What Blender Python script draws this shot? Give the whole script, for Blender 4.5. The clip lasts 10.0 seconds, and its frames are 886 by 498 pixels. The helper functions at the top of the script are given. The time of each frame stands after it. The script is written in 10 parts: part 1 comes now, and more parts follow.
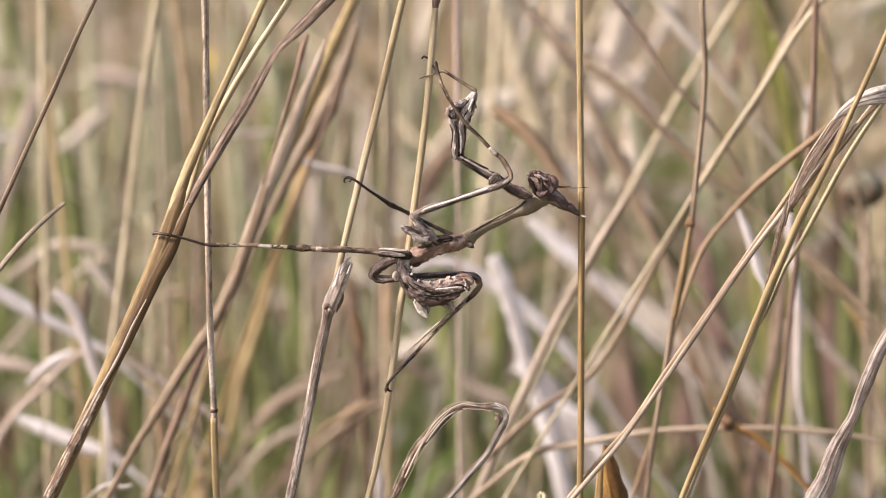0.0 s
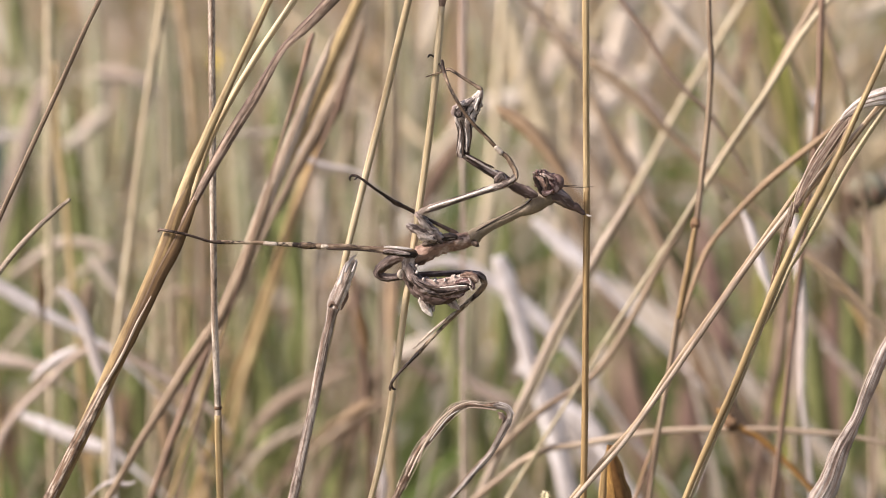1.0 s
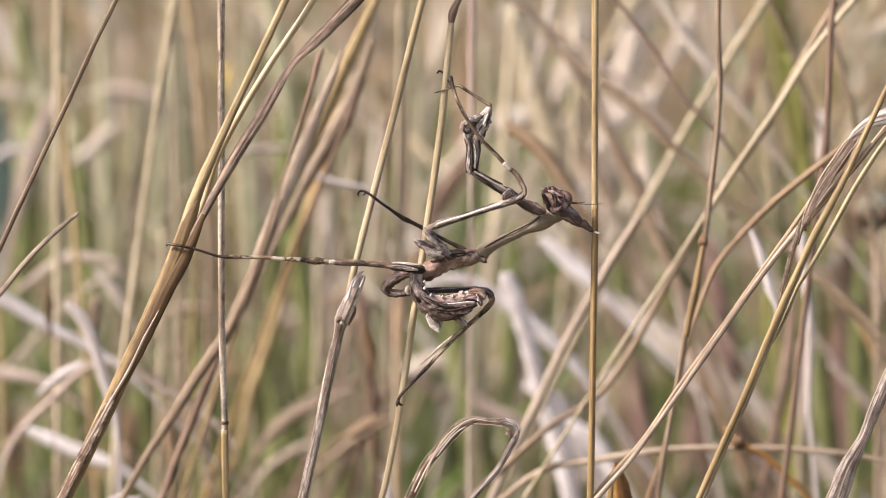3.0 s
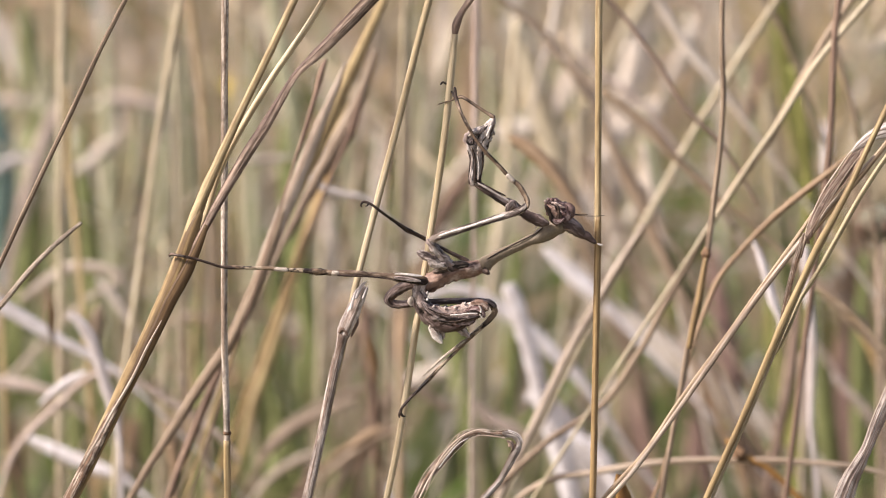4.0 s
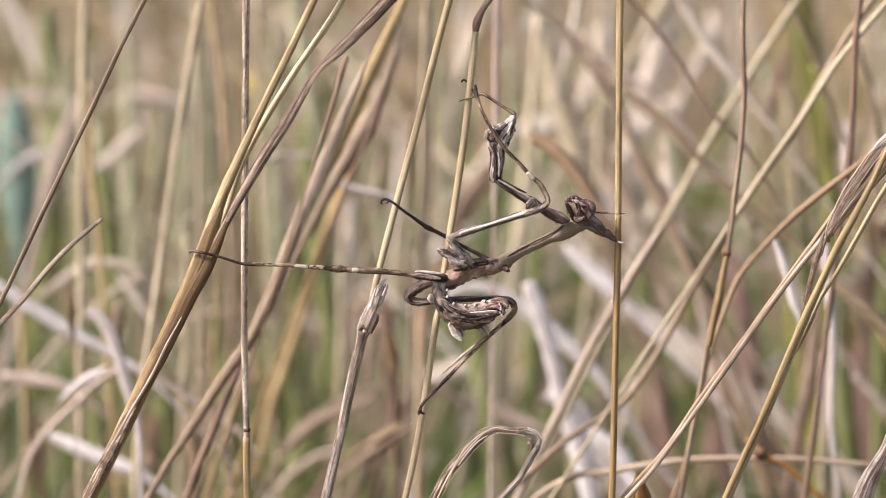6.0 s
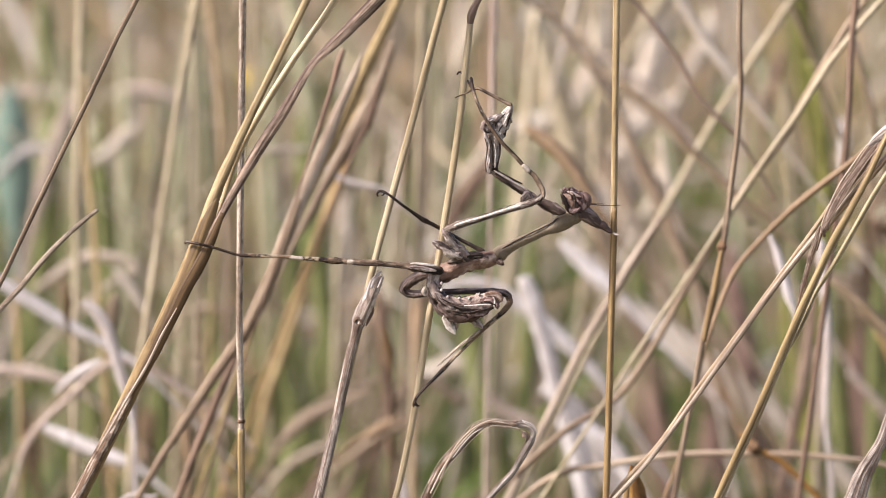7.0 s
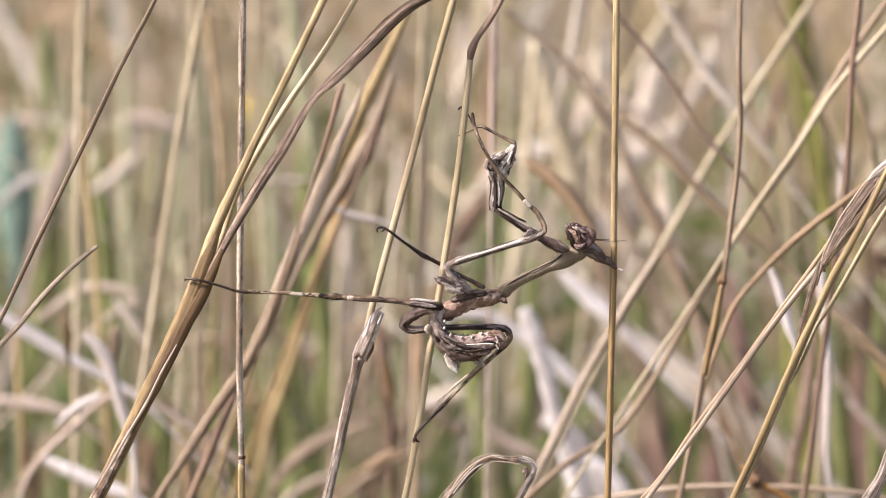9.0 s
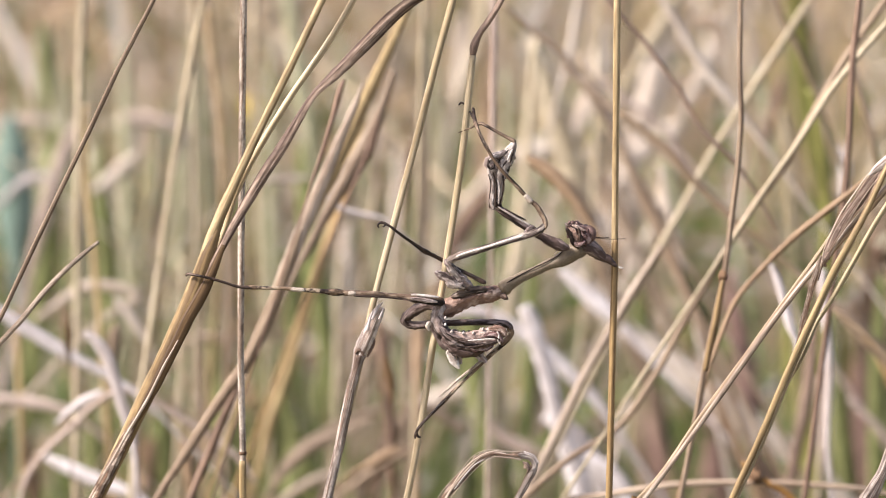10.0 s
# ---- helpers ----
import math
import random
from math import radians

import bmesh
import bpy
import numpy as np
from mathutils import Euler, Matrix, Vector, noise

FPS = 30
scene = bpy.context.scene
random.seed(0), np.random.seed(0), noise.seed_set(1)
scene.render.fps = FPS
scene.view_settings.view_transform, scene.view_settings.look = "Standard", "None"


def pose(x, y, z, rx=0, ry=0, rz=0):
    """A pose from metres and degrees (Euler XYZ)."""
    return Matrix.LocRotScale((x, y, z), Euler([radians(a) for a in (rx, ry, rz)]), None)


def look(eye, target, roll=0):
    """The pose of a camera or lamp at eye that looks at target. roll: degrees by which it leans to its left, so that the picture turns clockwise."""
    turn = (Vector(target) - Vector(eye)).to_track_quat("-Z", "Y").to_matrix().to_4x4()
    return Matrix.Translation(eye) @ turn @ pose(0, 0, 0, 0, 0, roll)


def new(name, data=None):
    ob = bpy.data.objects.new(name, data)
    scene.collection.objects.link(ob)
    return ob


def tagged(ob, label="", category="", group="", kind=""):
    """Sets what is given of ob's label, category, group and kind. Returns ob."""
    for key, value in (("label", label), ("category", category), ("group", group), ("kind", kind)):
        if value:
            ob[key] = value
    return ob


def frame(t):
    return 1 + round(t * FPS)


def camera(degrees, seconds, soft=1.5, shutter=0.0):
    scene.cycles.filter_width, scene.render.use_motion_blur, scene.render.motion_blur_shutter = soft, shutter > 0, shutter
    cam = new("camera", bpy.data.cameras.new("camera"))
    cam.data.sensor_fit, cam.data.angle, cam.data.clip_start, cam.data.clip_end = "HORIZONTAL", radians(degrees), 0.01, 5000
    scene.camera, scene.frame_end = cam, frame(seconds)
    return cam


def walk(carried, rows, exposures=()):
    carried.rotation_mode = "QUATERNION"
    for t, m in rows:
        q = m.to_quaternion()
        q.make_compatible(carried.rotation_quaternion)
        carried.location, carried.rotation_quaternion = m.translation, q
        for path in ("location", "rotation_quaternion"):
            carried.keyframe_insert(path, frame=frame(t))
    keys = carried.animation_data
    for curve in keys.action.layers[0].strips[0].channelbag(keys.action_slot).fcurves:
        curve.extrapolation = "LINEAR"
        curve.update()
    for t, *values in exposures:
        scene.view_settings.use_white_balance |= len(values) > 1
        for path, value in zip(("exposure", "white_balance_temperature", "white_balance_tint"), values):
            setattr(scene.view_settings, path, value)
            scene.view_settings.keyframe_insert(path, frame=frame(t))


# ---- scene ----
cam = camera(13.3, 10.0, soft=1.05)
cam.data.dof.use_dof = True
cam.data.dof.focus_distance = 0.598
cam.data.dof.aperture_fstop = 20.0
cam.data.dof.aperture_blades = 0
walk(cam, [
    (0, look((0.00058, -0.59406, 0.43423), (0.00488, -0.00096, 0.34316), -1.100)),
    (0.2, look((0.00048, -0.59410, 0.43397), (0.00497, -0.00090, 0.34358), -1.057)),
    (0.5, look((0.00034, -0.59415, 0.43358), (0.00535, -0.00090, 0.34362), -0.992)),
    (0.7, look((0.00025, -0.59416, 0.43352), (0.00535, -0.00093, 0.34339), -0.903)),
    (1, look((0.00012, -0.59417, 0.43343), (0.00408, -0.00099, 0.34294), -0.769)),
    (1.3, look((0.00025, -0.59414, 0.43365), (0.00385, -0.00088, 0.34370), -0.750)),
    (1.5, look((0.00034, -0.59412, 0.43379), (0.00454, -0.00072, 0.34489), -0.738)),
    (1.8, look((0.00049, -0.59411, 0.43383), (0.00529, -0.00059, 0.34578), -0.717)),
    (2, look((0.00060, -0.59411, 0.43386), (0.00475, -0.00044, 0.34684), -0.704)),
    (2.3, look((0.00029, -0.59418, 0.43337), (0.00466, -0.00049, 0.34655), -0.531)),
    (2.5, look((0.00008, -0.59423, 0.43305), (0.00393, -0.00076, 0.34461), -0.416)),
    (2.8, look((-0.00006, -0.59424, 0.43296), (0.00325, -0.00069, 0.34508), -0.411)),
    (3, look((-0.00016, -0.59425, 0.43290), (0.00285, -0.00064, 0.34547), -0.408)),
    (3.2, look((-0.00016, -0.59423, 0.43298), (0.00314, -0.00044, 0.34685), -0.367)),
    (4.3, look((-0.00014, -0.59417, 0.43342), (0.00177, -0.00041, 0.34745), -0.138)),
    (4.5, look((-0.00014, -0.59416, 0.43350), (0.00150, -0.00033, 0.34766), -0.097)),
    (4.8, look((-0.00026, -0.59419, 0.43330), (0.00094, -0.00026, 0.34818), -0.162)),
    (5, look((-0.00035, -0.59421, 0.43317), (0.00034, -0.00019, 0.34865), -0.206)),
    (5.3, look((-0.00036, -0.59429, 0.43261), (-0.00050, -0.00038, 0.34732), -0.060)),
    (5.5, look((-0.00037, -0.59434, 0.43223), (0.00065, -0.00053, 0.34621), 0.037)),
    (5.7, look((0.00000, -0.59416, 0.43350), (-0.00090, -0.00042, 0.34699), -0.150)),
    (6.8, look((0.00000, -0.59439, 0.43189), (-0.00023, -0.00055, 0.34607), 0.266)),
    (7, look((0.00016, -0.59440, 0.43184), (-0.00007, -0.00061, 0.34566), 0.229)),
    (7.2, look((0.00010, -0.59430, 0.43250), (0.00030, -0.00014, 0.34897), 0.137)),
    (7.5, look((0.00000, -0.59416, 0.43350), (0.00000, 0.00000, 0.35000), 0.000)),
    (7.8, look((0.00004, -0.59414, 0.43363), (0.00002, 0.00014, 0.35101), -0.057)),
    (8, look((0.00007, -0.59413, 0.43372), (-0.00040, -0.00005, 0.34966), -0.095)),
    (8.3, look((0.00019, -0.59403, 0.43442), (-0.00053, 0.00019, 0.35133), -0.079)),
    (8.5, look((0.00027, -0.59397, 0.43489), (-0.00046, 0.00043, 0.35304), -0.067)),
    (8.8, look((0.00044, -0.59399, 0.43474), (-0.00019, 0.00032, 0.35231), 0.042)),
    (9, look((0.00056, -0.59400, 0.43464), (-0.00007, 0.00018, 0.35125), 0.115)),
    (9.3, look((0.00010, -0.59413, 0.43374), (-0.00138, 0.00003, 0.35024), 0.042)),
    (9.5, look((-0.00020, -0.59421, 0.43314), (-0.00149, 0.00008, 0.35056), -0.006)),
    (9.8, look((-0.00005, -0.59419, 0.43330), (-0.00055, -0.00021, 0.34850), 0.023)),
    (10, look((0.00005, -0.59417, 0.43340), (-0.00024, 0.00008, 0.35054), 0.043)),
], exposures=[(0.0, 0.53, 6750, 16), (3.0, 0.54, 6700, 16), (5.0, 0.54, 6600, 16), (7.5, 0.54, 6550, 16), (8.5, 0.6, 6550, 16), (10.0, 0.7, 6550, 16)])

# ---- world and light ----
world = bpy.data.worlds.new("world")
scene.world = world
world.use_nodes = True
sky = world.node_tree.nodes.new("ShaderNodeTexSky")
sky.sky_type, sky.sun_disc = "NISHITA", False
sky.sun_elevation, sky.sun_rotation = radians(44), radians(247)
sky.dust_density, sky.air_density = 4.0, 1.0
back = world.node_tree.nodes["Background"]
back.inputs["Strength"].default_value = 0.115
world.node_tree.links.new(sky.outputs[0], back.inputs["Color"])
sun = new("sun", bpy.data.lights.new("sun", "SUN"))
sun.data.energy, sun.data.angle, sun.data.color = 4.3, radians(7), (1.0, 0.94, 0.87)
sun.matrix_world = look((-1.9, -0.8, 2.0), (0, 0, 0.3))


def lerp(a, b, u):
    return a + (b - a) * u


def catmull(rows, sub):
    """A smooth row of samples through the control rows."""
    p = np.array(rows, float)
    if len(p) == 2:
        p = np.array([lerp(p[0], p[1], u) for u in np.linspace(0, 1, 4)])
    q = np.vstack([2 * p[0] - p[1], p, 2 * p[-1] - p[-2]])
    gap = np.sqrt(np.maximum(np.linalg.norm(np.diff(q[:, :3], axis=0), axis=1), 1e-6))
    out = []
    for i in range(1, len(q) - 2):
        g0, g1, g2 = gap[i - 1], gap[i], gap[i + 1]
        m1 = (q[i + 1] - q[i]) + g1 * ((q[i] - q[i - 1]) / g0 - (q[i + 1] - q[i - 1]) / (g0 + g1))
        m2 = (q[i + 1] - q[i]) + g1 * ((q[i + 2] - q[i + 1]) / g2 - (q[i + 2] - q[i]) / (g1 + g2))
        for u in np.arange(sub) / sub:
            out.append((2 * u ** 3 - 3 * u * u + 1) * q[i] + (u ** 3 - 2 * u * u + u) * m1 + (3 * u * u - 2 * u ** 3) * q[i + 1] + (u ** 3 - u * u) * m2)
    out.append(p[-1])
    return np.array(out)


def sweep(rows, seg=10, sub=6, fold=0.0, rough=0.0, seed=0, close=True, ragged=0.0, ribs=0.0, grain=0.35):
    """Verts, faces and uvs of a swept body. A control row: x, y, z, half width, half thickness, twist in degrees; millimetres."""
    s = catmull(rows, sub)
    rng = np.random.RandomState(seed + 17)
    pos, w, th, tw = s[:, :3], np.maximum(s[:, 3], 0.01), np.maximum(s[:, 4], 0.01), np.radians(s[:, 5])
    tan = np.gradient(pos, axis=0)
    tan /= np.linalg.norm(tan, axis=1)[:, None] + 1e-9
    deep = np.array([0, 1.0, 0]) - tan * tan[:, 1:2]
    deep /= np.linalg.norm(deep, axis=1)[:, None] + 1e-9
    side = np.cross(tan, deep)
    along = np.concatenate([[0], np.cumsum(np.linalg.norm(np.diff(pos, axis=0), axis=1))])
    n = len(s)
    cuts = rng.normal(0, 1, (n, 2))
    cuts[1:-1] = (cuts[:-2] + 2 * cuts[1:-1] + cuts[2:]) / 3
    rib = 1 + ribs * rng.uniform(-1, 1, seg + 1)
    rib[-1] = rib[0]
    ridge = ribs * rng.uniform(-1, 1, seg + 1)
    ridge[-1] = ridge[0]
    verts, uvs = [], []
    for i in range(n):
        a = math.pi / 2 + 2 * math.pi * np.arange(seg + 1) / seg
        ca, sa = np.cos(a), np.sin(a)
        wl = w[i] * (1 + ragged * np.where(ca > 0, cuts[i, 0], cuts[i, 1]) * np.abs(ca))
        x = ca * wl
        y = sa * th[i] * rib + fold * w[i] * ca * ca + (ridge * w[i] if th[i] < 0.6 * w[i] else 0)
        if rough:
            r = 1 + rough * np.array([noise.noise((k * 1.7 + seed * 3.1, along[i] * grain, seed)) for k in list(range(seg)) + [0]])
            x, y = x * r, y * r
        c, d = math.cos(tw[i]), math.sin(tw[i])
        ww, dd = c * side[i] + d * deep[i], -d * side[i] + c * deep[i]
        verts += list((pos[i] + x[:, None] * ww + y[:, None] * dd) * 0.001)
        uvs += [(k / seg, along[i] * 0.001) for k in range(seg + 1)]
    faces = [(i * (seg + 1) + k, i * (seg + 1) + k + 1, (i + 1) * (seg + 1) + k + 1, (i + 1) * (seg + 1) + k) for i in range(n - 1) for k in range(seg)]
    if close:
        faces += [tuple(range(seg - 1, -1, -1)), tuple((n - 1) * (seg + 1) + k for k in range(seg))]
    return verts, faces, uvs


def mesh_of(name, body, material, origin=(0, 0, 0)):
    verts, faces, uvs = body
    me = bpy.data.meshes.new(name)
    o = np.array(origin)
    me.from_pydata([tuple(np.array(v) - o) for v in verts], [], faces)
    layer = me.uv_layers.new(name="UVMap")
    index = np.zeros(len(me.loops), int)
    me.loops.foreach_get("vertex_index", index)
    layer.data.foreach_set("uv", np.array(uvs, np.float32)[index].ravel())
    me.polygons.foreach_set("use_smooth", np.ones(len(me.polygons), bool))
    me.materials.append(material)
    me.update()
    return me


def thing(name, body, material, origin, label, category, group="", kind=""):
    ob = new(name, mesh_of(name, body, material, origin))
    ob.location = origin
    return tagged(ob, label, category, group, kind)


def part(name, body, material, parent, label="", origin=None):
    """A mesh under a thing; the body is given in world millimetres, origin is the thing's world place."""
    ob = new(name, mesh_of(name, body, material, origin if origin is not None else parent.location))
    ob.parent = parent
    return tagged(ob, label)


seeds = iter(range(1, 100000))


def rooted(rows):
    """Carries a shoot on below its first row, down into the soil."""
    p, q = np.array(rows[0], float), np.array(rows[1], float)
    d = (p - q)[:3]
    h = p[2]
    slope = np.clip(d[:2] / max(-d[2], 0.25 * np.linalg.norm(d), 1e-6), -1.0, 1.0)
    low = [p[0] + slope[0] * h * 0.62, p[1] + slope[1] * h * 0.62, -4.0]
    mid = [p[0] + slope[0] * h * 0.42, p[1] + slope[1] * h * 0.42, h * 0.5]
    return [(*low, *p[3:]), (*mid, *p[3:])] + [tuple(r) for r in rows]


def member(name, rows, material, parent, label="", fold=0.0, seg=10, sub=7, rough=0.12, ragged=0.0, ribs=0.04):
    """A stem, leaf or sheath of a shoot; rows are world millimetres."""
    return part(name, sweep(rows, seg, sub, fold, rough, next(seeds), True, ragged, ribs), material, parent, label)


def shoot(name, rows, material, label, nodes=(), root=True, member_name="stem", group="dry grass", node_material=None, **shape):
    """A grass shoot that grows from the ground. nodes: rows (x, y, z, radius, half length, lean) of its joints."""
    full = rooted([tuple(r) for r in rows]) if root else [tuple(r) for r in rows]
    if root and member_name == "leaf":
        full[0], full[1] = ((*r[:3], min(r[3] * 0.4, 1.4), min(r[4], 0.3), r[5]) for r in full[:2])
    ob = tagged(new(name), label, "grass", group)
    ob.location = np.array(full[0][:3]) * 0.001
    member(member_name, full, material, ob, **shape)
    if member_name == "leaf":
        rib = [(x, y - th * 0.9 - w * 0.02 + shape.get("fold", 0) * 0.0, z, max(0.07 * w, 0.08), max(0.07 * w, 0.08), 0) for x, y, z, w, th, tw in full[:-1]]
        member("midrib", rib, material, ob, seg=6, rough=0.0)
    elif root:
        x, y, z, r = full[1][:4]
        nodes = [*nodes, (x, y, z, r, r * 1.2, 0.0)]
    for x, y, z, r, tall, lx in nodes:
        member("node", [(x - lx * tall, y, z - tall, r * 0.72, r * 0.72, 0), (x - lx * tall * 0.4, y, z - tall * 0.4, r * 1.02, r * 1.02, 0), (x, y, z, r * 1.16, r * 1.16, 0),
                        (x + lx * tall * 0.4, y, z + tall * 0.4, r * 1.0, r * 1.0, 0), (x + lx * tall, y, z + tall, r * 0.72, r * 0.72, 0)],
               node_material or NODE, ob, "darker swollen joint", seg=12, sub=4)
    return ob


# ---- materials ----
def nodes_of(name):
    m = bpy.data.materials.new(name)
    m.use_nodes = True
    return m, m.node_tree.nodes, m.node_tree.links, m.node_tree.nodes["Principled BSDF"]


def streaked(name, pale, deep, dark, across=9.0, along=45.0, blotch=110.0, stain=0.45, rough=0.62, bump=0.35, vary=0.16, sheen=0.25, through_light=0.0, bias=0.0, speck=0.6):
    """Dry plant fibre: fine lines along the blade, stains of a few millimetres, each shoot a little different."""
    m, n, l, b = nodes_of(name)
    uv = n.new("ShaderNodeTexCoord")
    info = n.new("ShaderNodeObjectInfo")

    def field(su, sv, detail, low, high):
        mp = n.new("ShaderNodeMapping")
        mp.inputs["Scale"].default_value = (su, sv, 1)
        l.new(uv.outputs["UV"], mp.inputs["Vector"])
        add = n.new("ShaderNodeVectorMath")
        add.operation = "ADD"
        sc = n.new("ShaderNodeVectorMath")
        sc.operation = "SCALE"
        sc.inputs[0].default_value = (13.1, 7.7, 31.0)
        l.new(info.outputs["Random"], sc.inputs["Scale"])
        l.new(mp.outputs[0], add.inputs[0])
        l.new(sc.outputs[0], add.inputs[1])
        t = n.new("ShaderNodeTexNoise")
        t.inputs["Scale"].default_value = 1.0
        t.inputs["Detail"].default_value = detail
        t.inputs["Roughness"].default_value = 0.6
        l.new(add.outputs[0], t.inputs["Vector"])
        r = n.new("ShaderNodeMapRange")
        r.inputs["From Min"].default_value = low
        r.inputs["From Max"].default_value = high
        l.new(t.outputs["Fac"], r.inputs["Value"])
        return r.outputs[0]

    lines, spots = field(across, along, 4, 0.42 - bias, 0.58 - bias), field(2.6, blotch, 5, 0.5, 0.6)
    specks = field(across * 1.6, blotch * 4, 3, 0.42, 0.6)
    mix = n.new("ShaderNodeMix")
    mix.data_type = "RGBA"
    mix.inputs["A"].default_value, mix.inputs["B"].default_value = (*deep, 1), (*pale, 1)
    l.new(lines, mix.inputs["Factor"])
    st = n.new("ShaderNodeMath")
    st.operation = "MULTIPLY"
    st.inputs[1].default_value = stain
    l.new(spots, st.inputs[0])
    mix2 = n.new("ShaderNodeMix")
    mix2.data_type = "RGBA"
    mix2.inputs["B"].default_value = (*dark, 1)
    l.new(st.outputs[0], mix2.inputs["Factor"])
    l.new(mix.outputs["Result"], mix2.inputs["A"])
    tiny = n.new("ShaderNodeMix")
    tiny.data_type = "RGBA"
    tiny.blend_type = "MULTIPLY"
    tiny.inputs["B"].default_value = (0.55, 0.5, 0.46, 1)
    half = n.new("ShaderNodeMath")
    half.operation = "MULTIPLY"
    half.inputs[1].default_value = speck
    l.new(specks, half.inputs[0])
    l.new(half.outputs[0], tiny.inputs["Factor"])
    l.new(mix2.outputs["Result"], tiny.inputs["A"])
    hs = n.new("ShaderNodeHueSaturation")
    v = n.new("ShaderNodeMapRange")
    v.inputs["To Min"].default_value, v.inputs["To Max"].default_value = 1 - vary, 1 + vary
    l.new(info.outputs["Random"], v.inputs["Value"])
    l.new(v.outputs[0], hs.inputs["Value"])
    l.new(tiny.outputs["Result"], hs.inputs["Color"])
    l.new(hs.outputs[0], b.inputs["Base Color"])
    b.inputs["Roughness"].default_value = rough
    b.inputs["Specular IOR Level"].default_value = sheen
    if through_light:
        b.inputs["Subsurface Weight"].default_value = through_light
        b.inputs["Subsurface Radius"].default_value = (0.0012, 0.0009, 0.0005)
        b.inputs["Subsurface Scale"].default_value = 1.0
    bp = n.new("ShaderNodeBump")
    bp.inputs["Strength"].default_value = bump
    bp.inputs["Distance"].default_value = 0.00015
    l.new(lines, bp.inputs["Height"])
    l.new(bp.outputs[0], b.inputs["Normal"])
    return m


STRAW = streaked("pale_yellow_straw", (0.67, 0.565, 0.385), (0.47, 0.375, 0.225), (0.28, 0.19, 0.10), 8.0, 24.0, 100.0, 0.35, 0.5, 0.25, speck=0.3)
GOLD = streaked("golden_straw", (0.58, 0.455, 0.265), (0.36, 0.265, 0.14), (0.13, 0.08, 0.04), 7.0, 24.0, 100.0, 0.4, 0.45, 0.25, speck=0.35)
DARK = streaked("dark_brown_leaf", (0.40, 0.30, 0.235), (0.125, 0.085, 0.068), (0.05, 0.032, 0.026), 6.0, 40.0, 150.0, 0.5, bump=0.8)
BLEACH = streaked("greyish_bleached_leaf", (0.74, 0.64, 0.55), (0.52, 0.42, 0.34), (0.28, 0.20, 0.15), 12.0, 30.0, 80.0, 0.35)
GREY = streaked("weathered_grey_straw", (0.62, 0.53, 0.43), (0.26, 0.19, 0.14), (0.08, 0.055, 0.04), 10.0, 40.0, 200.0, 0.45, bump=0.6)
WEATHERED = streaked("bleached_fibrous_leaf", (0.80, 0.74, 0.70), (0.36, 0.285, 0.24), (0.10, 0.066, 0.05), 16.0, 90.0, 240.0, 0.6, bump=1.0, bias=0.02)
BROWN = streaked("brown_dry_leaf", (0.36, 0.25, 0.185), (0.13, 0.082, 0.062), (0.05, 0.03, 0.024), 14.0, 30.0, 90.0, 0.45)
PALE = streaked("bleached_leaf", (0.84, 0.80, 0.805), (0.61, 0.55, 0.535), (0.38, 0.30, 0.25), 12.0, 30.0, 80.0, 0.3)
TAN = streaked("tan_dry_leaf", (0.58, 0.455, 0.32), (0.26, 0.185, 0.12), (0.11, 0.07, 0.045), 14.0, 30.0, 90.0, 0.45)
OCHRE = streaked("ochre_leaf", (0.52, 0.31, 0.10), (0.27, 0.14, 0.045), (0.10, 0.05, 0.022), 12.0, 40.0, 120.0, 0.5)
GREEN = streaked("green_blade", (0.28, 0.28, 0.085), (0.16, 0.18, 0.045), (0.17, 0.14, 0.05), 10.0, 30.0, 80.0, 0.35)
PURPLE = streaked("violet_brown_stem", (0.42, 0.31, 0.245), (0.19, 0.125, 0.095), (0.07, 0.045, 0.035), 9.0, 40.0, 110.0, 0.45)
TEAL = streaked("blue_green_leaf", (0.30, 0.42, 0.36), (0.20, 0.30, 0.25), (0.12, 0.17, 0.13), 10.0, 30.0, 80.0, 0.35)
RUST = streaked("reddish_leaf", (0.40, 0.275, 0.235), (0.25, 0.155, 0.135), (0.12, 0.07, 0.06), 12.0, 30.0, 80.0, 0.4)
OLIVE = streaked("olive_blade", (0.24, 0.265, 0.11), (0.13, 0.155, 0.055), (0.12, 0.12, 0.05), 10.0, 30.0, 80.0, 0.4)
NODE = streaked("dark_joint", (0.26, 0.16, 0.09), (0.09, 0.05, 0.03), (0.03, 0.016, 0.01), 8.0, 200.0, 300.0, 0.4)
AMBER = streaked("amber_sheath", (0.34, 0.24, 0.12), (0.16, 0.105, 0.052), (0.07, 0.043, 0.025), 7.0, 24.0, 100.0, 0.45, 0.45, 0.3, speck=0.4)
SAND = streaked("soft_pale_straw", (0.62, 0.545, 0.40), (0.44, 0.375, 0.255), (0.27, 0.20, 0.13), 8.0, 24.0, 100.0, 0.35)
DUN = streaked("dun_dry_grass", (0.54, 0.44, 0.34), (0.29, 0.215, 0.155), (0.13, 0.085, 0.06), 12.0, 30.0, 90.0, 0.45)
FIBRE = streaked("torn_fibrous_leaf", (0.80, 0.735, 0.69), (0.40, 0.315, 0.27), (0.16, 0.105, 0.085), 26.0, 70.0, 160.0, 0.65, bump=0.7, bias=0.02)
UMBER = streaked("brown_torn_leaf", (0.70, 0.60, 0.51), (0.24, 0.155, 0.105), (0.10, 0.058, 0.038), 22.0, 300.0, 420.0, 0.65, bump=1.0, bias=-0.03)
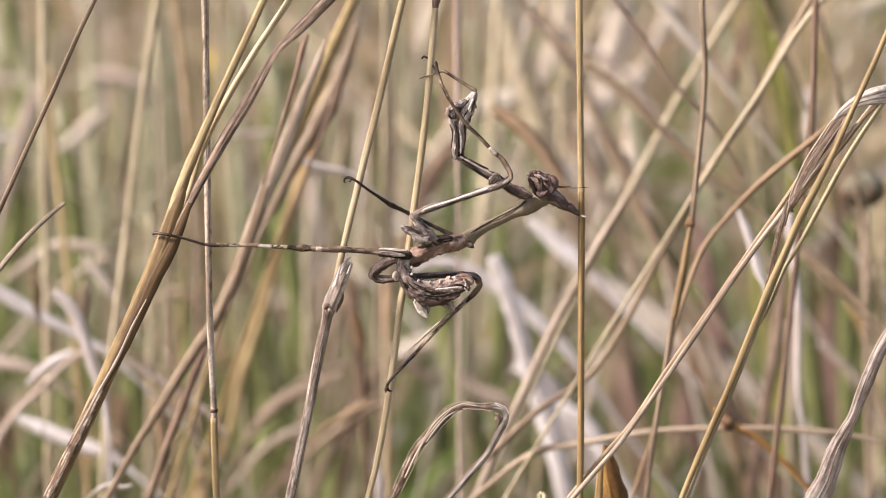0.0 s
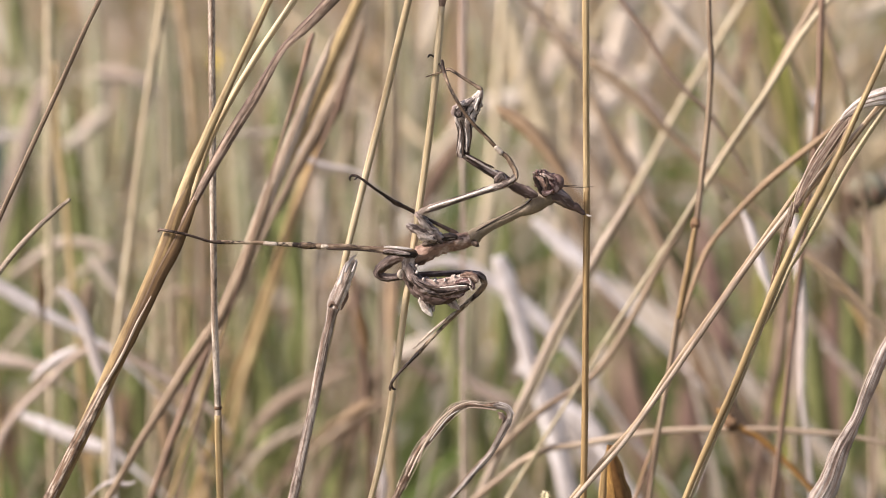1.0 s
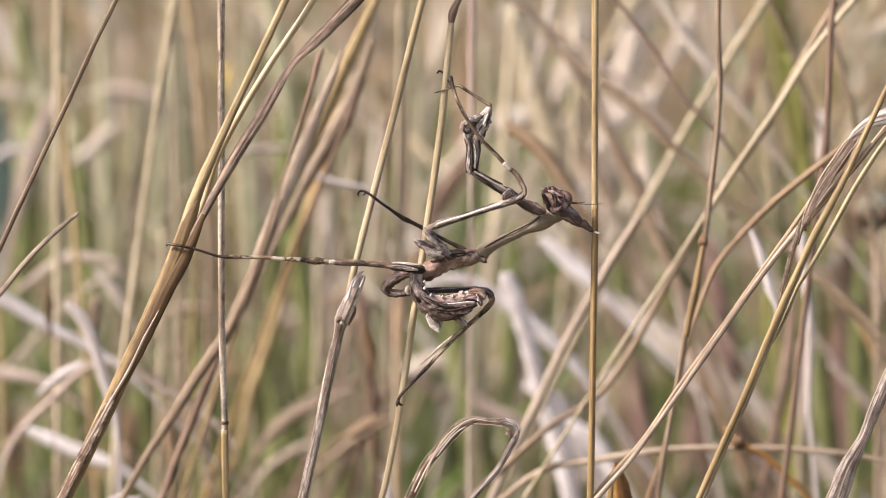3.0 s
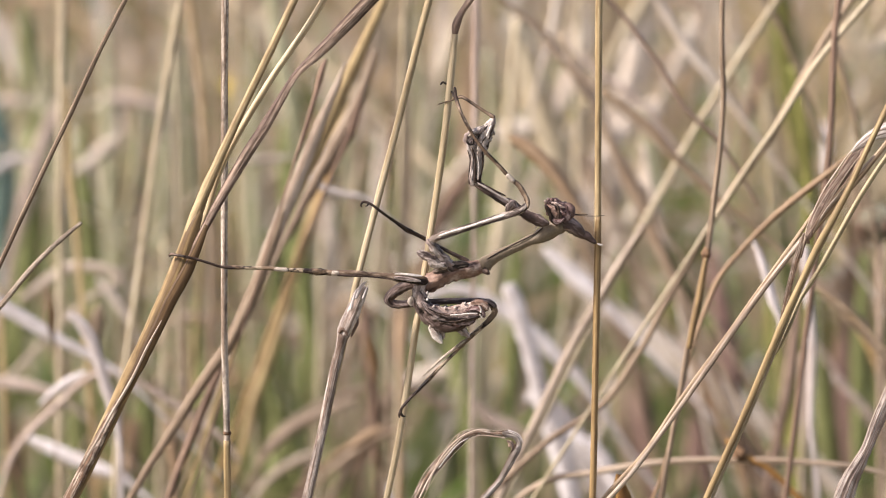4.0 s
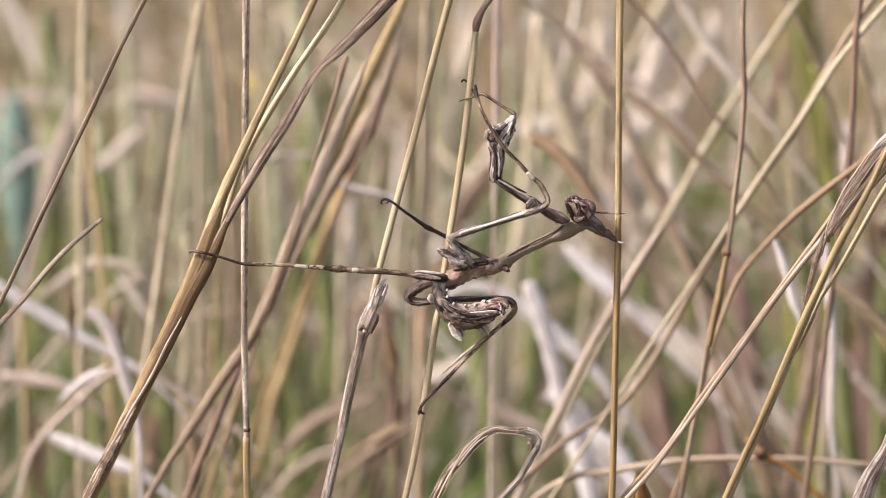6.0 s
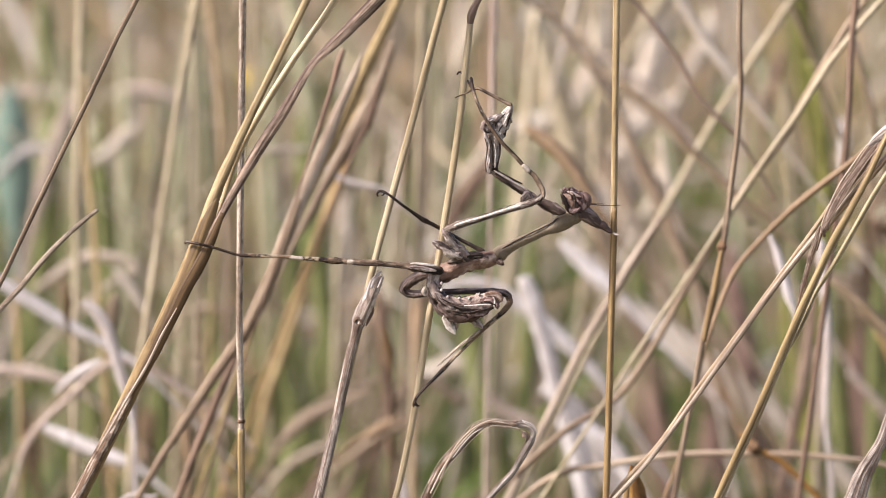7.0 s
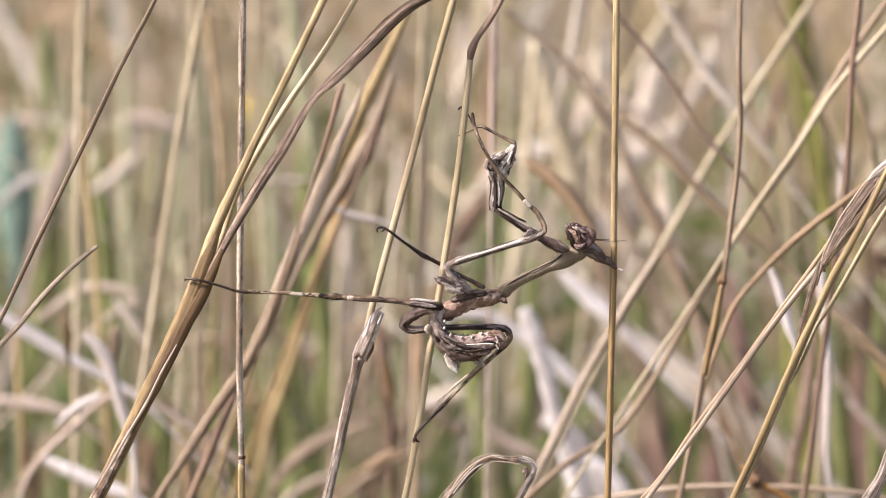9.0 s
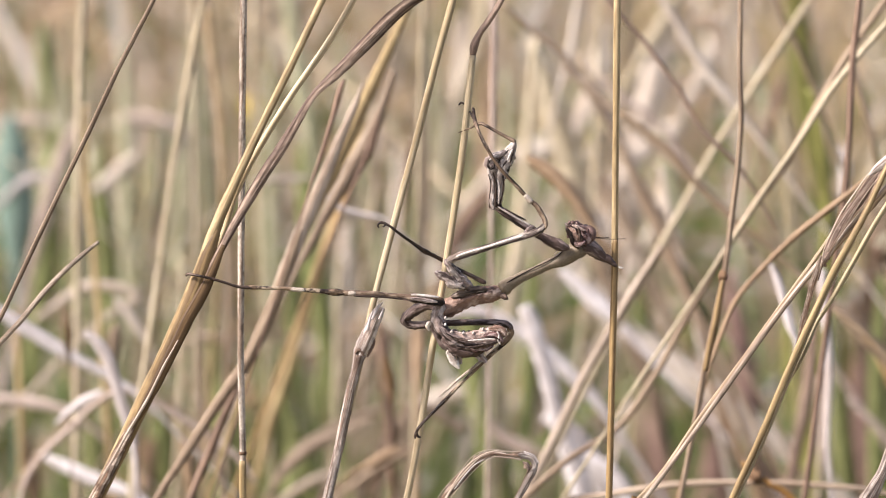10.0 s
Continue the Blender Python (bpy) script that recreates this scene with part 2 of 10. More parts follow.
RUSSET = streaked("russet_stem", (0.52, 0.385, 0.26), (0.29, 0.185, 0.105), (0.13, 0.08, 0.05), 9.0, 20.0, 60.0, 0.45)
SAGE = streaked("grey_green_blade", (0.47, 0.465, 0.32), (0.33, 0.335, 0.21), (0.25, 0.22, 0.13), 10.0, 30.0, 60.0, 0.4)
HONEY = streaked("honey_brown_stem", (0.52, 0.365, 0.18), (0.29, 0.19, 0.09), (0.12, 0.07, 0.04), 7.0, 24.0, 100.0, 0.4, 0.45, 0.25, speck=0.35)
CREAMY = streaked("cream_dry_leaf", (0.79, 0.715, 0.63), (0.61, 0.53, 0.45), (0.42, 0.33, 0.25), 10.0, 30.0, 60.0, 0.3)
BARK = streaked("grey_brown_dry_leaf", (0.44, 0.345, 0.25), (0.23, 0.165, 0.115), (0.10, 0.065, 0.045), 12.0, 30.0, 90.0, 0.45)
OCHREOUS = streaked("soft_ochre_straw", (0.56, 0.44, 0.245), (0.38, 0.28, 0.14), (0.2, 0.13, 0.07), 8.0, 24.0, 100.0, 0.35)
ASHEN = streaked("ashen_speckled_stem", (0.70, 0.62, 0.53), (0.34, 0.26, 0.20), (0.10, 0.07, 0.055), 7.0, 90.0, 420.0, 0.55, bump=0.6, bias=0.02)
STONE = streaked("greyish_tan_leaf", (0.60, 0.51, 0.42), (0.34, 0.265, 0.205), (0.15, 0.105, 0.078), 9.0, 26.0, 90.0, 0.4)
DUSTY = streaked("dusty_pink_straw", (0.72, 0.61, 0.54), (0.47, 0.37, 0.315), (0.26, 0.19, 0.15), 9.0, 26.0, 80.0, 0.35)
# GLOOM: shade of the gaps between stems, put into dark leaf shapes
GLOOM = streaked("gap_shade_leaf", (0.20, 0.14, 0.09), (0.09, 0.06, 0.04), (0.04, 0.025, 0.018), 12.0, 30.0, 90.0, 0.45)
SPLINT = streaked("splintered_grey_stem", (0.70, 0.62, 0.56), (0.22, 0.155, 0.12), (0.09, 0.058, 0.046), 22.0, 110.0, 260.0, 0.5, bump=1.0)
FAWN = streaked("fawn_withered_leaf", (0.40, 0.31, 0.26), (0.135, 0.09, 0.072), (0.05, 0.03, 0.024), 9.0, 60.0, 260.0, 0.5, bump=1.0)
WHITE = streaked("white_bleached_leaf", (0.90, 0.87, 0.885), (0.72, 0.67, 0.67), (0.46, 0.38, 0.35), 8.0, 26.0, 70.0, 0.25)
MAHOGANY = streaked("dark_golden_sheath", (0.165, 0.105, 0.052), (0.085, 0.053, 0.029), (0.04, 0.025, 0.016), 6.0, 24.0, 100.0, 0.4, 0.45, 0.3, speck=0.35)
BRASS = streaked("brownish_golden_stem", (0.48, 0.37, 0.20), (0.28, 0.20, 0.10), (0.11, 0.07, 0.04), 7.0, 24.0, 100.0, 0.4, 0.45, 0.25, speck=0.35)
HAY = streaked("olive_golden_stem", (0.45, 0.385, 0.24), (0.27, 0.22, 0.13), (0.12, 0.085, 0.05), 7.0, 24.0, 100.0, 0.4, 0.45, 0.25, speck=0.35)


# ---- ground and field ----
def island_mix(name, colours, rough=0.7, glow=0.0):
    """Grass seen as a mass: every blade takes its own colour out of a few."""
    m, n, l, b = nodes_of(name)
    geo = n.new("ShaderNodeNewGeometry")
    ramp = n.new("ShaderNodeValToRGB")
    while len(ramp.color_ramp.elements) < len(colours):
        ramp.color_ramp.elements.new(0.5)
    for i, (e, c) in enumerate(zip(ramp.color_ramp.elements, colours)):
        e.position, e.color = i / (len(colours) - 1), (*c, 1)
    l.new(geo.outputs["Random Per Island"], ramp.inputs[0])
    co = n.new("ShaderNodeTexCoord")
    t = n.new("ShaderNodeTexNoise")
    t.inputs["Scale"].default_value, t.inputs["Detail"].default_value = 45.0, 3
    l.new(co.outputs["Object"], t.inputs["Vector"])
    r = n.new("ShaderNodeMapRange")
    r.inputs["From Min"].default_value, r.inputs["From Max"].default_value = 0.3, 0.7
    r.inputs["To Min"].default_value, r.inputs["To Max"].default_value = 0.7, 1.15
    l.new(t.outputs["Fac"], r.inputs["Value"])
    hs = n.new("ShaderNodeHueSaturation")
    l.new(r.outputs[0], hs.inputs["Value"])
    l.new(ramp.outputs[0], hs.inputs["Color"])
    l.new(hs.outputs[0], b.inputs["Base Color"])
    b.inputs["Roughness"].default_value = rough
    b.inputs["Specular IOR Level"].default_value = 0.2
    back_lit, blend = n.new("ShaderNodeBsdfTranslucent"), n.new("ShaderNodeMixShader")
    blend.inputs[0].default_value = 0.35
    l.new(hs.outputs[0], back_lit.inputs["Color"])
    l.new(b.outputs[0], blend.inputs[1])
    l.new(back_lit.outputs[0], blend.inputs[2])
    l.new(blend.outputs[0], n["Material Output"].inputs["Surface"])
    return m


def ground_sheet():
    m, n, l, b = nodes_of("soil_and_litter")
    co = n.new("ShaderNodeTexCoord")
    fine, wide = n.new("ShaderNodeTexNoise"), n.new("ShaderNodeTexNoise")
    fine.inputs["Scale"].default_value, fine.inputs["Detail"].default_value = 90.0, 6
    wide.inputs["Scale"].default_value, wide.inputs["Detail"].default_value = 3.0, 4
    ramp, mix = n.new("ShaderNodeValToRGB"), n.new("ShaderNodeMix")
    ramp.color_ramp.elements[0].position, ramp.color_ramp.elements[0].color = 0.3, (0.06, 0.045, 0.03, 1)
    ramp.color_ramp.elements[1].position, ramp.color_ramp.elements[1].color = 0.7, (0.26, 0.20, 0.13, 1)
    mix.data_type = "RGBA"
    mix.inputs["B"].default_value = (0.07, 0.09, 0.03, 1)
    for t in (fine, wide):
        l.new(co.outputs["Object"], t.inputs["Vector"])
    l.new(fine.outputs["Fac"], ramp.inputs[0])
    l.new(ramp.outputs[0], mix.inputs["A"])
    l.new(wide.outputs["Fac"], mix.inputs["Factor"])
    l.new(mix.outputs["Result"], b.inputs["Base Color"])
    b.inputs["Roughness"].default_value = 0.95
    bp = n.new("ShaderNodeBump")
    bp.inputs["Strength"].default_value, bp.inputs["Distance"].default_value = 0.8, 0.01
    l.new(fine.outputs["Fac"], bp.inputs["Height"])
    l.new(bp.outputs[0], b.inputs["Normal"])
    radii = [0.0, 0.2, 0.4, 0.6, 0.8, 1.0, 1.3, 1.6, 2.0, 2.5, 3.2, 4, 5, 7, 10, 15, 25, 50, 120, 400, 1500]
    k = 48
    verts, faces = [(0, 0, 0)], []
    for r in radii[1:]:
        for i in range(k):
            a = 2 * math.pi * i / k
            x, y = r * math.cos(a), r * math.sin(a)
            verts.append((x, y, 0.006 * noise.noise((x * 3, y * 3, 0)) - 0.003))
    faces += [(0, 1 + i, 1 + (i + 1) % k) for i in range(k)]
    for j in range(len(radii) - 2):
        o, p = 1 + j * k, 1 + (j + 1) * k
        faces += [(o + i, p + i, p + (i + 1) % k, o + (i + 1) % k) for i in range(k)]
    ob = thing("ground", (verts, faces, [(0, 0)] * len(verts)), m, (0, 0, 0), "brown soil covered with dry grass litter", "ground", kind="structure")
    return ob


def blades(name, count, zone, height, width, lean, curl, material, label, seed, taper=0.5, seg=7):
    """A mass of separate grass blades. zone(rng, count) gives the roots; curl bends the tips over."""
    rng = np.random.RandomState(seed)
    x, y = zone(rng, count)
    h, w = rng.uniform(*height, count), rng.uniform(*width, count) / 2
    a, tilt, bend = rng.uniform(0, 2 * math.pi, count), np.abs(rng.normal(0, lean, count)), rng.uniform(*curl, count)
    face = rng.uniform(-1.1, 1.1, count)
    d = np.stack([np.cos(a), np.sin(a), 0 * a], 1)
    side = np.stack([np.cos(face), np.sin(face), 0 * a], 1)
    p = np.stack([x, y, np.full(count, -0.008)], 1)
    ang = tilt * 0.6
    verts = np.zeros((count, seg + 1, 3, 3))
    for i in range(seg + 1):
        u = i / seg
        ww = side * (w * (1 - taper * u ** (1 if taper <= 0.5 else 3)))[:, None]
        fold = d * (w * 0.25)[:, None]
        verts[:, i, 0], verts[:, i, 1], verts[:, i, 2] = p - ww, p + fold, p + ww
        p = p + (h / seg)[:, None] * (np.sin(ang)[:, None] * d + np.stack([0 * a, 0 * a, np.cos(ang)], 1))
        ang = ang + (tilt * 0.5 + bend * u * u * 2.2) / seg
    verts[:, 1:, :, 2] = np.maximum(verts[:, 1:, :, 2], 0.002)
    o = (np.arange(count) * (seg + 1) * 3)[:, None, None]
    q = (np.arange(seg) * 3)[None, :, None]
    quads = np.concatenate([o + q + np.array([0, 1, 4, 3]), o + q + np.array([1, 2, 5, 4])], 1).reshape(-1, 4)
    me = bpy.data.meshes.new(name)
    me.from_pydata(verts.reshape(-1, 3), [], quads)
    me.polygons.foreach_set("use_smooth", np.ones(len(me.polygons), bool))
    me.materials.append(material)
    return tagged(new(name, me), label, "grass", kind="stuff")


def behind(near, far, spread=0.15):
    def zone(rng, n):
        y = near + (far - near) * rng.uniform(0, 1, n) ** 1.35
        return rng.uniform(-1, 1, n) * (0.13 * (y + 0.6) + spread), y
    return zone


def around(rng, n):
    """The rest of the meadow, thinning outwards, with the trodden gap in which the camera stands."""
    x, y = rng.normal(0, 2.6, n * 3), rng.normal(1.2, 2.8, n * 3)
    keep = np.abs(x) > 0.3 + np.maximum(0, (y + 0.6) * 0.13)
    keep |= y < -1.3
    return x[keep][:n], y[keep][:n]


def leafy(name, count, zone, material, label, seed, height=(0.3, 0.5), leaf=(0.05, 0.15), broad=(0.0016, 0.0045)):
    """Thin stalks, each with a few dry leaves that branch off, arch and curl."""
    rng = np.random.RandomState(seed)
    x, y = zone(rng, count)
    verts, faces = [], []

    def strip(p, head, turn, length, w0, w1, seg, face):
        o = len(verts)
        p, head = p.copy(), head.copy()
        for i in range(seg + 1):
            u = i / seg
            w = (w0 + (w1 - w0) * u) * (1 if i < seg else 0.3)
            s = np.cross(head, face)
            s *= w / (2 * np.linalg.norm(s) + 1e-9)
            verts.extend([p - s, p + face * w * 0.15, p + s])
            p = p + head * length / seg
            head = head + np.array([turn[0], turn[1], turn[2]]) * u / seg
            head /= np.linalg.norm(head)
        for i in range(seg):
            q = o + 3 * i
            faces.extend([(q, q + 1, q + 4, q + 3), (q + 1, q + 2, q + 5, q + 4)])

    for k in range(count):
        h = rng.uniform(*height)
        lean = rng.normal(0, 0.36, 2)
        up = np.array([lean[0], lean[1], 1.0])
        up /= np.linalg.norm(up)
        root = np.array([x[k], y[k], -0.006])
        strip(root, up, rng.normal(0, 0.25, 3) * (1, 1, 0), h, 0.0013, 0.0009, 6, np.array([0, -1.0, 0]))
        for _ in range(rng.randint(2, 5)):
            at = root + up * h * rng.uniform(0.4, 0.95)
            a = rng.uniform(0, 2 * math.pi)
            head = np.array([math.cos(a), 0.5 * math.sin(a), rng.uniform(0.3, 1.4)])
            head /= np.linalg.norm(head)
            w = rng.uniform(*broad)
            strip(at, head, np.array([head[0], head[1], -rng.uniform(0.6, 3.2)]) * rng.uniform(0.4, 1.6), rng.uniform(*leaf), w, w * 0.4, 7, np.array([rng.normal(0, 0.4), -1.0, rng.normal(0, 0.4)]))
    me = bpy.data.meshes.new(name)
    me.from_pydata([tuple(v) for v in verts], [], faces)
    me.polygons.foreach_set("use_smooth", np.ones(len(me.polygons), bool))
    me.materials.append(material)
    return tagged(new(name, me), label, "grass", kind="stuff")


def seed_head(centre, r):
    """A round unripe seed head on its own stalk."""
    x, y, z = centre
    head = tagged(new("seed_head"), "round greyish green seed head on a thin stalk", "flower")
    head.location = (x * 0.001, y * 0.001, -0.004)
    member("stalk", [(x + 4, y, -4, 0.9, 0.9, 0), (x + 3, y, z * 0.5, 0.9, 0.9, 0), (x + 0.5, y, z - r, 0.8, 0.8, 0)], DUN, head)
    member("capsule", [(x, y, z - r, r * 0.3, r * 0.3, 0), (x, y, z - r * 0.6, r * 0.85, r * 0.85, 0), (x, y, z, r, r, 0), (x, y, z + r * 0.5, r * 0.85, r * 0.85, 0),
                       (x, y, z + r * 0.9, r * 0.35, r * 0.35, 0)], SEED, head, "ribbed rounded capsule", seg=20, rough=0.25, ribs=0.1)
    for i in range(10):
        a = 2 * math.pi * i / 10
        c, s = math.cos(a), math.sin(a)
        member("bract", [(x + c * r * 0.5, y + s * r * 0.5, z - r * 0.8, r * 0.22, r * 0.05, 0), (x + c * r * 1.0, y + s * r * 1.0, z - r * 0.2, r * 0.25, r * 0.05, 0),
                         (x + c * r * 0.98, y + s * r * 0.98, z + r * 0.35, r * 0.06, r * 0.03, 0)], BROWN, head)


def small_flower(centre, r, petals, label):
    """A small open flower on a thin stalk."""
    x, y, z = centre
    ob = tagged(new("wild_flower"), label, "flower")
    ob.location = (x * 0.001, y * 0.001, -0.004)
    member("stalk", [(x, y, -4, 0.8, 0.8, 0), (x + 2, y, z * 0.5, 0.8, 0.8, 0), (x, y, z, 0.7, 0.7, 0)], GREEN, ob)
    for i in range(9):
        a = 2 * math.pi * i / 9
        c, s = math.cos(a), math.sin(a)
        member("petal", [(x, y, z, r * 0.12, r * 0.06, 0), (x + c * r * 0.5, y + s * r * 0.4 - 0.3, z + s * r * 0.5 + 0.4, r * 0.26, r * 0.06, 0), (x + c * r, y + s * r * 0.7, z + s * r, r * 0.1, r * 0.04, 0)], petals, ob)


CREAM = streaked("cream_petal", (0.80, 0.74, 0.52), (0.66, 0.58, 0.36), (0.4, 0.3, 0.15), 6.0, 100.0, 300.0, 0.3)
YELLOW = streaked("yellow_petal", (0.72, 0.55, 0.10), (0.60, 0.42, 0.05), (0.4, 0.25, 0.04), 6.0, 100.0, 300.0, 0.3)
SEED = streaked("grey_green_seed", (0.26, 0.26, 0.19), (0.12, 0.10, 0.07), (0.08, 0.05, 0.04), 14.0, 300.0, 300.0, 0.4)
DRY = [(0.46, 0.31, 0.20), (0.43, 0.33, 0.22), (0.58, 0.47, 0.30), (0.72, 0.61, 0.44), (0.45, 0.35, 0.21), (0.78, 0.69, 0.55), (0.58, 0.45, 0.23), (0.48, 0.37, 0.25), (0.82, 0.76, 0.68)]
DRY_MASS = island_mix("mixed_dry_grass", DRY)
LIGHT_MASS = island_mix("light_dry_grass", [(0.40, 0.25, 0.16), (0.56, 0.44, 0.29), (0.74, 0.63, 0.46), (0.36, 0.25, 0.16), (0.68, 0.56, 0.36), (0.85, 0.79, 0.73), (0.44, 0.33, 0.22)])
PALE_MASS = island_mix("bleached_grass", [(0.62, 0.52, 0.44), (0.76, 0.68, 0.61), (0.86, 0.81, 0.78), (0.58, 0.47, 0.38)])
GREEN_MASS = island_mix("green_grass", [(0.12, 0.18, 0.045), (0.19, 0.27, 0.075), (0.27, 0.32, 0.12), (0.11, 0.17, 0.075), (0.33, 0.34, 0.17)])
ground_sheet()
blades("dry_grass", 2300, behind(0.6, 4.5), (0.28, 0.6), (0.0014, 0.005), 0.5, (0.0, 1.6), DRY_MASS, "dense dry straw coloured grass standing in a meadow", 41)
leafy("leafy_grass", 110, behind(0.45, 1.0, 0.1), LIGHT_MASS, "thin dry grass stalks with curled leaves", 31)
leafy("leafy_grass", 260, behind(0.7, 1.7, 0.1), LIGHT_MASS, "thin dry grass stalks with curled leaves", 32, (0.25, 0.5), (0.06, 0.2), (0.002, 0.006))
leafy("pale_leafy_grass", 80, behind(0.7, 1.5, 0.1), PALE_MASS, "bleached grass stalks with curled leaves", 63, (0.2, 0.45), (0.05, 0.16), (0.002, 0.006))
leafy("green_leafy_grass", 160, behind(0.6, 1.5, 0.1), GREEN_MASS, "green leafy grass between dry stalks", 14, (0.12, 0.36), (0.05, 0.16), (0.002, 0.007))
blades("tangled_grass", 120, behind(0.5, 1.1, 0.1), (0.3, 0.55), (0.0015, 0.005), 0.4, (0.0, 2.0), LIGHT_MASS, "tangled dry grass with bent stems", 7)
blades("bleached_grass", 430, behind(0.65, 2.6), (0.26, 0.55), (0.003, 0.008), 0.5, (0.6, 2.8), PALE_MASS, "bleached curled grass leaves among the dry stems", 52, 0.85)
blades("green_grass", 3600, behind(0.45, 2.4), (0.14, 0.37), (0.002, 0.008), 0.5, (0.0, 1.2), GREEN_MASS, "fresh green grass growing low between dry stems", 3, 0.85)
blades("meadow_grass", 26000, around, (0.22, 0.58), (0.002, 0.006), 0.28, (0.0, 1.4), DRY_MASS, "dry meadow grass all round", 4, 0.5, 5)
blades("meadow_undergrowth", 9000, around, (0.08, 0.3), (0.002, 0.007), 0.3, (0.0, 1.0), GREEN_MASS, "green grass under the dry meadow", 6, 0.85, 5)


# ---- shoots ----

# shoots in the plane of the insect
weathered_stem = shoot("grass_shoot", [(-32.3, 6.0, 297.7, 0.55, 0.55, 0), (-32.4, 6.0, 308.6, 0.55, 0.55, 0), (-32.4, 6.0, 316.6, 0.54, 0.54, 0), (-32.6, 6.0, 331.0, 0.54, 0.54, 0), (-32.5, 6.0, 343.8, 0.54, 0.54, 0), (-32.2, 6.0, 366.5, 0.58, 0.58, 0), (-31.8, 6.0, 388.9, 0.58, 0.58, 0), (-31.4, 6.0, 402.3, 0.53, 0.53, 0), (-30.8, 6.0, 426.1, 0.35, 0.35, 0)], ASHEN,
      "upright weathered grey grass stem with a dark joint", nodes=[(-32.4, 6.0, 316.6, 0.59, 0.54, 0.00)])
member("sheath", [(-32.2, 5.8, 286.0, 0.57, 0.57, 0), (-32.3, 5.8, 297.7, 0.58, 0.58, 0), (-32.4, 5.8, 308.6, 0.58, 0.58, 0), (-32.4, 5.8, 315.4, 0.57, 0.57, 0)], BRASS, weathered_stem,
       "golden lower stem below the joint")
perch = shoot("straw", [(-9.4, 3.0, 298.4, 0.50, 0.50, 0), (-6.7, 3.0, 309.3, 0.54, 0.54, 0), (-4.4, 3.0, 321.9, 0.57, 0.57, 0), (-2.75, 3.0, 332.9, 0.58, 0.58, 0), (-0.45, 3.0, 347.7, 0.58, 0.58, 0), (1.9, 3.0, 363.7, 0.58, 0.58, 0), (3.0, 3.0, 374.0, 0.58, 0.58, 0), (3.7, 3.0, 381.1, 0.53, 0.53, 0)], STRAW,
      "pale straw on which the insect perches, bent at a joint")
member("upper_stem", [(3.7, 3.0, 381.0, 0.49, 0.49, 0), (3.9, 3.0, 382.5, 0.67, 0.67, 0), (4.8, 3.0, 384.5, 0.53, 0.53, 0), (6.3, 3.0, 386.7, 0.53, 0.53, 0), (7.8, 3.0, 389.1, 0.49, 0.49, 0), (10.7, 3.0, 394.5, 0.40, 0.40, 0), (15.6, 3.0, 402.4, 0.22, 0.22, 0)], PURPLE, perch,
       "darker bent upper stem above a joint")
leaning = shoot("straw", [(-60.5, -3.0, 300.6, 0.90, 0.90, 0), (-55.5, -3.0, 310.5, 0.99, 0.99, 0), (-47.7, -3.0, 326.6, 1.15, 1.15, 0), (-43.0, -3.0, 336.1, 1.34, 1.34, 0), (-39.5, -3.0, 344.2, 1.31, 1.31, 0), (-37.7, -3.0, 349.2, 1.14, 1.14, 0), (-35.6, -3.0, 355.2, 0.96, 0.96, 0), (-30.2, -3.0, 367.1, 0.66, 0.66, 0), (-21.8, -3.0, 384.4, 0.62, 0.62, 0), (-12.6, -3.0, 404.5, 0.48, 0.48, 0), (-5.6, -3.0, 424.5, 0.31, 0.31, 0)], GOLD,
      "thick leaning golden grass stem held by a claw")
member("stem_sheath", [(-60.3, -3.4, 300.7, 0.94, 0.94, 0), (-55.2, -3.4, 310.6, 1.03, 1.03, 0), (-47.4, -3.4, 326.7, 1.22, 1.22, 0), (-42.8, -3.4, 336.2, 1.39, 1.39, 0), (-39.2, -3.4, 344.3, 1.33, 1.33, 0), (-37.5, -3.4, 349.2, 1.14, 1.14, 0), (-36.1, -3.4, 352.8, 0.79, 0.79, 0), (-35.4, -3.4, 354.6, 0.35, 0.35, 0)], AMBER, leaning,
       "brown leaf sheath wrapped round a golden stem")
member("sheath_edge", [(-34.6, -4.6, 351.8, 0.35, 0.14, 0), (-36.1, -4.6, 348.2, 0.71, 0.28, 0), (-38.1, -4.6, 343.9, 0.98, 0.39, 0), (-40.2, -4.6, 340.2, 0.98, 0.39, 0), (-42.2, -4.6, 336.1, 0.93, 0.37, 0), (-44.1, -4.6, 332.3, 0.89, 0.36, 0), (-45.9, -4.6, 328.7, 0.8, 0.32, 0), (-47.6, -4.6, 325.6, 0.62, 0.25, 0), (-49.2, -4.6, 322.7, 0.27, 0.11, 0)], MAHOGANY, leaning,
       "dark brown side of the sheath")
member("sheath_edge", [(-41.8, -5.8, 336.9, 0.07, 0.1, 0), (-44.4, -5.8, 332.1, 0.2, 0.1, 0), (-46.7, -5.8, 327.4, 0.23, 0.12, 0), (-49.4, -5.8, 322.9, 0.23, 0.12, 0), (-52.2, -5.8, 318, 0.2, 0.1, 0), (-54.5, -5.8, 314, 0.11, 0.1, 0)], BLEACH, leaning,
       "frayed pale edge of the sheath", rough=0.3)
member("scar", [(-38.2, -4.1, 344.7, 0.09, 0.09, 0), (-37.9, -4.1, 344.8, 0.18, 0.18, 0), (-37.6, -4.1, 344.9, 0.13, 0.13, 0)], TAN, leaning,
       "tiny pale scar")
member("scar", [(-40.9, -4.1, 340.8, 0.09, 0.09, 0), (-40.7, -4.1, 341.0, 0.18, 0.18, 0), (-40.4, -4.1, 341.1, 0.13, 0.13, 0)], TAN, leaning,
       "tiny pale scar")
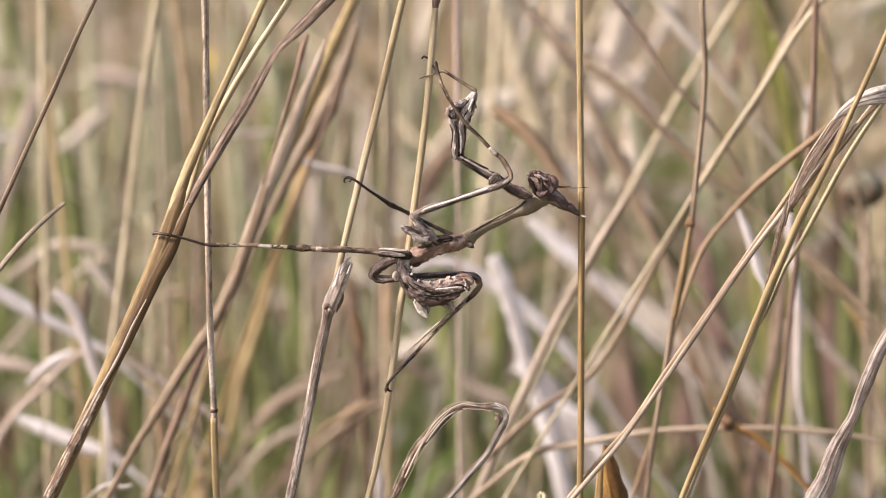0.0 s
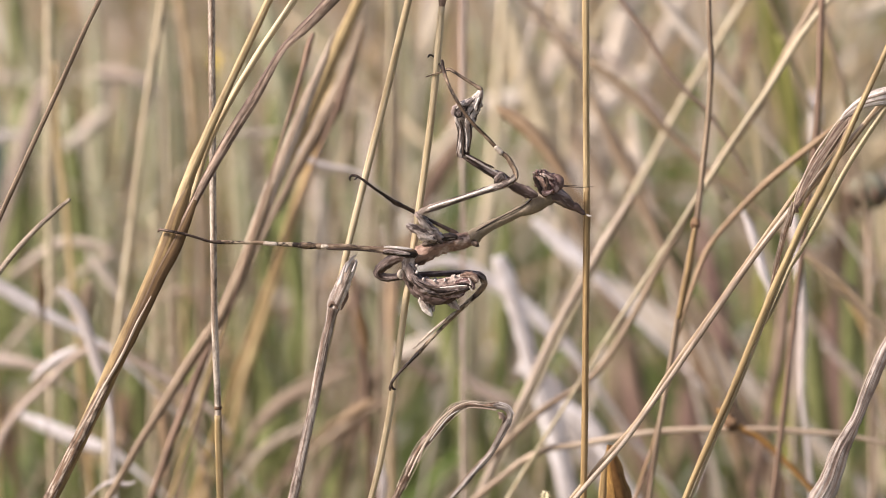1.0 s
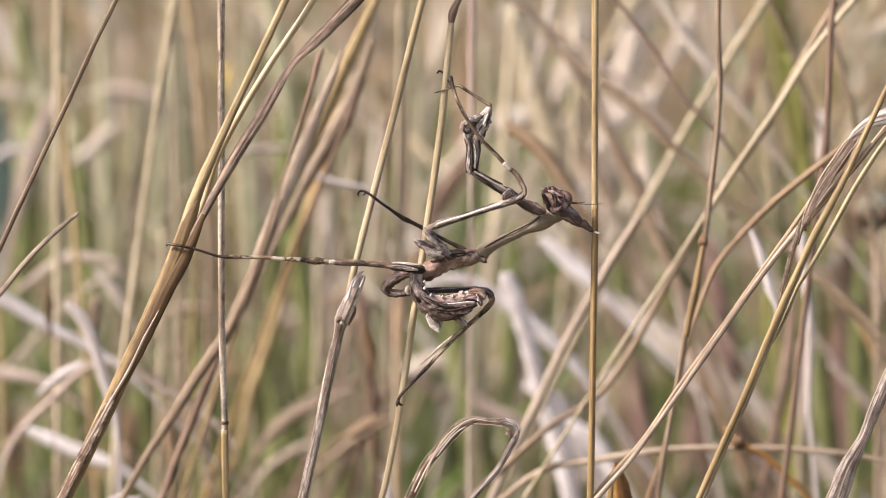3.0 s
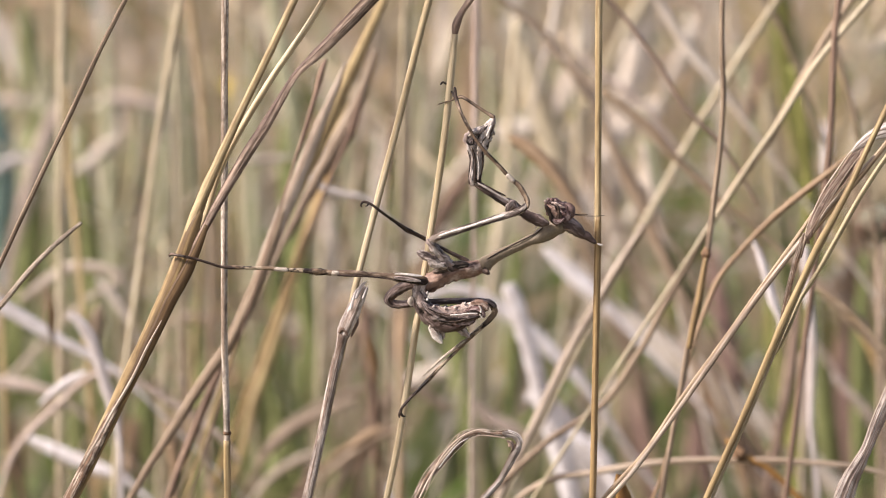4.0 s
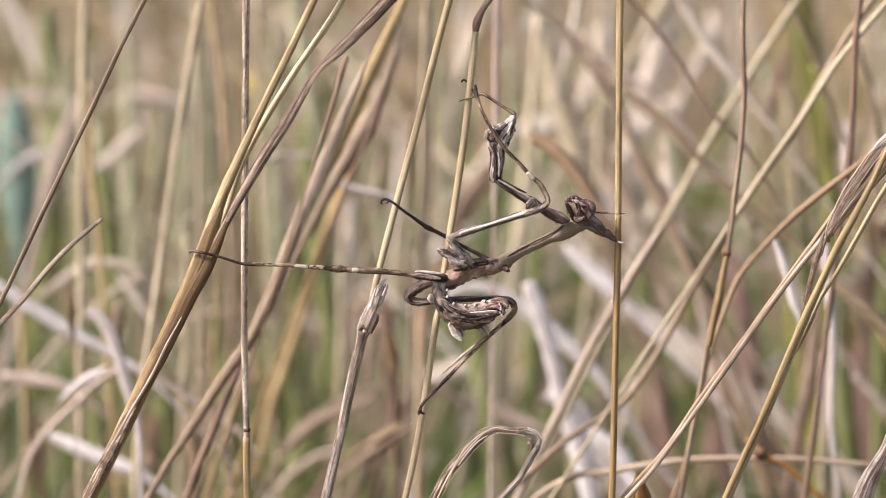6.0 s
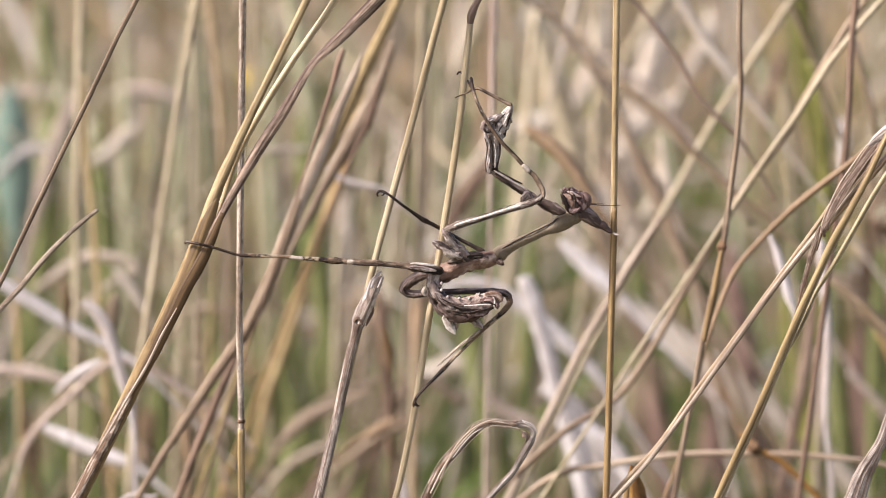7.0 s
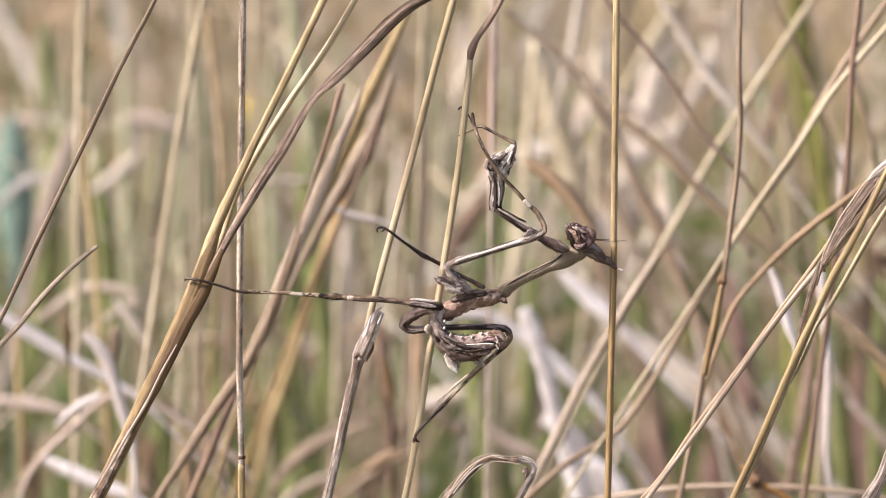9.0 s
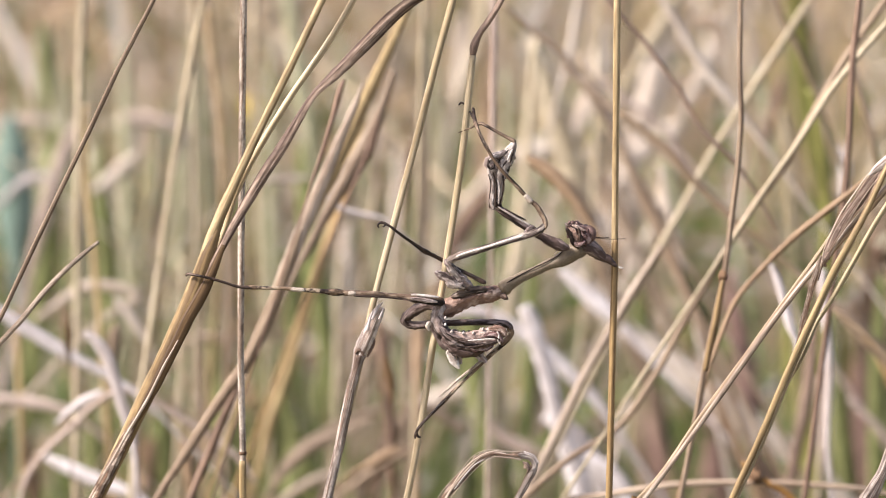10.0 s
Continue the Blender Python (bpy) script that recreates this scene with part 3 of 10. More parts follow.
member("side_stem", [(-40.5, -1.0, 340.5, 0.27, 0.27, 0), (-35.1, -1.0, 352.5, 0.45, 0.45, 0), (-32.2, -1.0, 360.9, 0.53, 0.53, 0), (-24.8, -1.0, 373.8, 0.53, 0.53, 0), (-17.6, -1.0, 384.3, 0.53, 0.53, 0), (-7.4, -1.0, 402.7, 0.40, 0.40, 0), (1.4, -1.0, 420.1, 0.26, 0.26, 0)], STRAW, leaning,
       "thin pale side stem")
member("leaf", [(-47.4, -4.4, 325.3, 0.18, 0.10, 0), (-43.0, -4.4, 333.6, 0.31, 0.10, 0), (-40.2, -4.4, 339.8, 0.40, 0.10, 0), (-38.9, -4.4, 343.4, 0.44, 0.10, 0), (-33.6, -4.4, 353.8, 0.66, 0.12, 0), (-30.6, -4.4, 359.0, 0.80, 0.14, 0), (-27.8, -4.4, 363.6, 0.88, 0.16, 0), (-25.2, -4.4, 367.6, 0.84, 0.15, 10), (-23.0, -4.4, 371.3, 0.71, 0.13, 15), (-21.2, -4.4, 374.3, 0.57, 0.10, 20), (-20.1, -4.4, 375.8, 0.57, 0.10, 20), (-17.5, -4.4, 378.2, 0.79, 0.14, 10), (-15.2, -4.4, 380.4, 0.92, 0.17, 0), (-11.7, -4.4, 383.9, 1.05, 0.19, -10), (-8.1, -4.4, 387.5, 1.10, 0.20, -20), (-4.7, -4.4, 390.1, 1.01, 0.18, -30), (-1.2, -4.4, 391.7, 0.88, 0.16, -40), (3.6, -4.4, 392.5, 0.39, 0.10, -50)], DARK, leaning,
       "dark brown dry leaf sheathing a leaning stem, its tip bent over", fold=0.25, seg=22, ribs=0.07)
member("sheath", [(-64.1, -4.4, 294.5, 0.85, 0.15, 0), (-57.6, -4.4, 306.9, 0.94, 0.17, 0), (-53.8, -4.4, 314.1, 0.94, 0.17, 0), (-49.9, -4.4, 321.6, 0.80, 0.14, 0), (-46.3, -4.4, 328.4, 0.49, 0.10, 0), (-43.1, -4.4, 334.4, 0.27, 0.10, 0), (-42.5, -4.4, 336.4, 0.09, 0.10, 0)], UMBER, leaning,
       "split grey leaf sheath peeling off a leaning stem", fold=0.25, seg=22, ribs=0.07)
shoot("straw", [(-16.6, 1.0, 318.1, 0.50, 0.50, 0), (-14.0, 1.0, 329.3, 0.49, 0.49, 0), (-11.6, 1.0, 340.5, 0.54, 0.54, 0), (-7.5, 1.0, 356.3, 0.58, 0.58, 0), (-4.4, 1.0, 367.9, 0.58, 0.58, 0), (-0.8, 1.0, 382.2, 0.58, 0.58, 0), (1.4, 1.0, 390.2, 0.58, 0.58, 0), (5.4, 1.0, 405.2, 0.49, 0.49, 0), (10.2, 1.0, 424.5, 0.31, 0.31, 0)], STRAW,
      "smooth pale yellow grass stem, leaning slightly")
stub = shoot("straw", [(-22.6, -1.0, 293.8, 0.72, 0.72, 0), (-20.0, -1.0, 304.7, 0.77, 0.77, 0), (-16.6, -1.0, 319.5, 0.76, 0.76, 0), (-14.9, -1.0, 327.9, 0.76, 0.76, 0), (-13.7, -1.0, 332.5, 0.80, 0.80, 0), (-13.3, -1.0, 333.8, 0.98, 0.98, 0)], SPLINT,
      "broken off grey stem with a frayed split sheath at its tip", rough=0.2, ribs=0.1, seg=18)
member("sheath", [(-13.7, -1.2, 333.1, 0.67, 0.47, 0), (-13.4, -1.2, 334.0, 1.02, 0.71, 0), (-12.7, -1.2, 335.6, 1.18, 0.83, 0), (-11.9, -1.2, 337.4, 1.14, 0.80, 0), (-11.1, -1.2, 339.2, 1.10, 0.77, 0), (-10.5, -1.2, 340.5, 0.91, 0.63, 0), (-9.9, -1.2, 341.4, 0.59, 0.41, 0)], WEATHERED, stub,
       "split bleached sheath, cut off aslant", fold=0.2, seg=24, ribs=0.14, rough=0.2, ragged=0.04)
member("sheath_lip", [(-14.1, -1.9, 334.1, 0.19, 0.10, 0), (-13.6, -1.9, 334.7, 0.29, 0.15, 0), (-13.1, -1.9, 334.4, 0.24, 0.12, 0), (-12.7, -1.9, 333.7, 0.11, 0.06, 0)], BROWN, stub,
       "brown torn lip of the sheath", rough=0.5)
member("sheath_lip", [(-12.2, -1.1, 333.4, 0.13, 0.07, 0), (-11.7, -1.1, 334.5, 0.24, 0.12, 0), (-11.2, -1.1, 335.5, 0.22, 0.11, 0), (-11.0, -1.1, 336.4, 0.08, 0.06, 0)], BROWN, stub,
       "brown torn lip of the sheath", rough=0.5)
member("frayed_strip", [(-11.4, -2.6, 339.7, 0.22, 0.10, 0), (-10.9, -2.6, 340.9, 0.27, 0.10, 0), (-10.2, -2.6, 342.0, 0.22, 0.10, 0), (-9.6, -2.6, 342.4, 0.04, 0.10, 0)], PALE, stub,
       "frayed pale strip of the sheath", seg=8)
member("frayed_strip", [(-10.3, -2.6, 339.7, 0.18, 0.10, 0), (-9.8, -2.6, 340.9, 0.18, 0.10, 0), (-9.5, -2.6, 341.8, 0.04, 0.10, 0)], PALE, stub,
       "frayed pale strip of the sheath", seg=8)
member("frayed_strip", [(-12.2, -2.6, 337.9, 0.18, 0.10, 0), (-11.8, -2.6, 339.5, 0.22, 0.10, 0), (-11.4, -2.6, 340.8, 0.13, 0.10, 0), (-11.2, -2.6, 341.3, 0.04, 0.10, 0)], PALE, stub,
       "frayed pale strip of the sheath", seg=8)
upright = shoot("straw", [(25.9, 2.0, 298.6, 0.50, 0.50, 0), (26.3, 2.0, 309.5, 0.50, 0.50, 0), (26.6, 2.0, 326.2, 0.50, 0.50, 0), (26.9, 2.0, 344.4, 0.54, 0.54, 0), (27.0, 2.0, 366.9, 0.54, 0.54, 0), (27.1, 2.0, 389.2, 0.58, 0.58, 0), (27.1, 2.0, 402.5, 0.53, 0.53, 0), (27.1, 2.0, 426.2, 0.31, 0.31, 0)], GOLD,
      "straight upright golden straw in front of the head")
member("stem_sheath", [(25.8, 1.9, 294, 0.54, 0.54, 0), (26.3, 1.9, 309.5, 0.56, 0.56, 0), (26.6, 1.9, 326.2, 0.56, 0.56, 0), (26.8, 1.9, 338, 0.57, 0.57, 0), (26.95, 1.9, 347, 0.56, 0.56, 0), (27, 1.9, 352, 0.5, 0.5, 0)], HONEY, upright,
       "ochre leaf sheath round the lower stem")
arched = shoot("grass_plant", [(-5.7, -1.0, 299.2, 0.60, 0.11, 20), (-3.2, -1.0, 304.6, 0.60, 0.11, 10), (0.0, -1.0, 310.9, 0.66, 0.12, 0), (2.8, -1.0, 314.1, 0.63, 0.12, 10), (5.5, -1.0, 317.0, 0.70, 0.12, 0), (7.7, -1.0, 317.9, 0.52, 0.10, 20), (10.3, -1.0, 317.6, 0.38, 0.10, 10), (12.4, -1.0, 317.6, 0.49, 0.10, 0)], UMBER,
      "bleached brown grass leaf arching over with its tip folded down", member_name='leaf', fold=0.25, seg=22, ribs=0.2, ragged=0.2, rough=0.25, sub=12)
member("folded_tip", [(11.7, -1.2, 317.8, 0.23, 0.10, 0), (12.4, -1.2, 317.7, 0.54, 0.10, 0), (14.0, -1.2, 317.1, 0.49, 0.10, 0), (14.4, -1.2, 316.0, 0.49, 0.10, 0), (13.5, -1.2, 314.1, 0.57, 0.10, 0), (11.4, -1.2, 310.2, 0.49, 0.10, 10), (8.7, -1.2, 307.2, 0.49, 0.10, 0), (6.5, -1.2, 304.5, 0.46, 0.10, 10), (3.7, -1.2, 301.5, 0.23, 0.10, 20)], WEATHERED, arched,
       "pale folded down tip of the leaf", fold=0.25, seg=22, ribs=0.12, ragged=0.1)
member("rim", [(-3.8, -1.6, 305.0, 0.05, 0.05, 0), (-0.7, -1.6, 311.4, 0.05, 0.05, 0), (2.2, -1.6, 314.8, 0.05, 0.05, 0), (4.9, -1.6, 317.9, 0.05, 0.05, 0), (7.6, -1.6, 318.7, 0.05, 0.05, 0), (10.3, -1.6, 318.3, 0.05, 0.05, 0), (12.4, -1.6, 318.4, 0.05, 0.05, 0)], BLEACH, arched,
       "pale rim of a leaf", seg=6, sub=6)
member("rim", [(-2.5, -1.6, 304.3, 0.04, 0.04, 0), (0.8, -1.6, 310.5, 0.04, 0.04, 0), (3.3, -1.6, 313.7, 0.04, 0.04, 0), (6.0, -1.6, 316.4, 0.04, 0.04, 0), (7.8, -1.6, 317.4, 0.04, 0.04, 0), (10.3, -1.6, 317.3, 0.04, 0.04, 0), (12.4, -1.6, 317.1, 0.04, 0.04, 0)], BLEACH, arched,
       "pale rim of a leaf", seg=6, sub=6)
member("rim", [(12.6, -1.9, 318.4, 0.10, 0.10, 0), (14.3, -1.9, 317.7, 0.10, 0.10, 0), (15.0, -1.9, 316.4, 0.10, 0.10, 0)], PALE, arched,
       "pale rim of a leaf", seg=6, sub=6)
member("rim", [(13.9, -1.9, 316.4, 0.06, 0.06, 0), (12.9, -1.9, 314.6, 0.06, 0.06, 0), (11.0, -1.9, 310.7, 0.06, 0.06, 0), (8.3, -1.9, 307.7, 0.06, 0.06, 0), (6.1, -1.9, 305.0, 0.06, 0.06, 0)], BROWN, arched,
       "pale rim of a leaf", seg=6, sub=6)
member("fibre", [(-1.9, -2.1, 306.6, 0.13, 0.10, 0), (0.7, -2.1, 311.7, 0.18, 0.10, 0), (3.6, -2.1, 315.5, 0.15, 0.10, 0), (5.7, -2.1, 317.6, 0.05, 0.10, 0)], BLEACH, arched,
       "loose pale fibre of a torn leaf", seg=6, rough=0.4)
member("fibre", [(-0.4, -2.1, 308.8, 0.09, 0.10, 0), (1.9, -2.1, 313.9, 0.18, 0.10, 0), (5.2, -2.1, 317.4, 0.18, 0.10, 0), (8.1, -2.1, 318.5, 0.12, 0.10, 0), (9.8, -2.1, 318.3, 0.04, 0.10, 0)], BLEACH, arched,
       "loose pale fibre of a torn leaf", seg=6, rough=0.4)
member("fibre", [(1.6, -2.1, 312.3, 0.09, 0.10, 0), (3.2, -2.1, 314.5, 0.15, 0.10, 0), (4.7, -2.1, 316.2, 0.12, 0.10, 0), (6.3, -2.1, 317.2, 0.04, 0.10, 0)], PALE, arched,
       "loose pale fibre of a torn leaf", seg=6, rough=0.4)
member("fibre", [(7.5, -2.1, 317.6, 0.07, 0.10, 0), (9.5, -2.1, 317.5, 0.13, 0.10, 0), (11.3, -2.1, 317.3, 0.11, 0.10, 0), (12.3, -2.1, 316.9, 0.04, 0.10, 0)], BLEACH, arched,
       "loose pale fibre of a torn leaf", seg=6, rough=0.4)
member("scrap", [(12.4, -2.0, 316.7, 0.18, 0.10, 20), (12.9, -2.0, 316.4, 0.40, 0.20, 20), (13.4, -2.0, 315.6, 0.36, 0.18, 60), (13.1, -2.0, 314.9, 0.13, 0.10, 60)], DARK, arched,
       "crumpled dark scrap at the fold of a dry leaf", rough=0.8, ragged=0.4)

# the crossing shoots beside the head
clump = shoot("straw", [(40.9, -4.0, 299.9, 0.50, 0.50, 0), (45.3, -4.0, 310.7, 0.53, 0.53, 0), (49.4, -4.0, 320.0, 0.53, 0.53, 0), (53.8, -4.0, 330.9, 0.53, 0.53, 0), (56.4, -4.0, 337.2, 0.53, 0.53, 0), (58.8, -4.0, 342.6, 0.49, 0.49, 0), (60.8, -4.0, 347.1, 0.53, 0.53, 0), (65.8, -4.0, 356.6, 0.53, 0.53, 0), (68.4, -4.0, 362.4, 0.49, 0.49, 0), (72.4, -4.0, 371.0, 0.45, 0.45, 0), (77.1, -4.0, 381.7, 0.40, 0.40, 0), (83.8, -4.0, 394.9, 0.29, 0.29, 0)], BRASS,
      "thick leaning golden stem in a crossing clump")
member("side_stem", [(41.8, -3.2, 299.8, 0.27, 0.27, 0), (46.1, -3.2, 310.4, 0.27, 0.27, 0), (50.2, -3.2, 319.7, 0.27, 0.27, 0), (54.6, -3.2, 330.7, 0.27, 0.27, 0), (57.1, -3.2, 337.1, 0.27, 0.27, 0), (59.4, -3.2, 342.5, 0.27, 0.27, 0), (61.5, -3.2, 347.0, 0.22, 0.22, 0), (64.4, -3.2, 352.5, 0.13, 0.13, 0)], STRAW, clump,
       "thin paler stem lying against a thick one")
member("side_stem", [(54.8, -2.6, 330.4, 0.13, 0.13, 0), (56, -2.6, 332.8, 0.27, 0.27, 0), (57.4, -2.6, 335.9, 0.31, 0.31, 0), (58.5, -2.0, 338.7, 0.34, 0.34, 0), (60.4, -2.0, 341.8, 0.37, 0.37, 0), (63.3, -2.0, 346.8, 0.41, 0.41, 0), (67.6, -2.0, 354.8, 0.41, 0.41, 0), (71.1, -2.0, 360.4, 0.41, 0.41, 0), (73.5, -2.0, 363.8, 0.37, 0.37, 0), (77.5, -2.0, 370.0, 0.31, 0.31, 0), (84.4, -2.0, 380.7, 0.21, 0.21, 0)], HAY, clump,
       "thin side stem")
member("side_stem", [(58.6, 0.0, 346.5, 0.22, 0.22, 0), (60.8, 0.0, 349.7, 0.40, 0.40, 0), (64.9, 0.0, 354.6, 0.45, 0.45, 0), (67.8, 0.0, 357.9, 0.45, 0.45, 0), (71.3, 0.0, 362.4, 0.44, 0.44, 0), (74.3, 0.0, 366.1, 0.40, 0.40, 0), (81.3, 0.0, 374.3, 0.27, 0.27, 0)], TAN, clump,
       "thin side stem")
shoot("straw", [(22.2, 0.0, 299.0, 0.41, 0.41, 0), (32.5, 0.0, 311.2, 0.41, 0.41, 0), (38.7, 0.0, 319.7, 0.40, 0.40, 0), (46.2, 0.0, 330.6, 0.45, 0.45, 0), (53.3, 0.0, 340.8, 0.45, 0.45, 0), (59.4, 0.0, 348.7, 0.45, 0.45, 0), (64.7, 0.0, 355.0, 0.40, 0.40, 0), (70.8, 0.0, 361.8, 0.40, 0.40, 0), (79.6, 0.0, 370.7, 0.31, 0.31, 0)], STONE,
      "slender tan stem slanting across the clump")
shoot("straw", [(27.7, 3.0, 305.8, 0.36, 0.36, 0), (34.5, 3.0, 313.6, 0.36, 0.36, 0), (40.2, 3.0, 322.1, 0.36, 0.36, 0), (47.4, 3.0, 332.2, 0.36, 0.36, 0), (54.0, 3.0, 341.7, 0.36, 0.36, 0), (58.8, 3.0, 348.6, 0.36, 0.36, 0), (61.5, 3.0, 352.8, 0.22, 0.22, 0)], TAN,
      "thin tan stem beside a slanting one")
member("leaf", [(58.9, -1.0, 345.7, 0.15, 0.10, 0), (59.6, -1.0, 348.4, 0.21, 0.10, 0), (60.3, -1.0, 350.2, 0.42, 0.10, 0), (61.7, -1.0, 352.9, 0.61, 0.11, 0), (63.4, -1.0, 355.8, 0.79, 0.14, 0), (65.4, -1.0, 358.7, 0.88, 0.16, 0), (67.2, -1.0, 361.3, 0.84, 0.15, 0), (68.7, -1.0, 363.3, 0.67, 0.12, 0)], FAWN, clump,
       "withered leaf, brown inside", fold=0.25, seg=22, ribs=0.07, ragged=0.1)
member("rim", [(59.3, -2.0, 348.6, 0.10, 0.10, 0), (59.7, -2.0, 350.6, 0.10, 0.10, 0), (60.8, -2.0, 353.4, 0.10, 0.10, 0), (62.3, -2.0, 356.6, 0.10, 0.10, 0), (64.2, -2.0, 359.5, 0.10, 0.10, 0), (66.1, -2.0, 362.2, 0.10, 0.10, 0), (67.8, -2.0, 364.0, 0.10, 0.10, 0)], BLEACH, clump,
       "pale rim of a leaf", seg=6, sub=6)
member("rim", [(59.8, -2.0, 348.4, 0.11, 0.11, 0), (60.8, -2.0, 350.0, 0.11, 0.11, 0), (62.3, -2.0, 352.6, 0.11, 0.11, 0), (64.3, -2.0, 355.3, 0.11, 0.11, 0), (66.3, -2.0, 358.0, 0.11, 0.11, 0), (68.1, -2.0, 360.7, 0.11, 0.11, 0), (69.4, -2.0, 362.8, 0.11, 0.11, 0)], STONE, clump,
       "pale rim of a leaf", seg=6, sub=6)
member("vein", [(59.7, -2.2, 350.6, 0.08, 0.06, 0), (61.0, -2.2, 353.4, 0.08, 0.06, 0), (62.7, -2.2, 356.4, 0.08, 0.06, 0), (64.7, -2.2, 359.3, 0.08, 0.06, 0), (66.3, -2.2, 361.9, 0.08, 0.06, 0), (68.0, -2.2, 363.8, 0.08, 0.06, 0)], BROWN, clump,
       "fine vein", seg=6)
member("vein", [(60.2, -2.2, 350.5, 0.08, 0.06, 0), (61.1, -2.2, 353.2, 0.08, 0.06, 0), (62.9, -2.2, 356.2, 0.08, 0.06, 0), (64.9, -2.2, 359.1, 0.08, 0.06, 0), (66.8, -2.2, 361.7, 0.08, 0.06, 0), (68.1, -2.2, 363.6, 0.08, 0.06, 0)], STONE, clump,
       "fine vein", seg=6)
member("vein", [(60.3, -2.2, 350.3, 0.08, 0.06, 0), (61.7, -2.2, 353.0, 0.08, 0.06, 0), (63.2, -2.2, 355.9, 0.08, 0.06, 0), (65.2, -2.2, 358.8, 0.08, 0.06, 0), (67.1, -2.2, 361.4, 0.08, 0.06, 0), (68.7, -2.2, 363.4, 0.08, 0.06, 0)], BROWN, clump,
       "fine vein", seg=6)
member("vein", [(60.3, -2.2, 350.2, 0.08, 0.06, 0), (61.8, -2.2, 352.8, 0.08, 0.06, 0), (63.7, -2.2, 355.7, 0.08, 0.06, 0), (65.4, -2.2, 358.5, 0.08, 0.06, 0), (67.3, -2.2, 361.2, 0.08, 0.06, 0), (68.8, -2.2, 363.2, 0.08, 0.06, 0)], STONE, clump,
       "fine vein", seg=6)
member("vein", [(60.4, -2.2, 350.1, 0.08, 0.06, 0), (61.9, -2.2, 352.7, 0.08, 0.06, 0), (63.9, -2.2, 355.5, 0.08, 0.06, 0), (66.0, -2.2, 358.3, 0.08, 0.06, 0), (67.5, -2.2, 361.0, 0.08, 0.06, 0), (69.0, -2.2, 363.1, 0.08, 0.06, 0)], BROWN, clump,
       "fine vein", seg=6)
# raised dark patch that paints the shade inside the rolled leaf
member("hollow", [(69.3, -2.6, 364, 0.27, 0.1, 0), (68.6, -2.6, 362.5, 0.62, 0.12, 0), (67.8, -2.6, 361, 0.53, 0.11, 0), (67, -2.6, 359.5, 0.18, 0.1, 0)], DARK, clump,
       "dark patch painting the shade inside a rolled leaf", rough=0.4, ragged=0.2)
member("knot", [(60.5, -3, 350.5, 0.18, 0.12, 0), (60.1, -3, 349.6, 0.4, 0.28, 0), (59.8, -3, 349, 0.4, 0.28, 0), (59.8, -3, 348.2, 0.18, 0.12, 0)], DARK, clump,
       "dark crumpled end of a withered leaf", rough=0.8, ragged=0.4)
member("sheath", [(66.6, -2.5, 362.6, 0.18, 0.10, 0), (67.9, -2.5, 363.8, 0.62, 0.11, 0), (69.8, -2.5, 365.2, 0.89, 0.16, 0), (71.7, -2.5, 365.9, 1.15, 0.21, 0), (73.6, -2.5, 366.3, 1.42, 0.25, 0), (76.7, -2.5, 366.6, 1.50, 0.27, 0), (80.7, -2.5, 365.9, 1.24, 0.22, 0), (85.2, -2.5, 363.6, 0.53, 0.10, 0)], WEATHERED, clump,
       "bleached sheath bent over like a hood", fold=0.25, seg=22, ribs=0.07)
member("strip", [(55.5, -3.4, 335.8, 0.13, 0.1, 0), (56.1, -3.4, 338.2, 0.36, 0.1, 0), (56.9, -3.4, 341.6, 0.44, 0.11, 0), (57.7, -3.4, 345.2, 0.4, 0.1, 0), (58.6, -3.4, 348.1, 0.36, 0.1, 0), (59.1, -3.4, 350, 0.18, 0.1, 0)], UMBER, clump,
       "brown strip of torn leaf below a knot", rough=0.3, ragged=0.1)
member("strip", [(55.6, -2.5, 336.0, 0.13, 0.10, 0), (57.1, -2.5, 341.0, 0.22, 0.10, 0), (58.5, -2.5, 346.0, 0.22, 0.10, 0), (59.4, -2.5, 349.1, 0.18, 0.10, 0)], BLEACH, clump,
       "pale strip of torn leaf sheath along a stem")
broad = shoot("grass_plant", [(61.6, -4.0, 298.5, 2.06, 0.37, 0), (64.9, -4.0, 304.9, 1.70, 0.31, 0), (66.8, -4.0, 310.3, 1.43, 0.26, 0), (68.2, -4.0, 313.1, 1.07, 0.19, 0), (69.4, -4.0, 315.5, 0.85, 0.15, 0), (70.8, -4.0, 319.2, 0.98, 0.18, 0), (71.9, -4.0, 322.0, 1.07, 0.19, 0), (73.5, -4.0, 325.7, 0.98, 0.18, 0), (76.5, -4.0, 331.1, 0.80, 0.14, 0), (80.8, -4.0, 339.2, 0.36, 0.10, 0)], FIBRE,
      "broad bleached leaf with torn edges and long veins", member_name='leaf', fold=0.25, seg=26, ribs=0.035, ragged=0.04, rough=0.08, sub=12)
member("rim", [(63.5, -4.4, 305.5, 0.04, 0.04, 0), (65.8, -4.4, 310.9, 0.04, 0.04, 0), (67.3, -4.4, 313.6, 0.04, 0.04, 0), (68.8, -4.4, 315.9, 0.04, 0.04, 0), (70.0, -4.4, 319.6, 0.04, 0.04, 0), (71.0, -4.4, 322.4, 0.04, 0.04, 0)], BROWN, broad,
       "long vein", seg=6, sub=6)
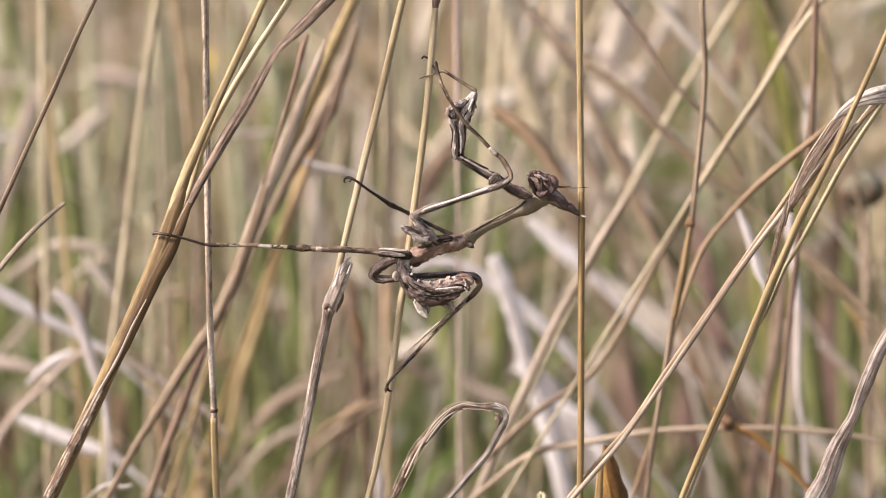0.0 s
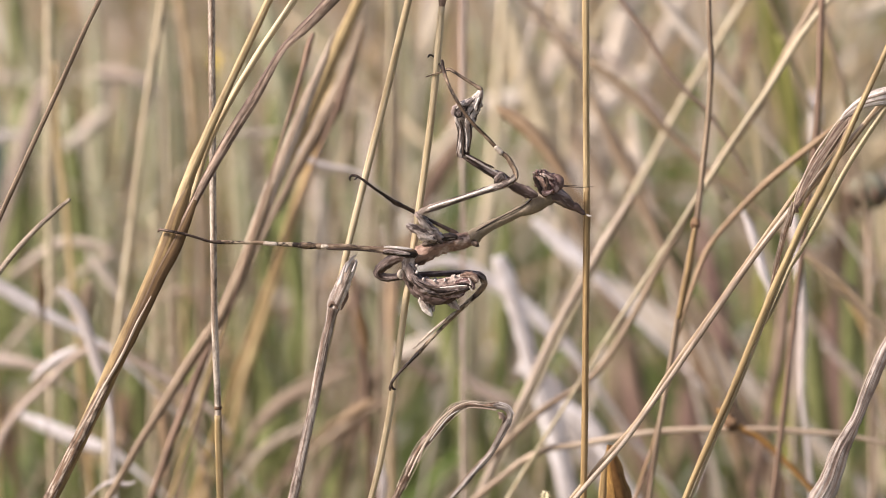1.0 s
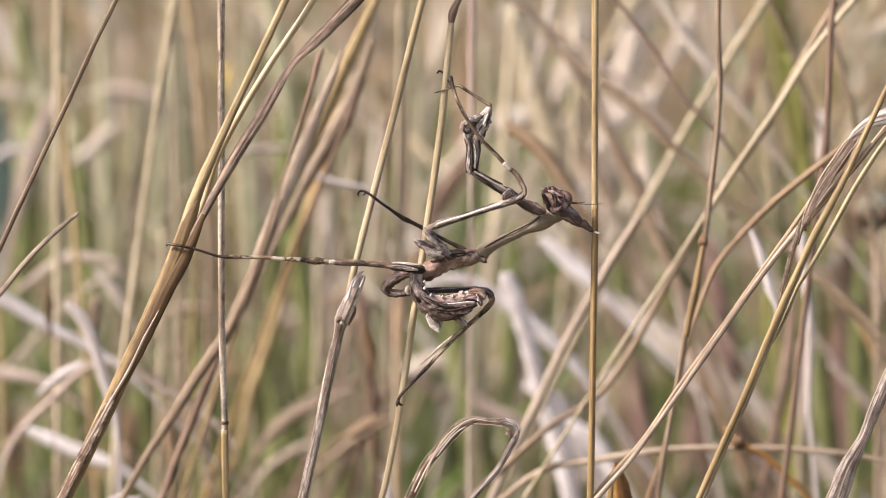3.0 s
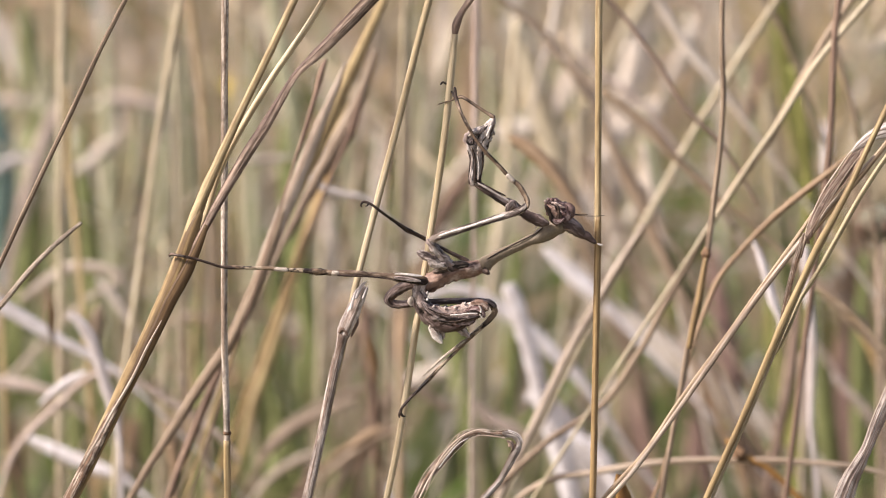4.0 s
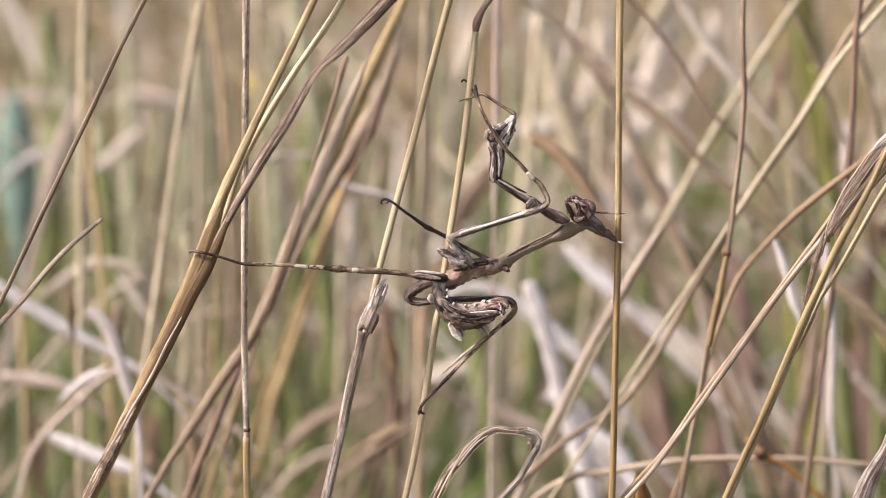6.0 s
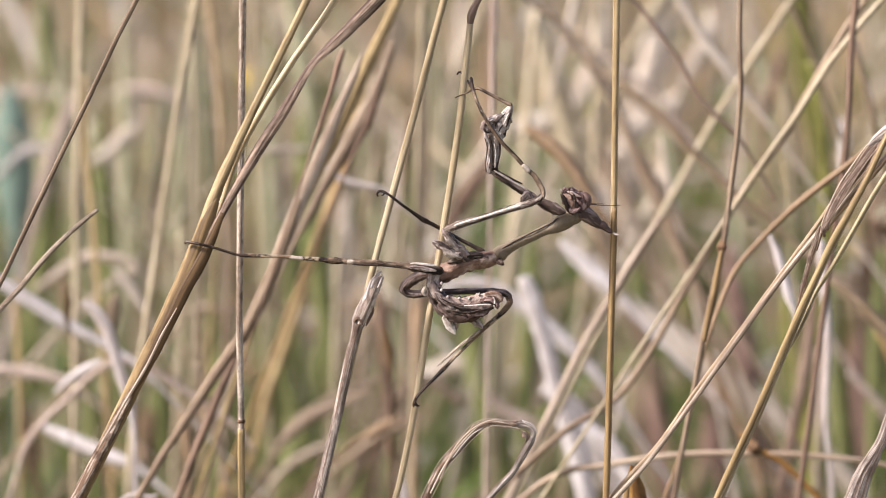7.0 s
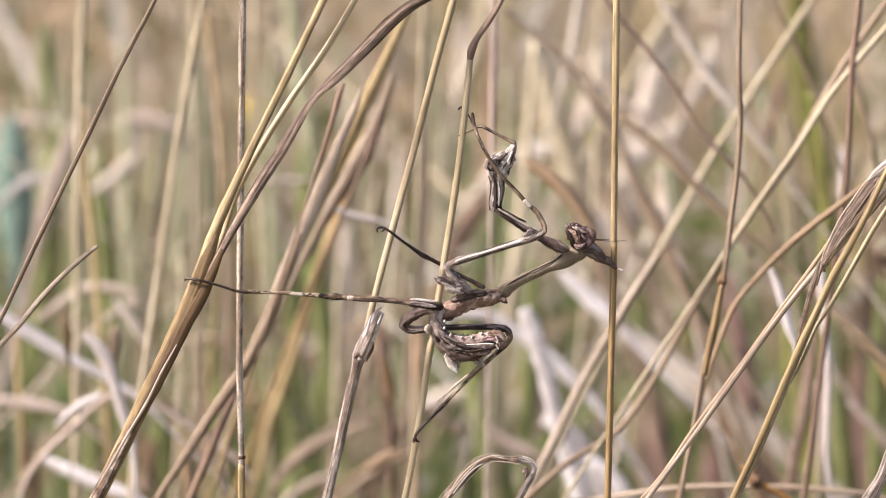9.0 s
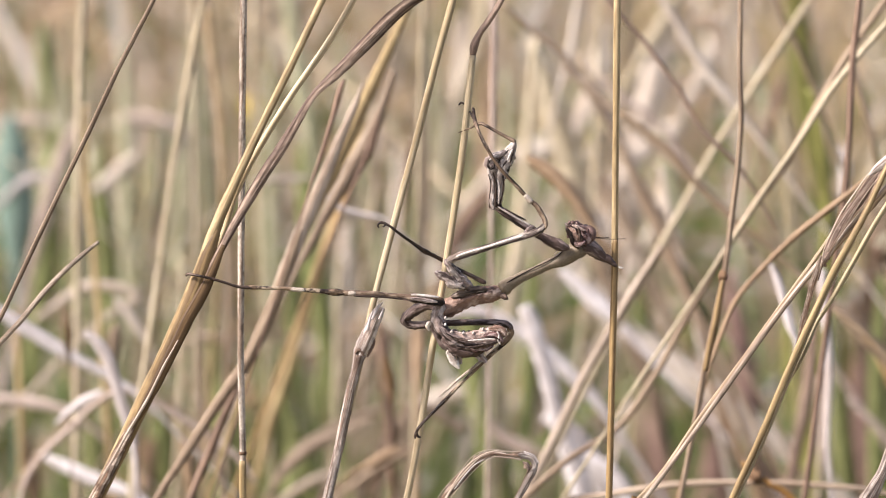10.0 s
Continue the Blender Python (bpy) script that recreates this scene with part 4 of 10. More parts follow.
member("rim", [(60.9, -4.6, 299.0, 0.04, 0.04, 0), (64.5, -4.6, 305.3, 0.04, 0.04, 0), (66.3, -4.6, 310.7, 0.04, 0.04, 0), (67.7, -4.6, 313.4, 0.04, 0.04, 0), (69.1, -4.6, 315.8, 0.04, 0.04, 0), (70.4, -4.6, 319.5, 0.04, 0.04, 0), (71.6, -4.6, 322.2, 0.04, 0.04, 0)], BROWN, broad,
       "long vein", seg=6, sub=6)
member("rim", [(65.1, -4.7, 304.9, 0.04, 0.04, 0), (66.9, -4.7, 310.4, 0.04, 0.04, 0), (68.3, -4.7, 313.1, 0.04, 0.04, 0), (69.4, -4.7, 315.6, 0.04, 0.04, 0), (71.0, -4.7, 319.3, 0.04, 0.04, 0), (72.0, -4.7, 322.0, 0.04, 0.04, 0), (73.4, -4.7, 325.8, 0.04, 0.04, 0)], BROWN, broad,
       "long vein", seg=6, sub=6)
member("rim", [(62.7, -4.5, 298.0, 0.04, 0.04, 0), (65.8, -4.5, 304.5, 0.04, 0.04, 0), (67.7, -4.5, 310.1, 0.04, 0.04, 0), (68.7, -4.5, 312.9, 0.04, 0.04, 0), (69.7, -4.5, 315.4, 0.04, 0.04, 0), (71.4, -4.5, 319.1, 0.04, 0.04, 0), (72.4, -4.5, 321.8, 0.04, 0.04, 0), (74.1, -4.5, 325.6, 0.04, 0.04, 0)], BROWN, broad,
       "long vein", seg=6, sub=6)
member("rim", [(59.7, -4.6, 299.7, 0.09, 0.09, 0), (63.3, -4.6, 305.8, 0.09, 0.09, 0), (65.5, -4.6, 311.0, 0.09, 0.09, 0), (67.1, -4.6, 313.7, 0.09, 0.09, 0), (68.5, -4.6, 316.0, 0.09, 0.09, 0), (69.8, -4.6, 319.7, 0.09, 0.09, 0), (70.9, -4.6, 322.5, 0.09, 0.09, 0), (72.5, -4.6, 326.3, 0.09, 0.09, 0), (75.7, -4.6, 331.7, 0.09, 0.09, 0), (80.4, -4.6, 339.5, 0.09, 0.09, 0)], BLEACH, broad,
       "pale rim of a leaf", seg=6, sub=6)
curl = shoot("grass_plant", [(32.3, 12.0, 292.3, 3.04, 0.91, 0), (31.9, 12.0, 297.5, 2.85, 0.86, 0), (31.3, 12.0, 301.7, 2.12, 0.63, 20), (30.8, 12.0, 305.5, 1.47, 0.44, 30), (30.7, 12.0, 308.3, 0.55, 0.17, 50)], OCHRE,
      "curled orange yellow leaf tip", member_name='leaf', fold=0.5, seg=22, ribs=0.1)
member("fold", [(29.3, 9.5, 295.7, 0.73, 0.22, 0), (29.5, 9.5, 300.4, 0.69, 0.21, 0), (29.8, 9.5, 304.3, 0.50, 0.15, 0), (30.3, 9.5, 307.9, 0.18, 0.10, 0)], HONEY, curl,
       "golden folded edge of a leaf", seg=10)

# shoots a few centimetres behind
shoot("straw", [(-74.3, 4.0, 331.3, 0.41, 0.41, 0), (-69.1, 4.0, 342.3, 0.40, 0.40, 0), (-65.0, 4.0, 350.9, 0.40, 0.40, 0), (-60.4, 4.0, 360.4, 0.40, 0.40, 0), (-55.8, 4.0, 369.8, 0.40, 0.40, 0), (-51.7, 4.0, 378.4, 0.40, 0.40, 0), (-48.7, 4.0, 384.2, 0.40, 0.40, 0), (-45.9, 4.0, 389.5, 0.36, 0.36, 0), (-41.2, 4.0, 399.7, 0.36, 0.36, 0), (-34.0, 4.0, 415.6, 0.22, 0.22, 0)], BARK,
      "slender brown grass stem leaning far over")
shoot("straw", [(-79.1, 12.0, 325.3, 0.50, 0.50, 0), (-73.9, 12.0, 331.3, 0.46, 0.46, 0), (-68.3, 12.0, 337.3, 0.46, 0.46, 0), (-64.6, 12.0, 341.8, 0.46, 0.46, 0), (-60.9, 12.0, 345.6, 0.41, 0.41, 0), (-57.7, 12.0, 348.4, 0.36, 0.36, 0), (-55.7, 12.0, 350.0, 0.27, 0.27, 0)], GREY,
      "short grey brown stem with a blunt tip")
shoot("straw", [(-44.2, 215, 262.9, 0.98, 0.98, 0), (-41.2, 215, 269.2, 0.98, 0.98, 0), (-37.7, 215, 282.9, 1.1, 1.1, 0), (-33.4, 215, 295.3, 1.1, 1.1, 0), (-29.7, 215, 307.6, 1.1, 1.1, 0), (-25.4, 215, 321.1, 1.09, 1.09, 0), (-21.1, 215, 335.8, 0.97, 0.97, 0), (-17.4, 215, 349.2, 0.73, 0.73, 0)], OCHREOUS,
      "ochre yellow stem leaning behind others")
shoot("straw", [(-62.3, 140.0, 271.9, 0.67, 0.67, 0), (-60.9, 140.0, 291.2, 0.72, 0.72, 0), (-58.6, 140.0, 308.1, 0.72, 0.72, 0), (-56.2, 140.0, 323.7, 0.72, 0.72, 0), (-53.2, 140.0, 343.8, 0.71, 0.71, 0), (-50.3, 140.0, 361.4, 0.71, 0.71, 0), (-48.0, 140.0, 373.5, 0.71, 0.71, 0), (-46.3, 140.0, 381.2, 0.71, 0.71, 0), (-41.8, 140.0, 400.7, 0.49, 0.49, 0)], SAND,
      "pale straw standing behind others")
shoot("straw", [(-77.0, 182.0, 263.9, 0.82, 0.82, 0), (-76.3, 182.0, 293.8, 0.82, 0.82, 0), (-75.7, 182.0, 323.4, 0.87, 0.87, 0), (-75.1, 182.0, 350.3, 0.87, 0.87, 0), (-74.1, 182.0, 375.9, 0.87, 0.87, 0), (-73.2, 182.0, 398.9, 0.58, 0.58, 0)], SAND,
      "upright yellow straw, far behind")
shoot("straw", [(-48.2, 224.0, 273.6, 0.74, 0.74, 0), (-47.2, 224.0, 313.7, 0.80, 0.80, 0), (-48.8, 224.0, 342.1, 0.80, 0.80, 0), (-50.3, 224.0, 361.8, 0.79, 0.79, 0), (-51.6, 224.0, 380.0, 0.73, 0.73, 0)], DUN,
      "tan straw bending away behind")
shoot("straw", [(-53.9, 210.0, 288.7, 0.67, 0.67, 0), (-53.0, 210.0, 323.0, 0.72, 0.72, 0), (-53.1, 210.0, 349.7, 0.72, 0.72, 0), (-53.4, 210.0, 373.8, 0.72, 0.72, 0), (-53.7, 210.0, 391.7, 0.54, 0.54, 0)], SAND,
      "thin upright straw behind")
shoot("grass_plant", [(-58.9, 120, 284, 0.54, 0.1, 0), (-59.2, 120, 294, 0.65, 0.12, 0), (-60.4, 120, 300, 1.08, 0.19, 0), (-61.7, 120, 304.1, 1.08, 0.19, 0), (-62.8, 120, 308.4, 1.08, 0.19, 0), (-64.2, 120, 312.6, 1.18, 0.21, 0), (-66.5, 120, 316.2, 1.08, 0.19, 0), (-68.6, 120, 317.7, 0.43, 0.1, 0)], PALE,
      "pale blade arching to one side", member_name="leaf", fold=0.25, seg=14, ribs=0.07)
arch = shoot("grass_plant", [(-97.6, 196, 263.3, 0.50, 0.10, 0), (-89.9, 196, 273.6, 0.54, 0.11, 0), (-85.4, 196, 279.7, 0.58, 0.12, 0), (-80.5, 196, 285.2, 0.71, 0.15, 0), (-75.6, 196, 290.6, 0.86, 0.18, 30), (-69.6, 196, 293.7, 0.79, 0.17, 50), (-61.3, 196, 292.5, 0.53, 0.11, 50), (-53, 196, 285.8, 0.43, 0.09, 40), (-45.9, 196, 279.1, 0.22, 0.07, 0)], DUN,
      "dry leaf curving over in an arch", member_name='leaf', fold=0.25, seg=22, ribs=0.07)
member("leaf", [(-75.9, 135.0, 297.2, 0.33, 0.10, 0), (-73.1, 135.0, 299.8, 0.74, 0.14, 10), (-69.8, 135.0, 302.2, 0.83, 0.15, 20), (-66.5, 135.0, 303.8, 0.33, 0.10, 40)], PALE, arch,
       "bleached patch of a bent leaf", fold=0.25, seg=22, ribs=0.07)
shoot("grass_plant", [(-75.7, 238.0, 301.5, 0.63, 0.11, 0), (-68.1, 238.0, 306.6, 0.75, 0.14, 0), (-78.1, 238.0, 309.1, 1.25, 0.23, 0), (-90.7, 238.0, 301.5, 0.63, 0.11, 0)], BLEACH,
      "pale leaf far behind", member_name='leaf', fold=0.25, seg=22, ribs=0.07)

# bleached leaves and straws below and behind the insect
shoot("grass_plant", [(94.6, 290.0, 249.8, 2.28, 0.41, 0), (82.4, 290.0, 260.7, 2.68, 0.48, 0), (73.8, 290.0, 266.9, 2.94, 0.53, 0), (63.5, 290.0, 275.0, 3.07, 0.55, 0), (52.8, 290.0, 283.1, 2.93, 0.53, 0), (42.1, 290.0, 290.6, 2.66, 0.48, 0), (34.0, 290.0, 301.3, 1.99, 0.36, 0), (28.7, 290.0, 309.4, 0.80, 0.14, 0)], CREAMY,
      "long wide bleached leaf slanting down", member_name='leaf', fold=0.25, seg=22, ribs=0.07)
shoot("grass_plant", [(35.6, 200.0, 269.8, 3.01, 0.54, 0), (30.8, 200.0, 277.1, 2.64, 0.48, 0), (27.1, 200.0, 283.2, 2.16, 0.39, 0), (21.1, 200.0, 286.9, 1.20, 0.22, 0)], PALE,
      "bleached leaf low behind", member_name='leaf', fold=0.25, seg=22, ribs=0.07)
shoot("straw", [(11.2, 266.0, 252.2, 1.43, 1.43, 0), (11.8, 266.0, 269.4, 1.56, 1.56, 0), (13.1, 266.0, 289.2, 1.56, 1.56, 0), (15.0, 266.0, 302.3, 1.55, 1.55, 0), (16.5, 266.0, 314.1, 1.42, 1.42, 0), (18.8, 266.0, 337.4, 1.16, 1.16, 0), (20.6, 266.0, 361.9, 0.90, 0.90, 0)], SAND,
      "thick pale straw behind")
long_straw = shoot("straw", [(13.2, 154.0, 270.0, 0.74, 0.74, 0), (17.7, 154.0, 279.8, 0.79, 0.79, 0), (24.4, 154.0, 293.6, 0.85, 0.85, 0), (32.2, 154.0, 309.1, 0.73, 0.73, 0), (41.1, 154.0, 326.2, 0.79, 0.79, 0), (46.7, 154.0, 336.4, 0.79, 0.79, 0), (52.7, 154.0, 347.7, 0.78, 0.78, 0), (58.8, 154.0, 357.8, 0.78, 0.78, 0), (65.4, 154.0, 368.4, 0.78, 0.78, 0), (71.4, 154.0, 377.9, 0.78, 0.78, 0), (81.7, 154.0, 394.6, 0.67, 0.67, 0)], SAND,
      "long pale straw leaning over")
long_stem = shoot("straw", [(5.8, 85.0, 284.0, 0.52, 0.52, 0), (14.0, 85.0, 292.4, 0.57, 0.57, 0), (22.2, 85.0, 299.8, 0.62, 0.62, 0), (31.4, 85.0, 306.0, 0.62, 0.62, 0), (37.5, 85.0, 314.4, 0.61, 0.61, 0), (43.6, 85.0, 325.8, 0.61, 0.61, 0), (50.6, 85.0, 338.2, 0.61, 0.61, 0), (55.6, 85.0, 346.4, 0.66, 0.66, 0), (61.6, 85.0, 354.6, 0.71, 0.71, 0), (67.0, 85.0, 364.8, 0.71, 0.71, 0), (72.5, 85.0, 374.4, 0.71, 0.71, 0), (78.4, 85.0, 383.1, 0.66, 0.66, 0), (86.3, 85.0, 395.2, 0.50, 0.50, 0)], BARK,
      "long tan stem leaning over behind")
shoot("straw", [(56.7, 74.0, 350.8, 0.40, 0.40, 0), (62.6, 74.0, 359.4, 0.55, 0.55, 0), (67.4, 74.0, 367.4, 0.60, 0.60, 0), (72.3, 74.0, 373.9, 0.60, 0.60, 0), (79.2, 74.0, 381.9, 0.55, 0.55, 0), (88.9, 74.0, 392.8, 0.40, 0.40, 0)], SAND,
      "thin straw lying against a leaning stem")
member("twig", [(60.9, 98.0, 340.5, 0.31, 0.31, 0), (57.4, 98.0, 346.8, 0.36, 0.36, 0), (54.0, 98.0, 352.0, 0.41, 0.41, 0), (49.1, 98.0, 357.0, 0.47, 0.47, 0), (46.1, 98.0, 360.4, 0.47, 0.47, 0), (43.0, 98.0, 366.1, 0.52, 0.52, 0), (39.3, 98.0, 371.2, 0.52, 0.52, 0), (36.2, 98.0, 375.4, 0.46, 0.46, 0), (32.0, 98.0, 380.0, 0.46, 0.46, 0), (27.4, 98.0, 386.2, 0.41, 0.41, 0)], PURPLE, long_stem,
       "violet brown twig with a bent joint")
member("twig", [(62.5, 168.0, 326.5, 0.69, 0.69, 0), (54.6, 168.0, 336.9, 0.80, 0.80, 0), (48.0, 168.0, 343.2, 0.86, 0.86, 0), (41.7, 168.0, 349.0, 0.85, 0.85, 0), (35.4, 168.0, 354.7, 0.85, 0.85, 0), (29.1, 168.0, 359.8, 0.68, 0.68, 0), (23.4, 168.0, 364.4, 0.45, 0.45, 0)], DUN, long_straw,
       "tan dry twig slanting off")
shoot("straw", [(62.7, 210.0, 286.3, 0.97, 0.97, 0), (54.9, 210.0, 303.5, 1.03, 1.03, 0), (50.9, 210.0, 313.3, 1.09, 1.09, 0), (46.6, 210.0, 323.0, 1.09, 1.09, 0), (42.9, 210.0, 330.3, 1.09, 1.09, 0), (39.2, 210.0, 340.1, 1.08, 1.08, 0), (34.4, 210.0, 350.9, 0.96, 0.96, 0), (28.3, 210.0, 363.0, 0.72, 0.72, 0)], DUN,
      "grey brown stem slanting behind")
ringed = shoot("grass_shoot", [(39.1, 40.0, 293.9, 0.45, 0.45, 0), (40.4, 40.0, 303.7, 0.49, 0.49, 0), (42.5, 40.0, 315.4, 0.48, 0.48, 0), (44.1, 40.0, 325.2, 0.48, 0.48, 0), (45.6, 40.0, 332.9, 0.53, 0.53, 0), (47.3, 40.0, 341.6, 0.57, 0.57, 0), (48.1, 40.0, 348.3, 0.53, 0.53, 0), (49.3, 40.0, 359.8, 0.48, 0.48, 0), (49.7, 40.0, 367.4, 0.48, 0.48, 0), (49.4, 40.0, 375.0, 0.48, 0.48, 0), (49.4, 40.0, 386.4, 0.44, 0.44, 0), (49.5, 40.0, 401.5, 0.28, 0.28, 0)], BARK,
      "grey brown stem with an orange middle piece", nodes=[(47.0, 40.0, 340.4, 0.76, 1.05, 0.10)])
member("sheath", [(44.0, 38.2, 324.5, 0.43, 0.43, 0), (44.9, 38.2, 328.9, 0.62, 0.62, 0), (45.8, 38.2, 333.2, 0.62, 0.62, 0), (46.4, 38.2, 337.0, 0.57, 0.57, 0), (46.9, 38.2, 339.9, 0.38, 0.38, 0)], AMBER, ringed,
       "orange leaf sheath round a stem")
shoot("grass_plant", [(38.2, 58.0, 291.0, 0.32, 0.10, 0), (40.9, 58.0, 299.0, 0.35, 0.10, 0), (43.5, 58.0, 310.1, 0.39, 0.10, 0), (45.4, 58.0, 319.6, 0.46, 0.10, 0), (47.6, 58.0, 326.1, 0.46, 0.10, 0), (50.6, 58.0, 333.5, 0.50, 0.10, 0), (55.5, 58.0, 339.5, 0.53, 0.10, 0), (60.3, 58.0, 344.4, 0.60, 0.11, 0), (65.1, 58.0, 348.4, 0.63, 0.12, 0), (70.0, 58.0, 352.3, 0.53, 0.10, 0), (72.9, 58.0, 354.8, 0.28, 0.10, 0)], RUSSET,
      "tan blade curving over behind the clump", member_name='leaf', fold=0.25, seg=22, ribs=0.07)
shoot("straw", [(69.4, 70.0, 342.3, 0.55, 0.55, 0), (70.5, 70.0, 351.3, 0.60, 0.60, 0), (71.1, 70.0, 361.3, 0.60, 0.60, 0), (71.4, 70.0, 372.3, 0.59, 0.59, 0), (72.5, 70.0, 384.2, 0.59, 0.59, 0), (74.0, 70.0, 399.9, 0.39, 0.39, 0)], BROWN,
      "thin brown upright stem behind")
shoot("grass_plant", [(103.4, 364.0, 275.7, 0.72, 0.11, 0), (100.2, 364.0, 293.2, 1.30, 0.19, 0), (97.4, 364.0, 307.7, 2.01, 0.30, 0), (95.1, 364.0, 320.7, 2.58, 0.39, 0), (91.9, 364.0, 338.0, 3.00, 0.45, 0), (89.8, 364.0, 353.8, 3.00, 0.45, 0), (88.5, 364.0, 366.6, 2.56, 0.38, 0), (87.5, 364.0, 390.8, 1.14, 0.17, 0)], GREEN,
      "fresh green grass blade", member_name='leaf', group='green grass', fold=0.25, seg=14)
shoot("straw", [(17.9, 75.0, 292.4, 0.56, 0.56, 0), (30.0, 75.0, 295.7, 0.61, 0.61, 0), (43.7, 75.0, 297.6, 0.61, 0.61, 0), (56.4, 75.0, 297.8, 0.61, 0.61, 0), (66.5, 75.0, 297.4, 0.56, 0.56, 0), (76.6, 75.0, 296.4, 0.51, 0.51, 0), (84.8, 75.0, 294.5, 0.30, 0.30, 0)], DUN,
      "tan stem lying nearly level", root=True)
shoot("grass_shoot", [(70.7, 75.0, 286.2, 0.56, 0.56, 0), (64.5, 75.0, 292.9, 0.61, 0.61, 0), (60.4, 75.0, 296.6, 0.61, 0.61, 0), (56.3, 75.0, 298.8, 0.71, 0.71, 0), (53.5, 75.0, 301.5, 0.41, 0.41, 0)], OCHRE,
      "orange brown twig with a dark joint", nodes=[(55.8, 75.0, 299.0, 1.22, 1.11, -0.80)])
shoot("straw", [(69.6, 182.0, 262.7, 1.06, 1.06, 0), (71.8, 182.0, 275.9, 1.18, 1.18, 0), (74.6, 182.0, 291.4, 1.29, 1.29, 0), (76.1, 182.0, 304.5, 1.17, 1.17, 0), (77.5, 182.0, 315.1, 0.82, 0.82, 0)], PURPLE,
      "pinkish brown upright stem behind")
shoot("straw", [(74.3, 120.0, 285.2, 0.54, 0.54, 0), (73.2, 120.0, 296.2, 0.59, 0.59, 0), (73.4, 120.0, 310.4, 0.70, 0.70, 0), (72.4, 120.0, 322.4, 0.86, 0.86, 0), (71.5, 120.0, 330.0, 0.86, 0.86, 0)], PALE,
      "bleached thin upright stem behind")
shoot("straw", [(92.1, 154.0, 301.1, 0.79, 0.79, 0), (85.8, 154.0, 310.3, 0.90, 0.90, 0), (80.6, 154.0, 315.4, 0.90, 0.90, 0), (74.9, 154.0, 320.5, 0.79, 0.79, 0), (69.3, 154.0, 325.1, 0.45, 0.45, 0)], DUN,
      "short tan stem with a dark end")
shoot("grass_plant", [(-1.8, 280.0, 300.2, 0.92, 0.17, 0), (2.1, 280.0, 312.1, 1.71, 0.31, 0), (7.3, 280.0, 320.7, 1.83, 0.33, 0), (11.0, 280.0, 325.3, 0.52, 0.10, 0)], BROWN,
      "brown leaf slanting behind the insect", member_name='leaf', fold=0.25, seg=22, ribs=0.07)
shoot("grass_plant", [(-11.5, 140.0, 336.6, 0.33, 0.10, 0), (-15.9, 140.0, 337.7, 0.66, 0.12, 0), (-20.3, 140.0, 339.1, 0.72, 0.13, 0), (-23.0, 140.0, 341.5, 0.66, 0.12, 0), (-24.6, 140.0, 343.8, 0.33, 0.10, 0)], PALE,
      "thin bleached curl of leaf", member_name='leaf', fold=0.25, seg=22, ribs=0.07)
shoot("straw", [(-11.2, 196.0, 279.1, 0.96, 0.96, 0), (-11.9, 196.0, 292.5, 1.31, 1.31, 0), (-12.4, 196.0, 298.5, 1.43, 1.43, 0), (-13.6, 196.0, 308.2, 0.95, 0.95, 0)], BROWN,
      "brown withered shoot behind")
shoot("straw", [(-6.4, 182.0, 269.9, 0.76, 0.76, 0), (-5.7, 182.0, 305.6, 0.82, 0.82, 0), (-5.4, 182.0, 329.2, 0.82, 0.82, 0), (-4.9, 182.0, 352.6, 0.75, 0.75, 0), (-4.2, 182.0, 375.9, 0.69, 0.69, 0), (-3.7, 182.0, 393.1, 0.52, 0.52, 0)], SAND,
      "thin upright straw standing behind")
shoot("grass_plant", [(-20.3, 224.0, 261.0, 1.12, 0.20, 0), (-15.4, 224.0, 271.1, 1.61, 0.29, 0), (-9.1, 224.0, 281.2, 1.73, 0.31, 0), (-3.0, 224.0, 283.7, 1.48, 0.27, 0), (4.5, 224.0, 278.7, 0.99, 0.18, 0)], DUN,
      "dry tan leaf arching low", member_name='leaf', fold=0.25, seg=22, ribs=0.07)

# soft shapes far behind
shoot("grass_plant", [(57.1, 364.0, 281.5, 1.73, 0.31, 0), (48.4, 364.0, 297.5, 2.16, 0.39, 0), (44.0, 364.0, 307.7, 1.87, 0.34, 0), (36.7, 364.0, 319.3, 1.00, 0.18, 0)], DUN,
      "tan leaf slanting far behind", member_name='leaf', fold=0.25, seg=12, ribs=0.07, sub=5)
shoot("grass_plant", [(-102.7, 350.0, 301.0, 1.42, 0.26, 0), (-97.9, 350.0, 318.1, 1.98, 0.36, 0), (-94.3, 350.0, 328.0, 1.69, 0.31, 0), (-90.1, 350.0, 336.6, 0.56, 0.10, 0)], DUSTY,
      "bleached leaf far behind", member_name='leaf', fold=0.25, seg=12, ribs=0.07, sub=5)
shoot("grass_plant", [(-71.7, 460.0, 303.1, 0.47, 0.10, 0), (-74.7, 460.0, 319.7, 1.10, 0.20, 0), (-84.1, 460.0, 322.9, 2.05, 0.37, 0), (-93.6, 460.0, 321.3, 1.10, 0.20, 0)], CREAMY,
      "bleached leaf bent level, far behind", member_name='leaf', fold=0.25, seg=12, ribs=0.07, sub=5)
shoot("grass_plant", [(-112.6, 390.0, 244.2, 0.50, 0.20, 0), (-112.4, 390.0, 268.4, 0.60, 0.20, 0), (-112.2, 390.0, 290.0, 1.60, 0.40, 0), (-112.2, 390.0, 301.0, 4.40, 0.80, 0), (-112.4, 390.0, 312.0, 5.20, 0.90, 0), (-112.8, 390.0, 322.0, 4.40, 0.80, 0), (-113.4, 390.0, 331.0, 1.30, 0.25, 0)], TEAL,
      "blue green broad leaf far behind", member_name='leaf', fold=0.25, seg=12, ribs=0.07, sub=5)
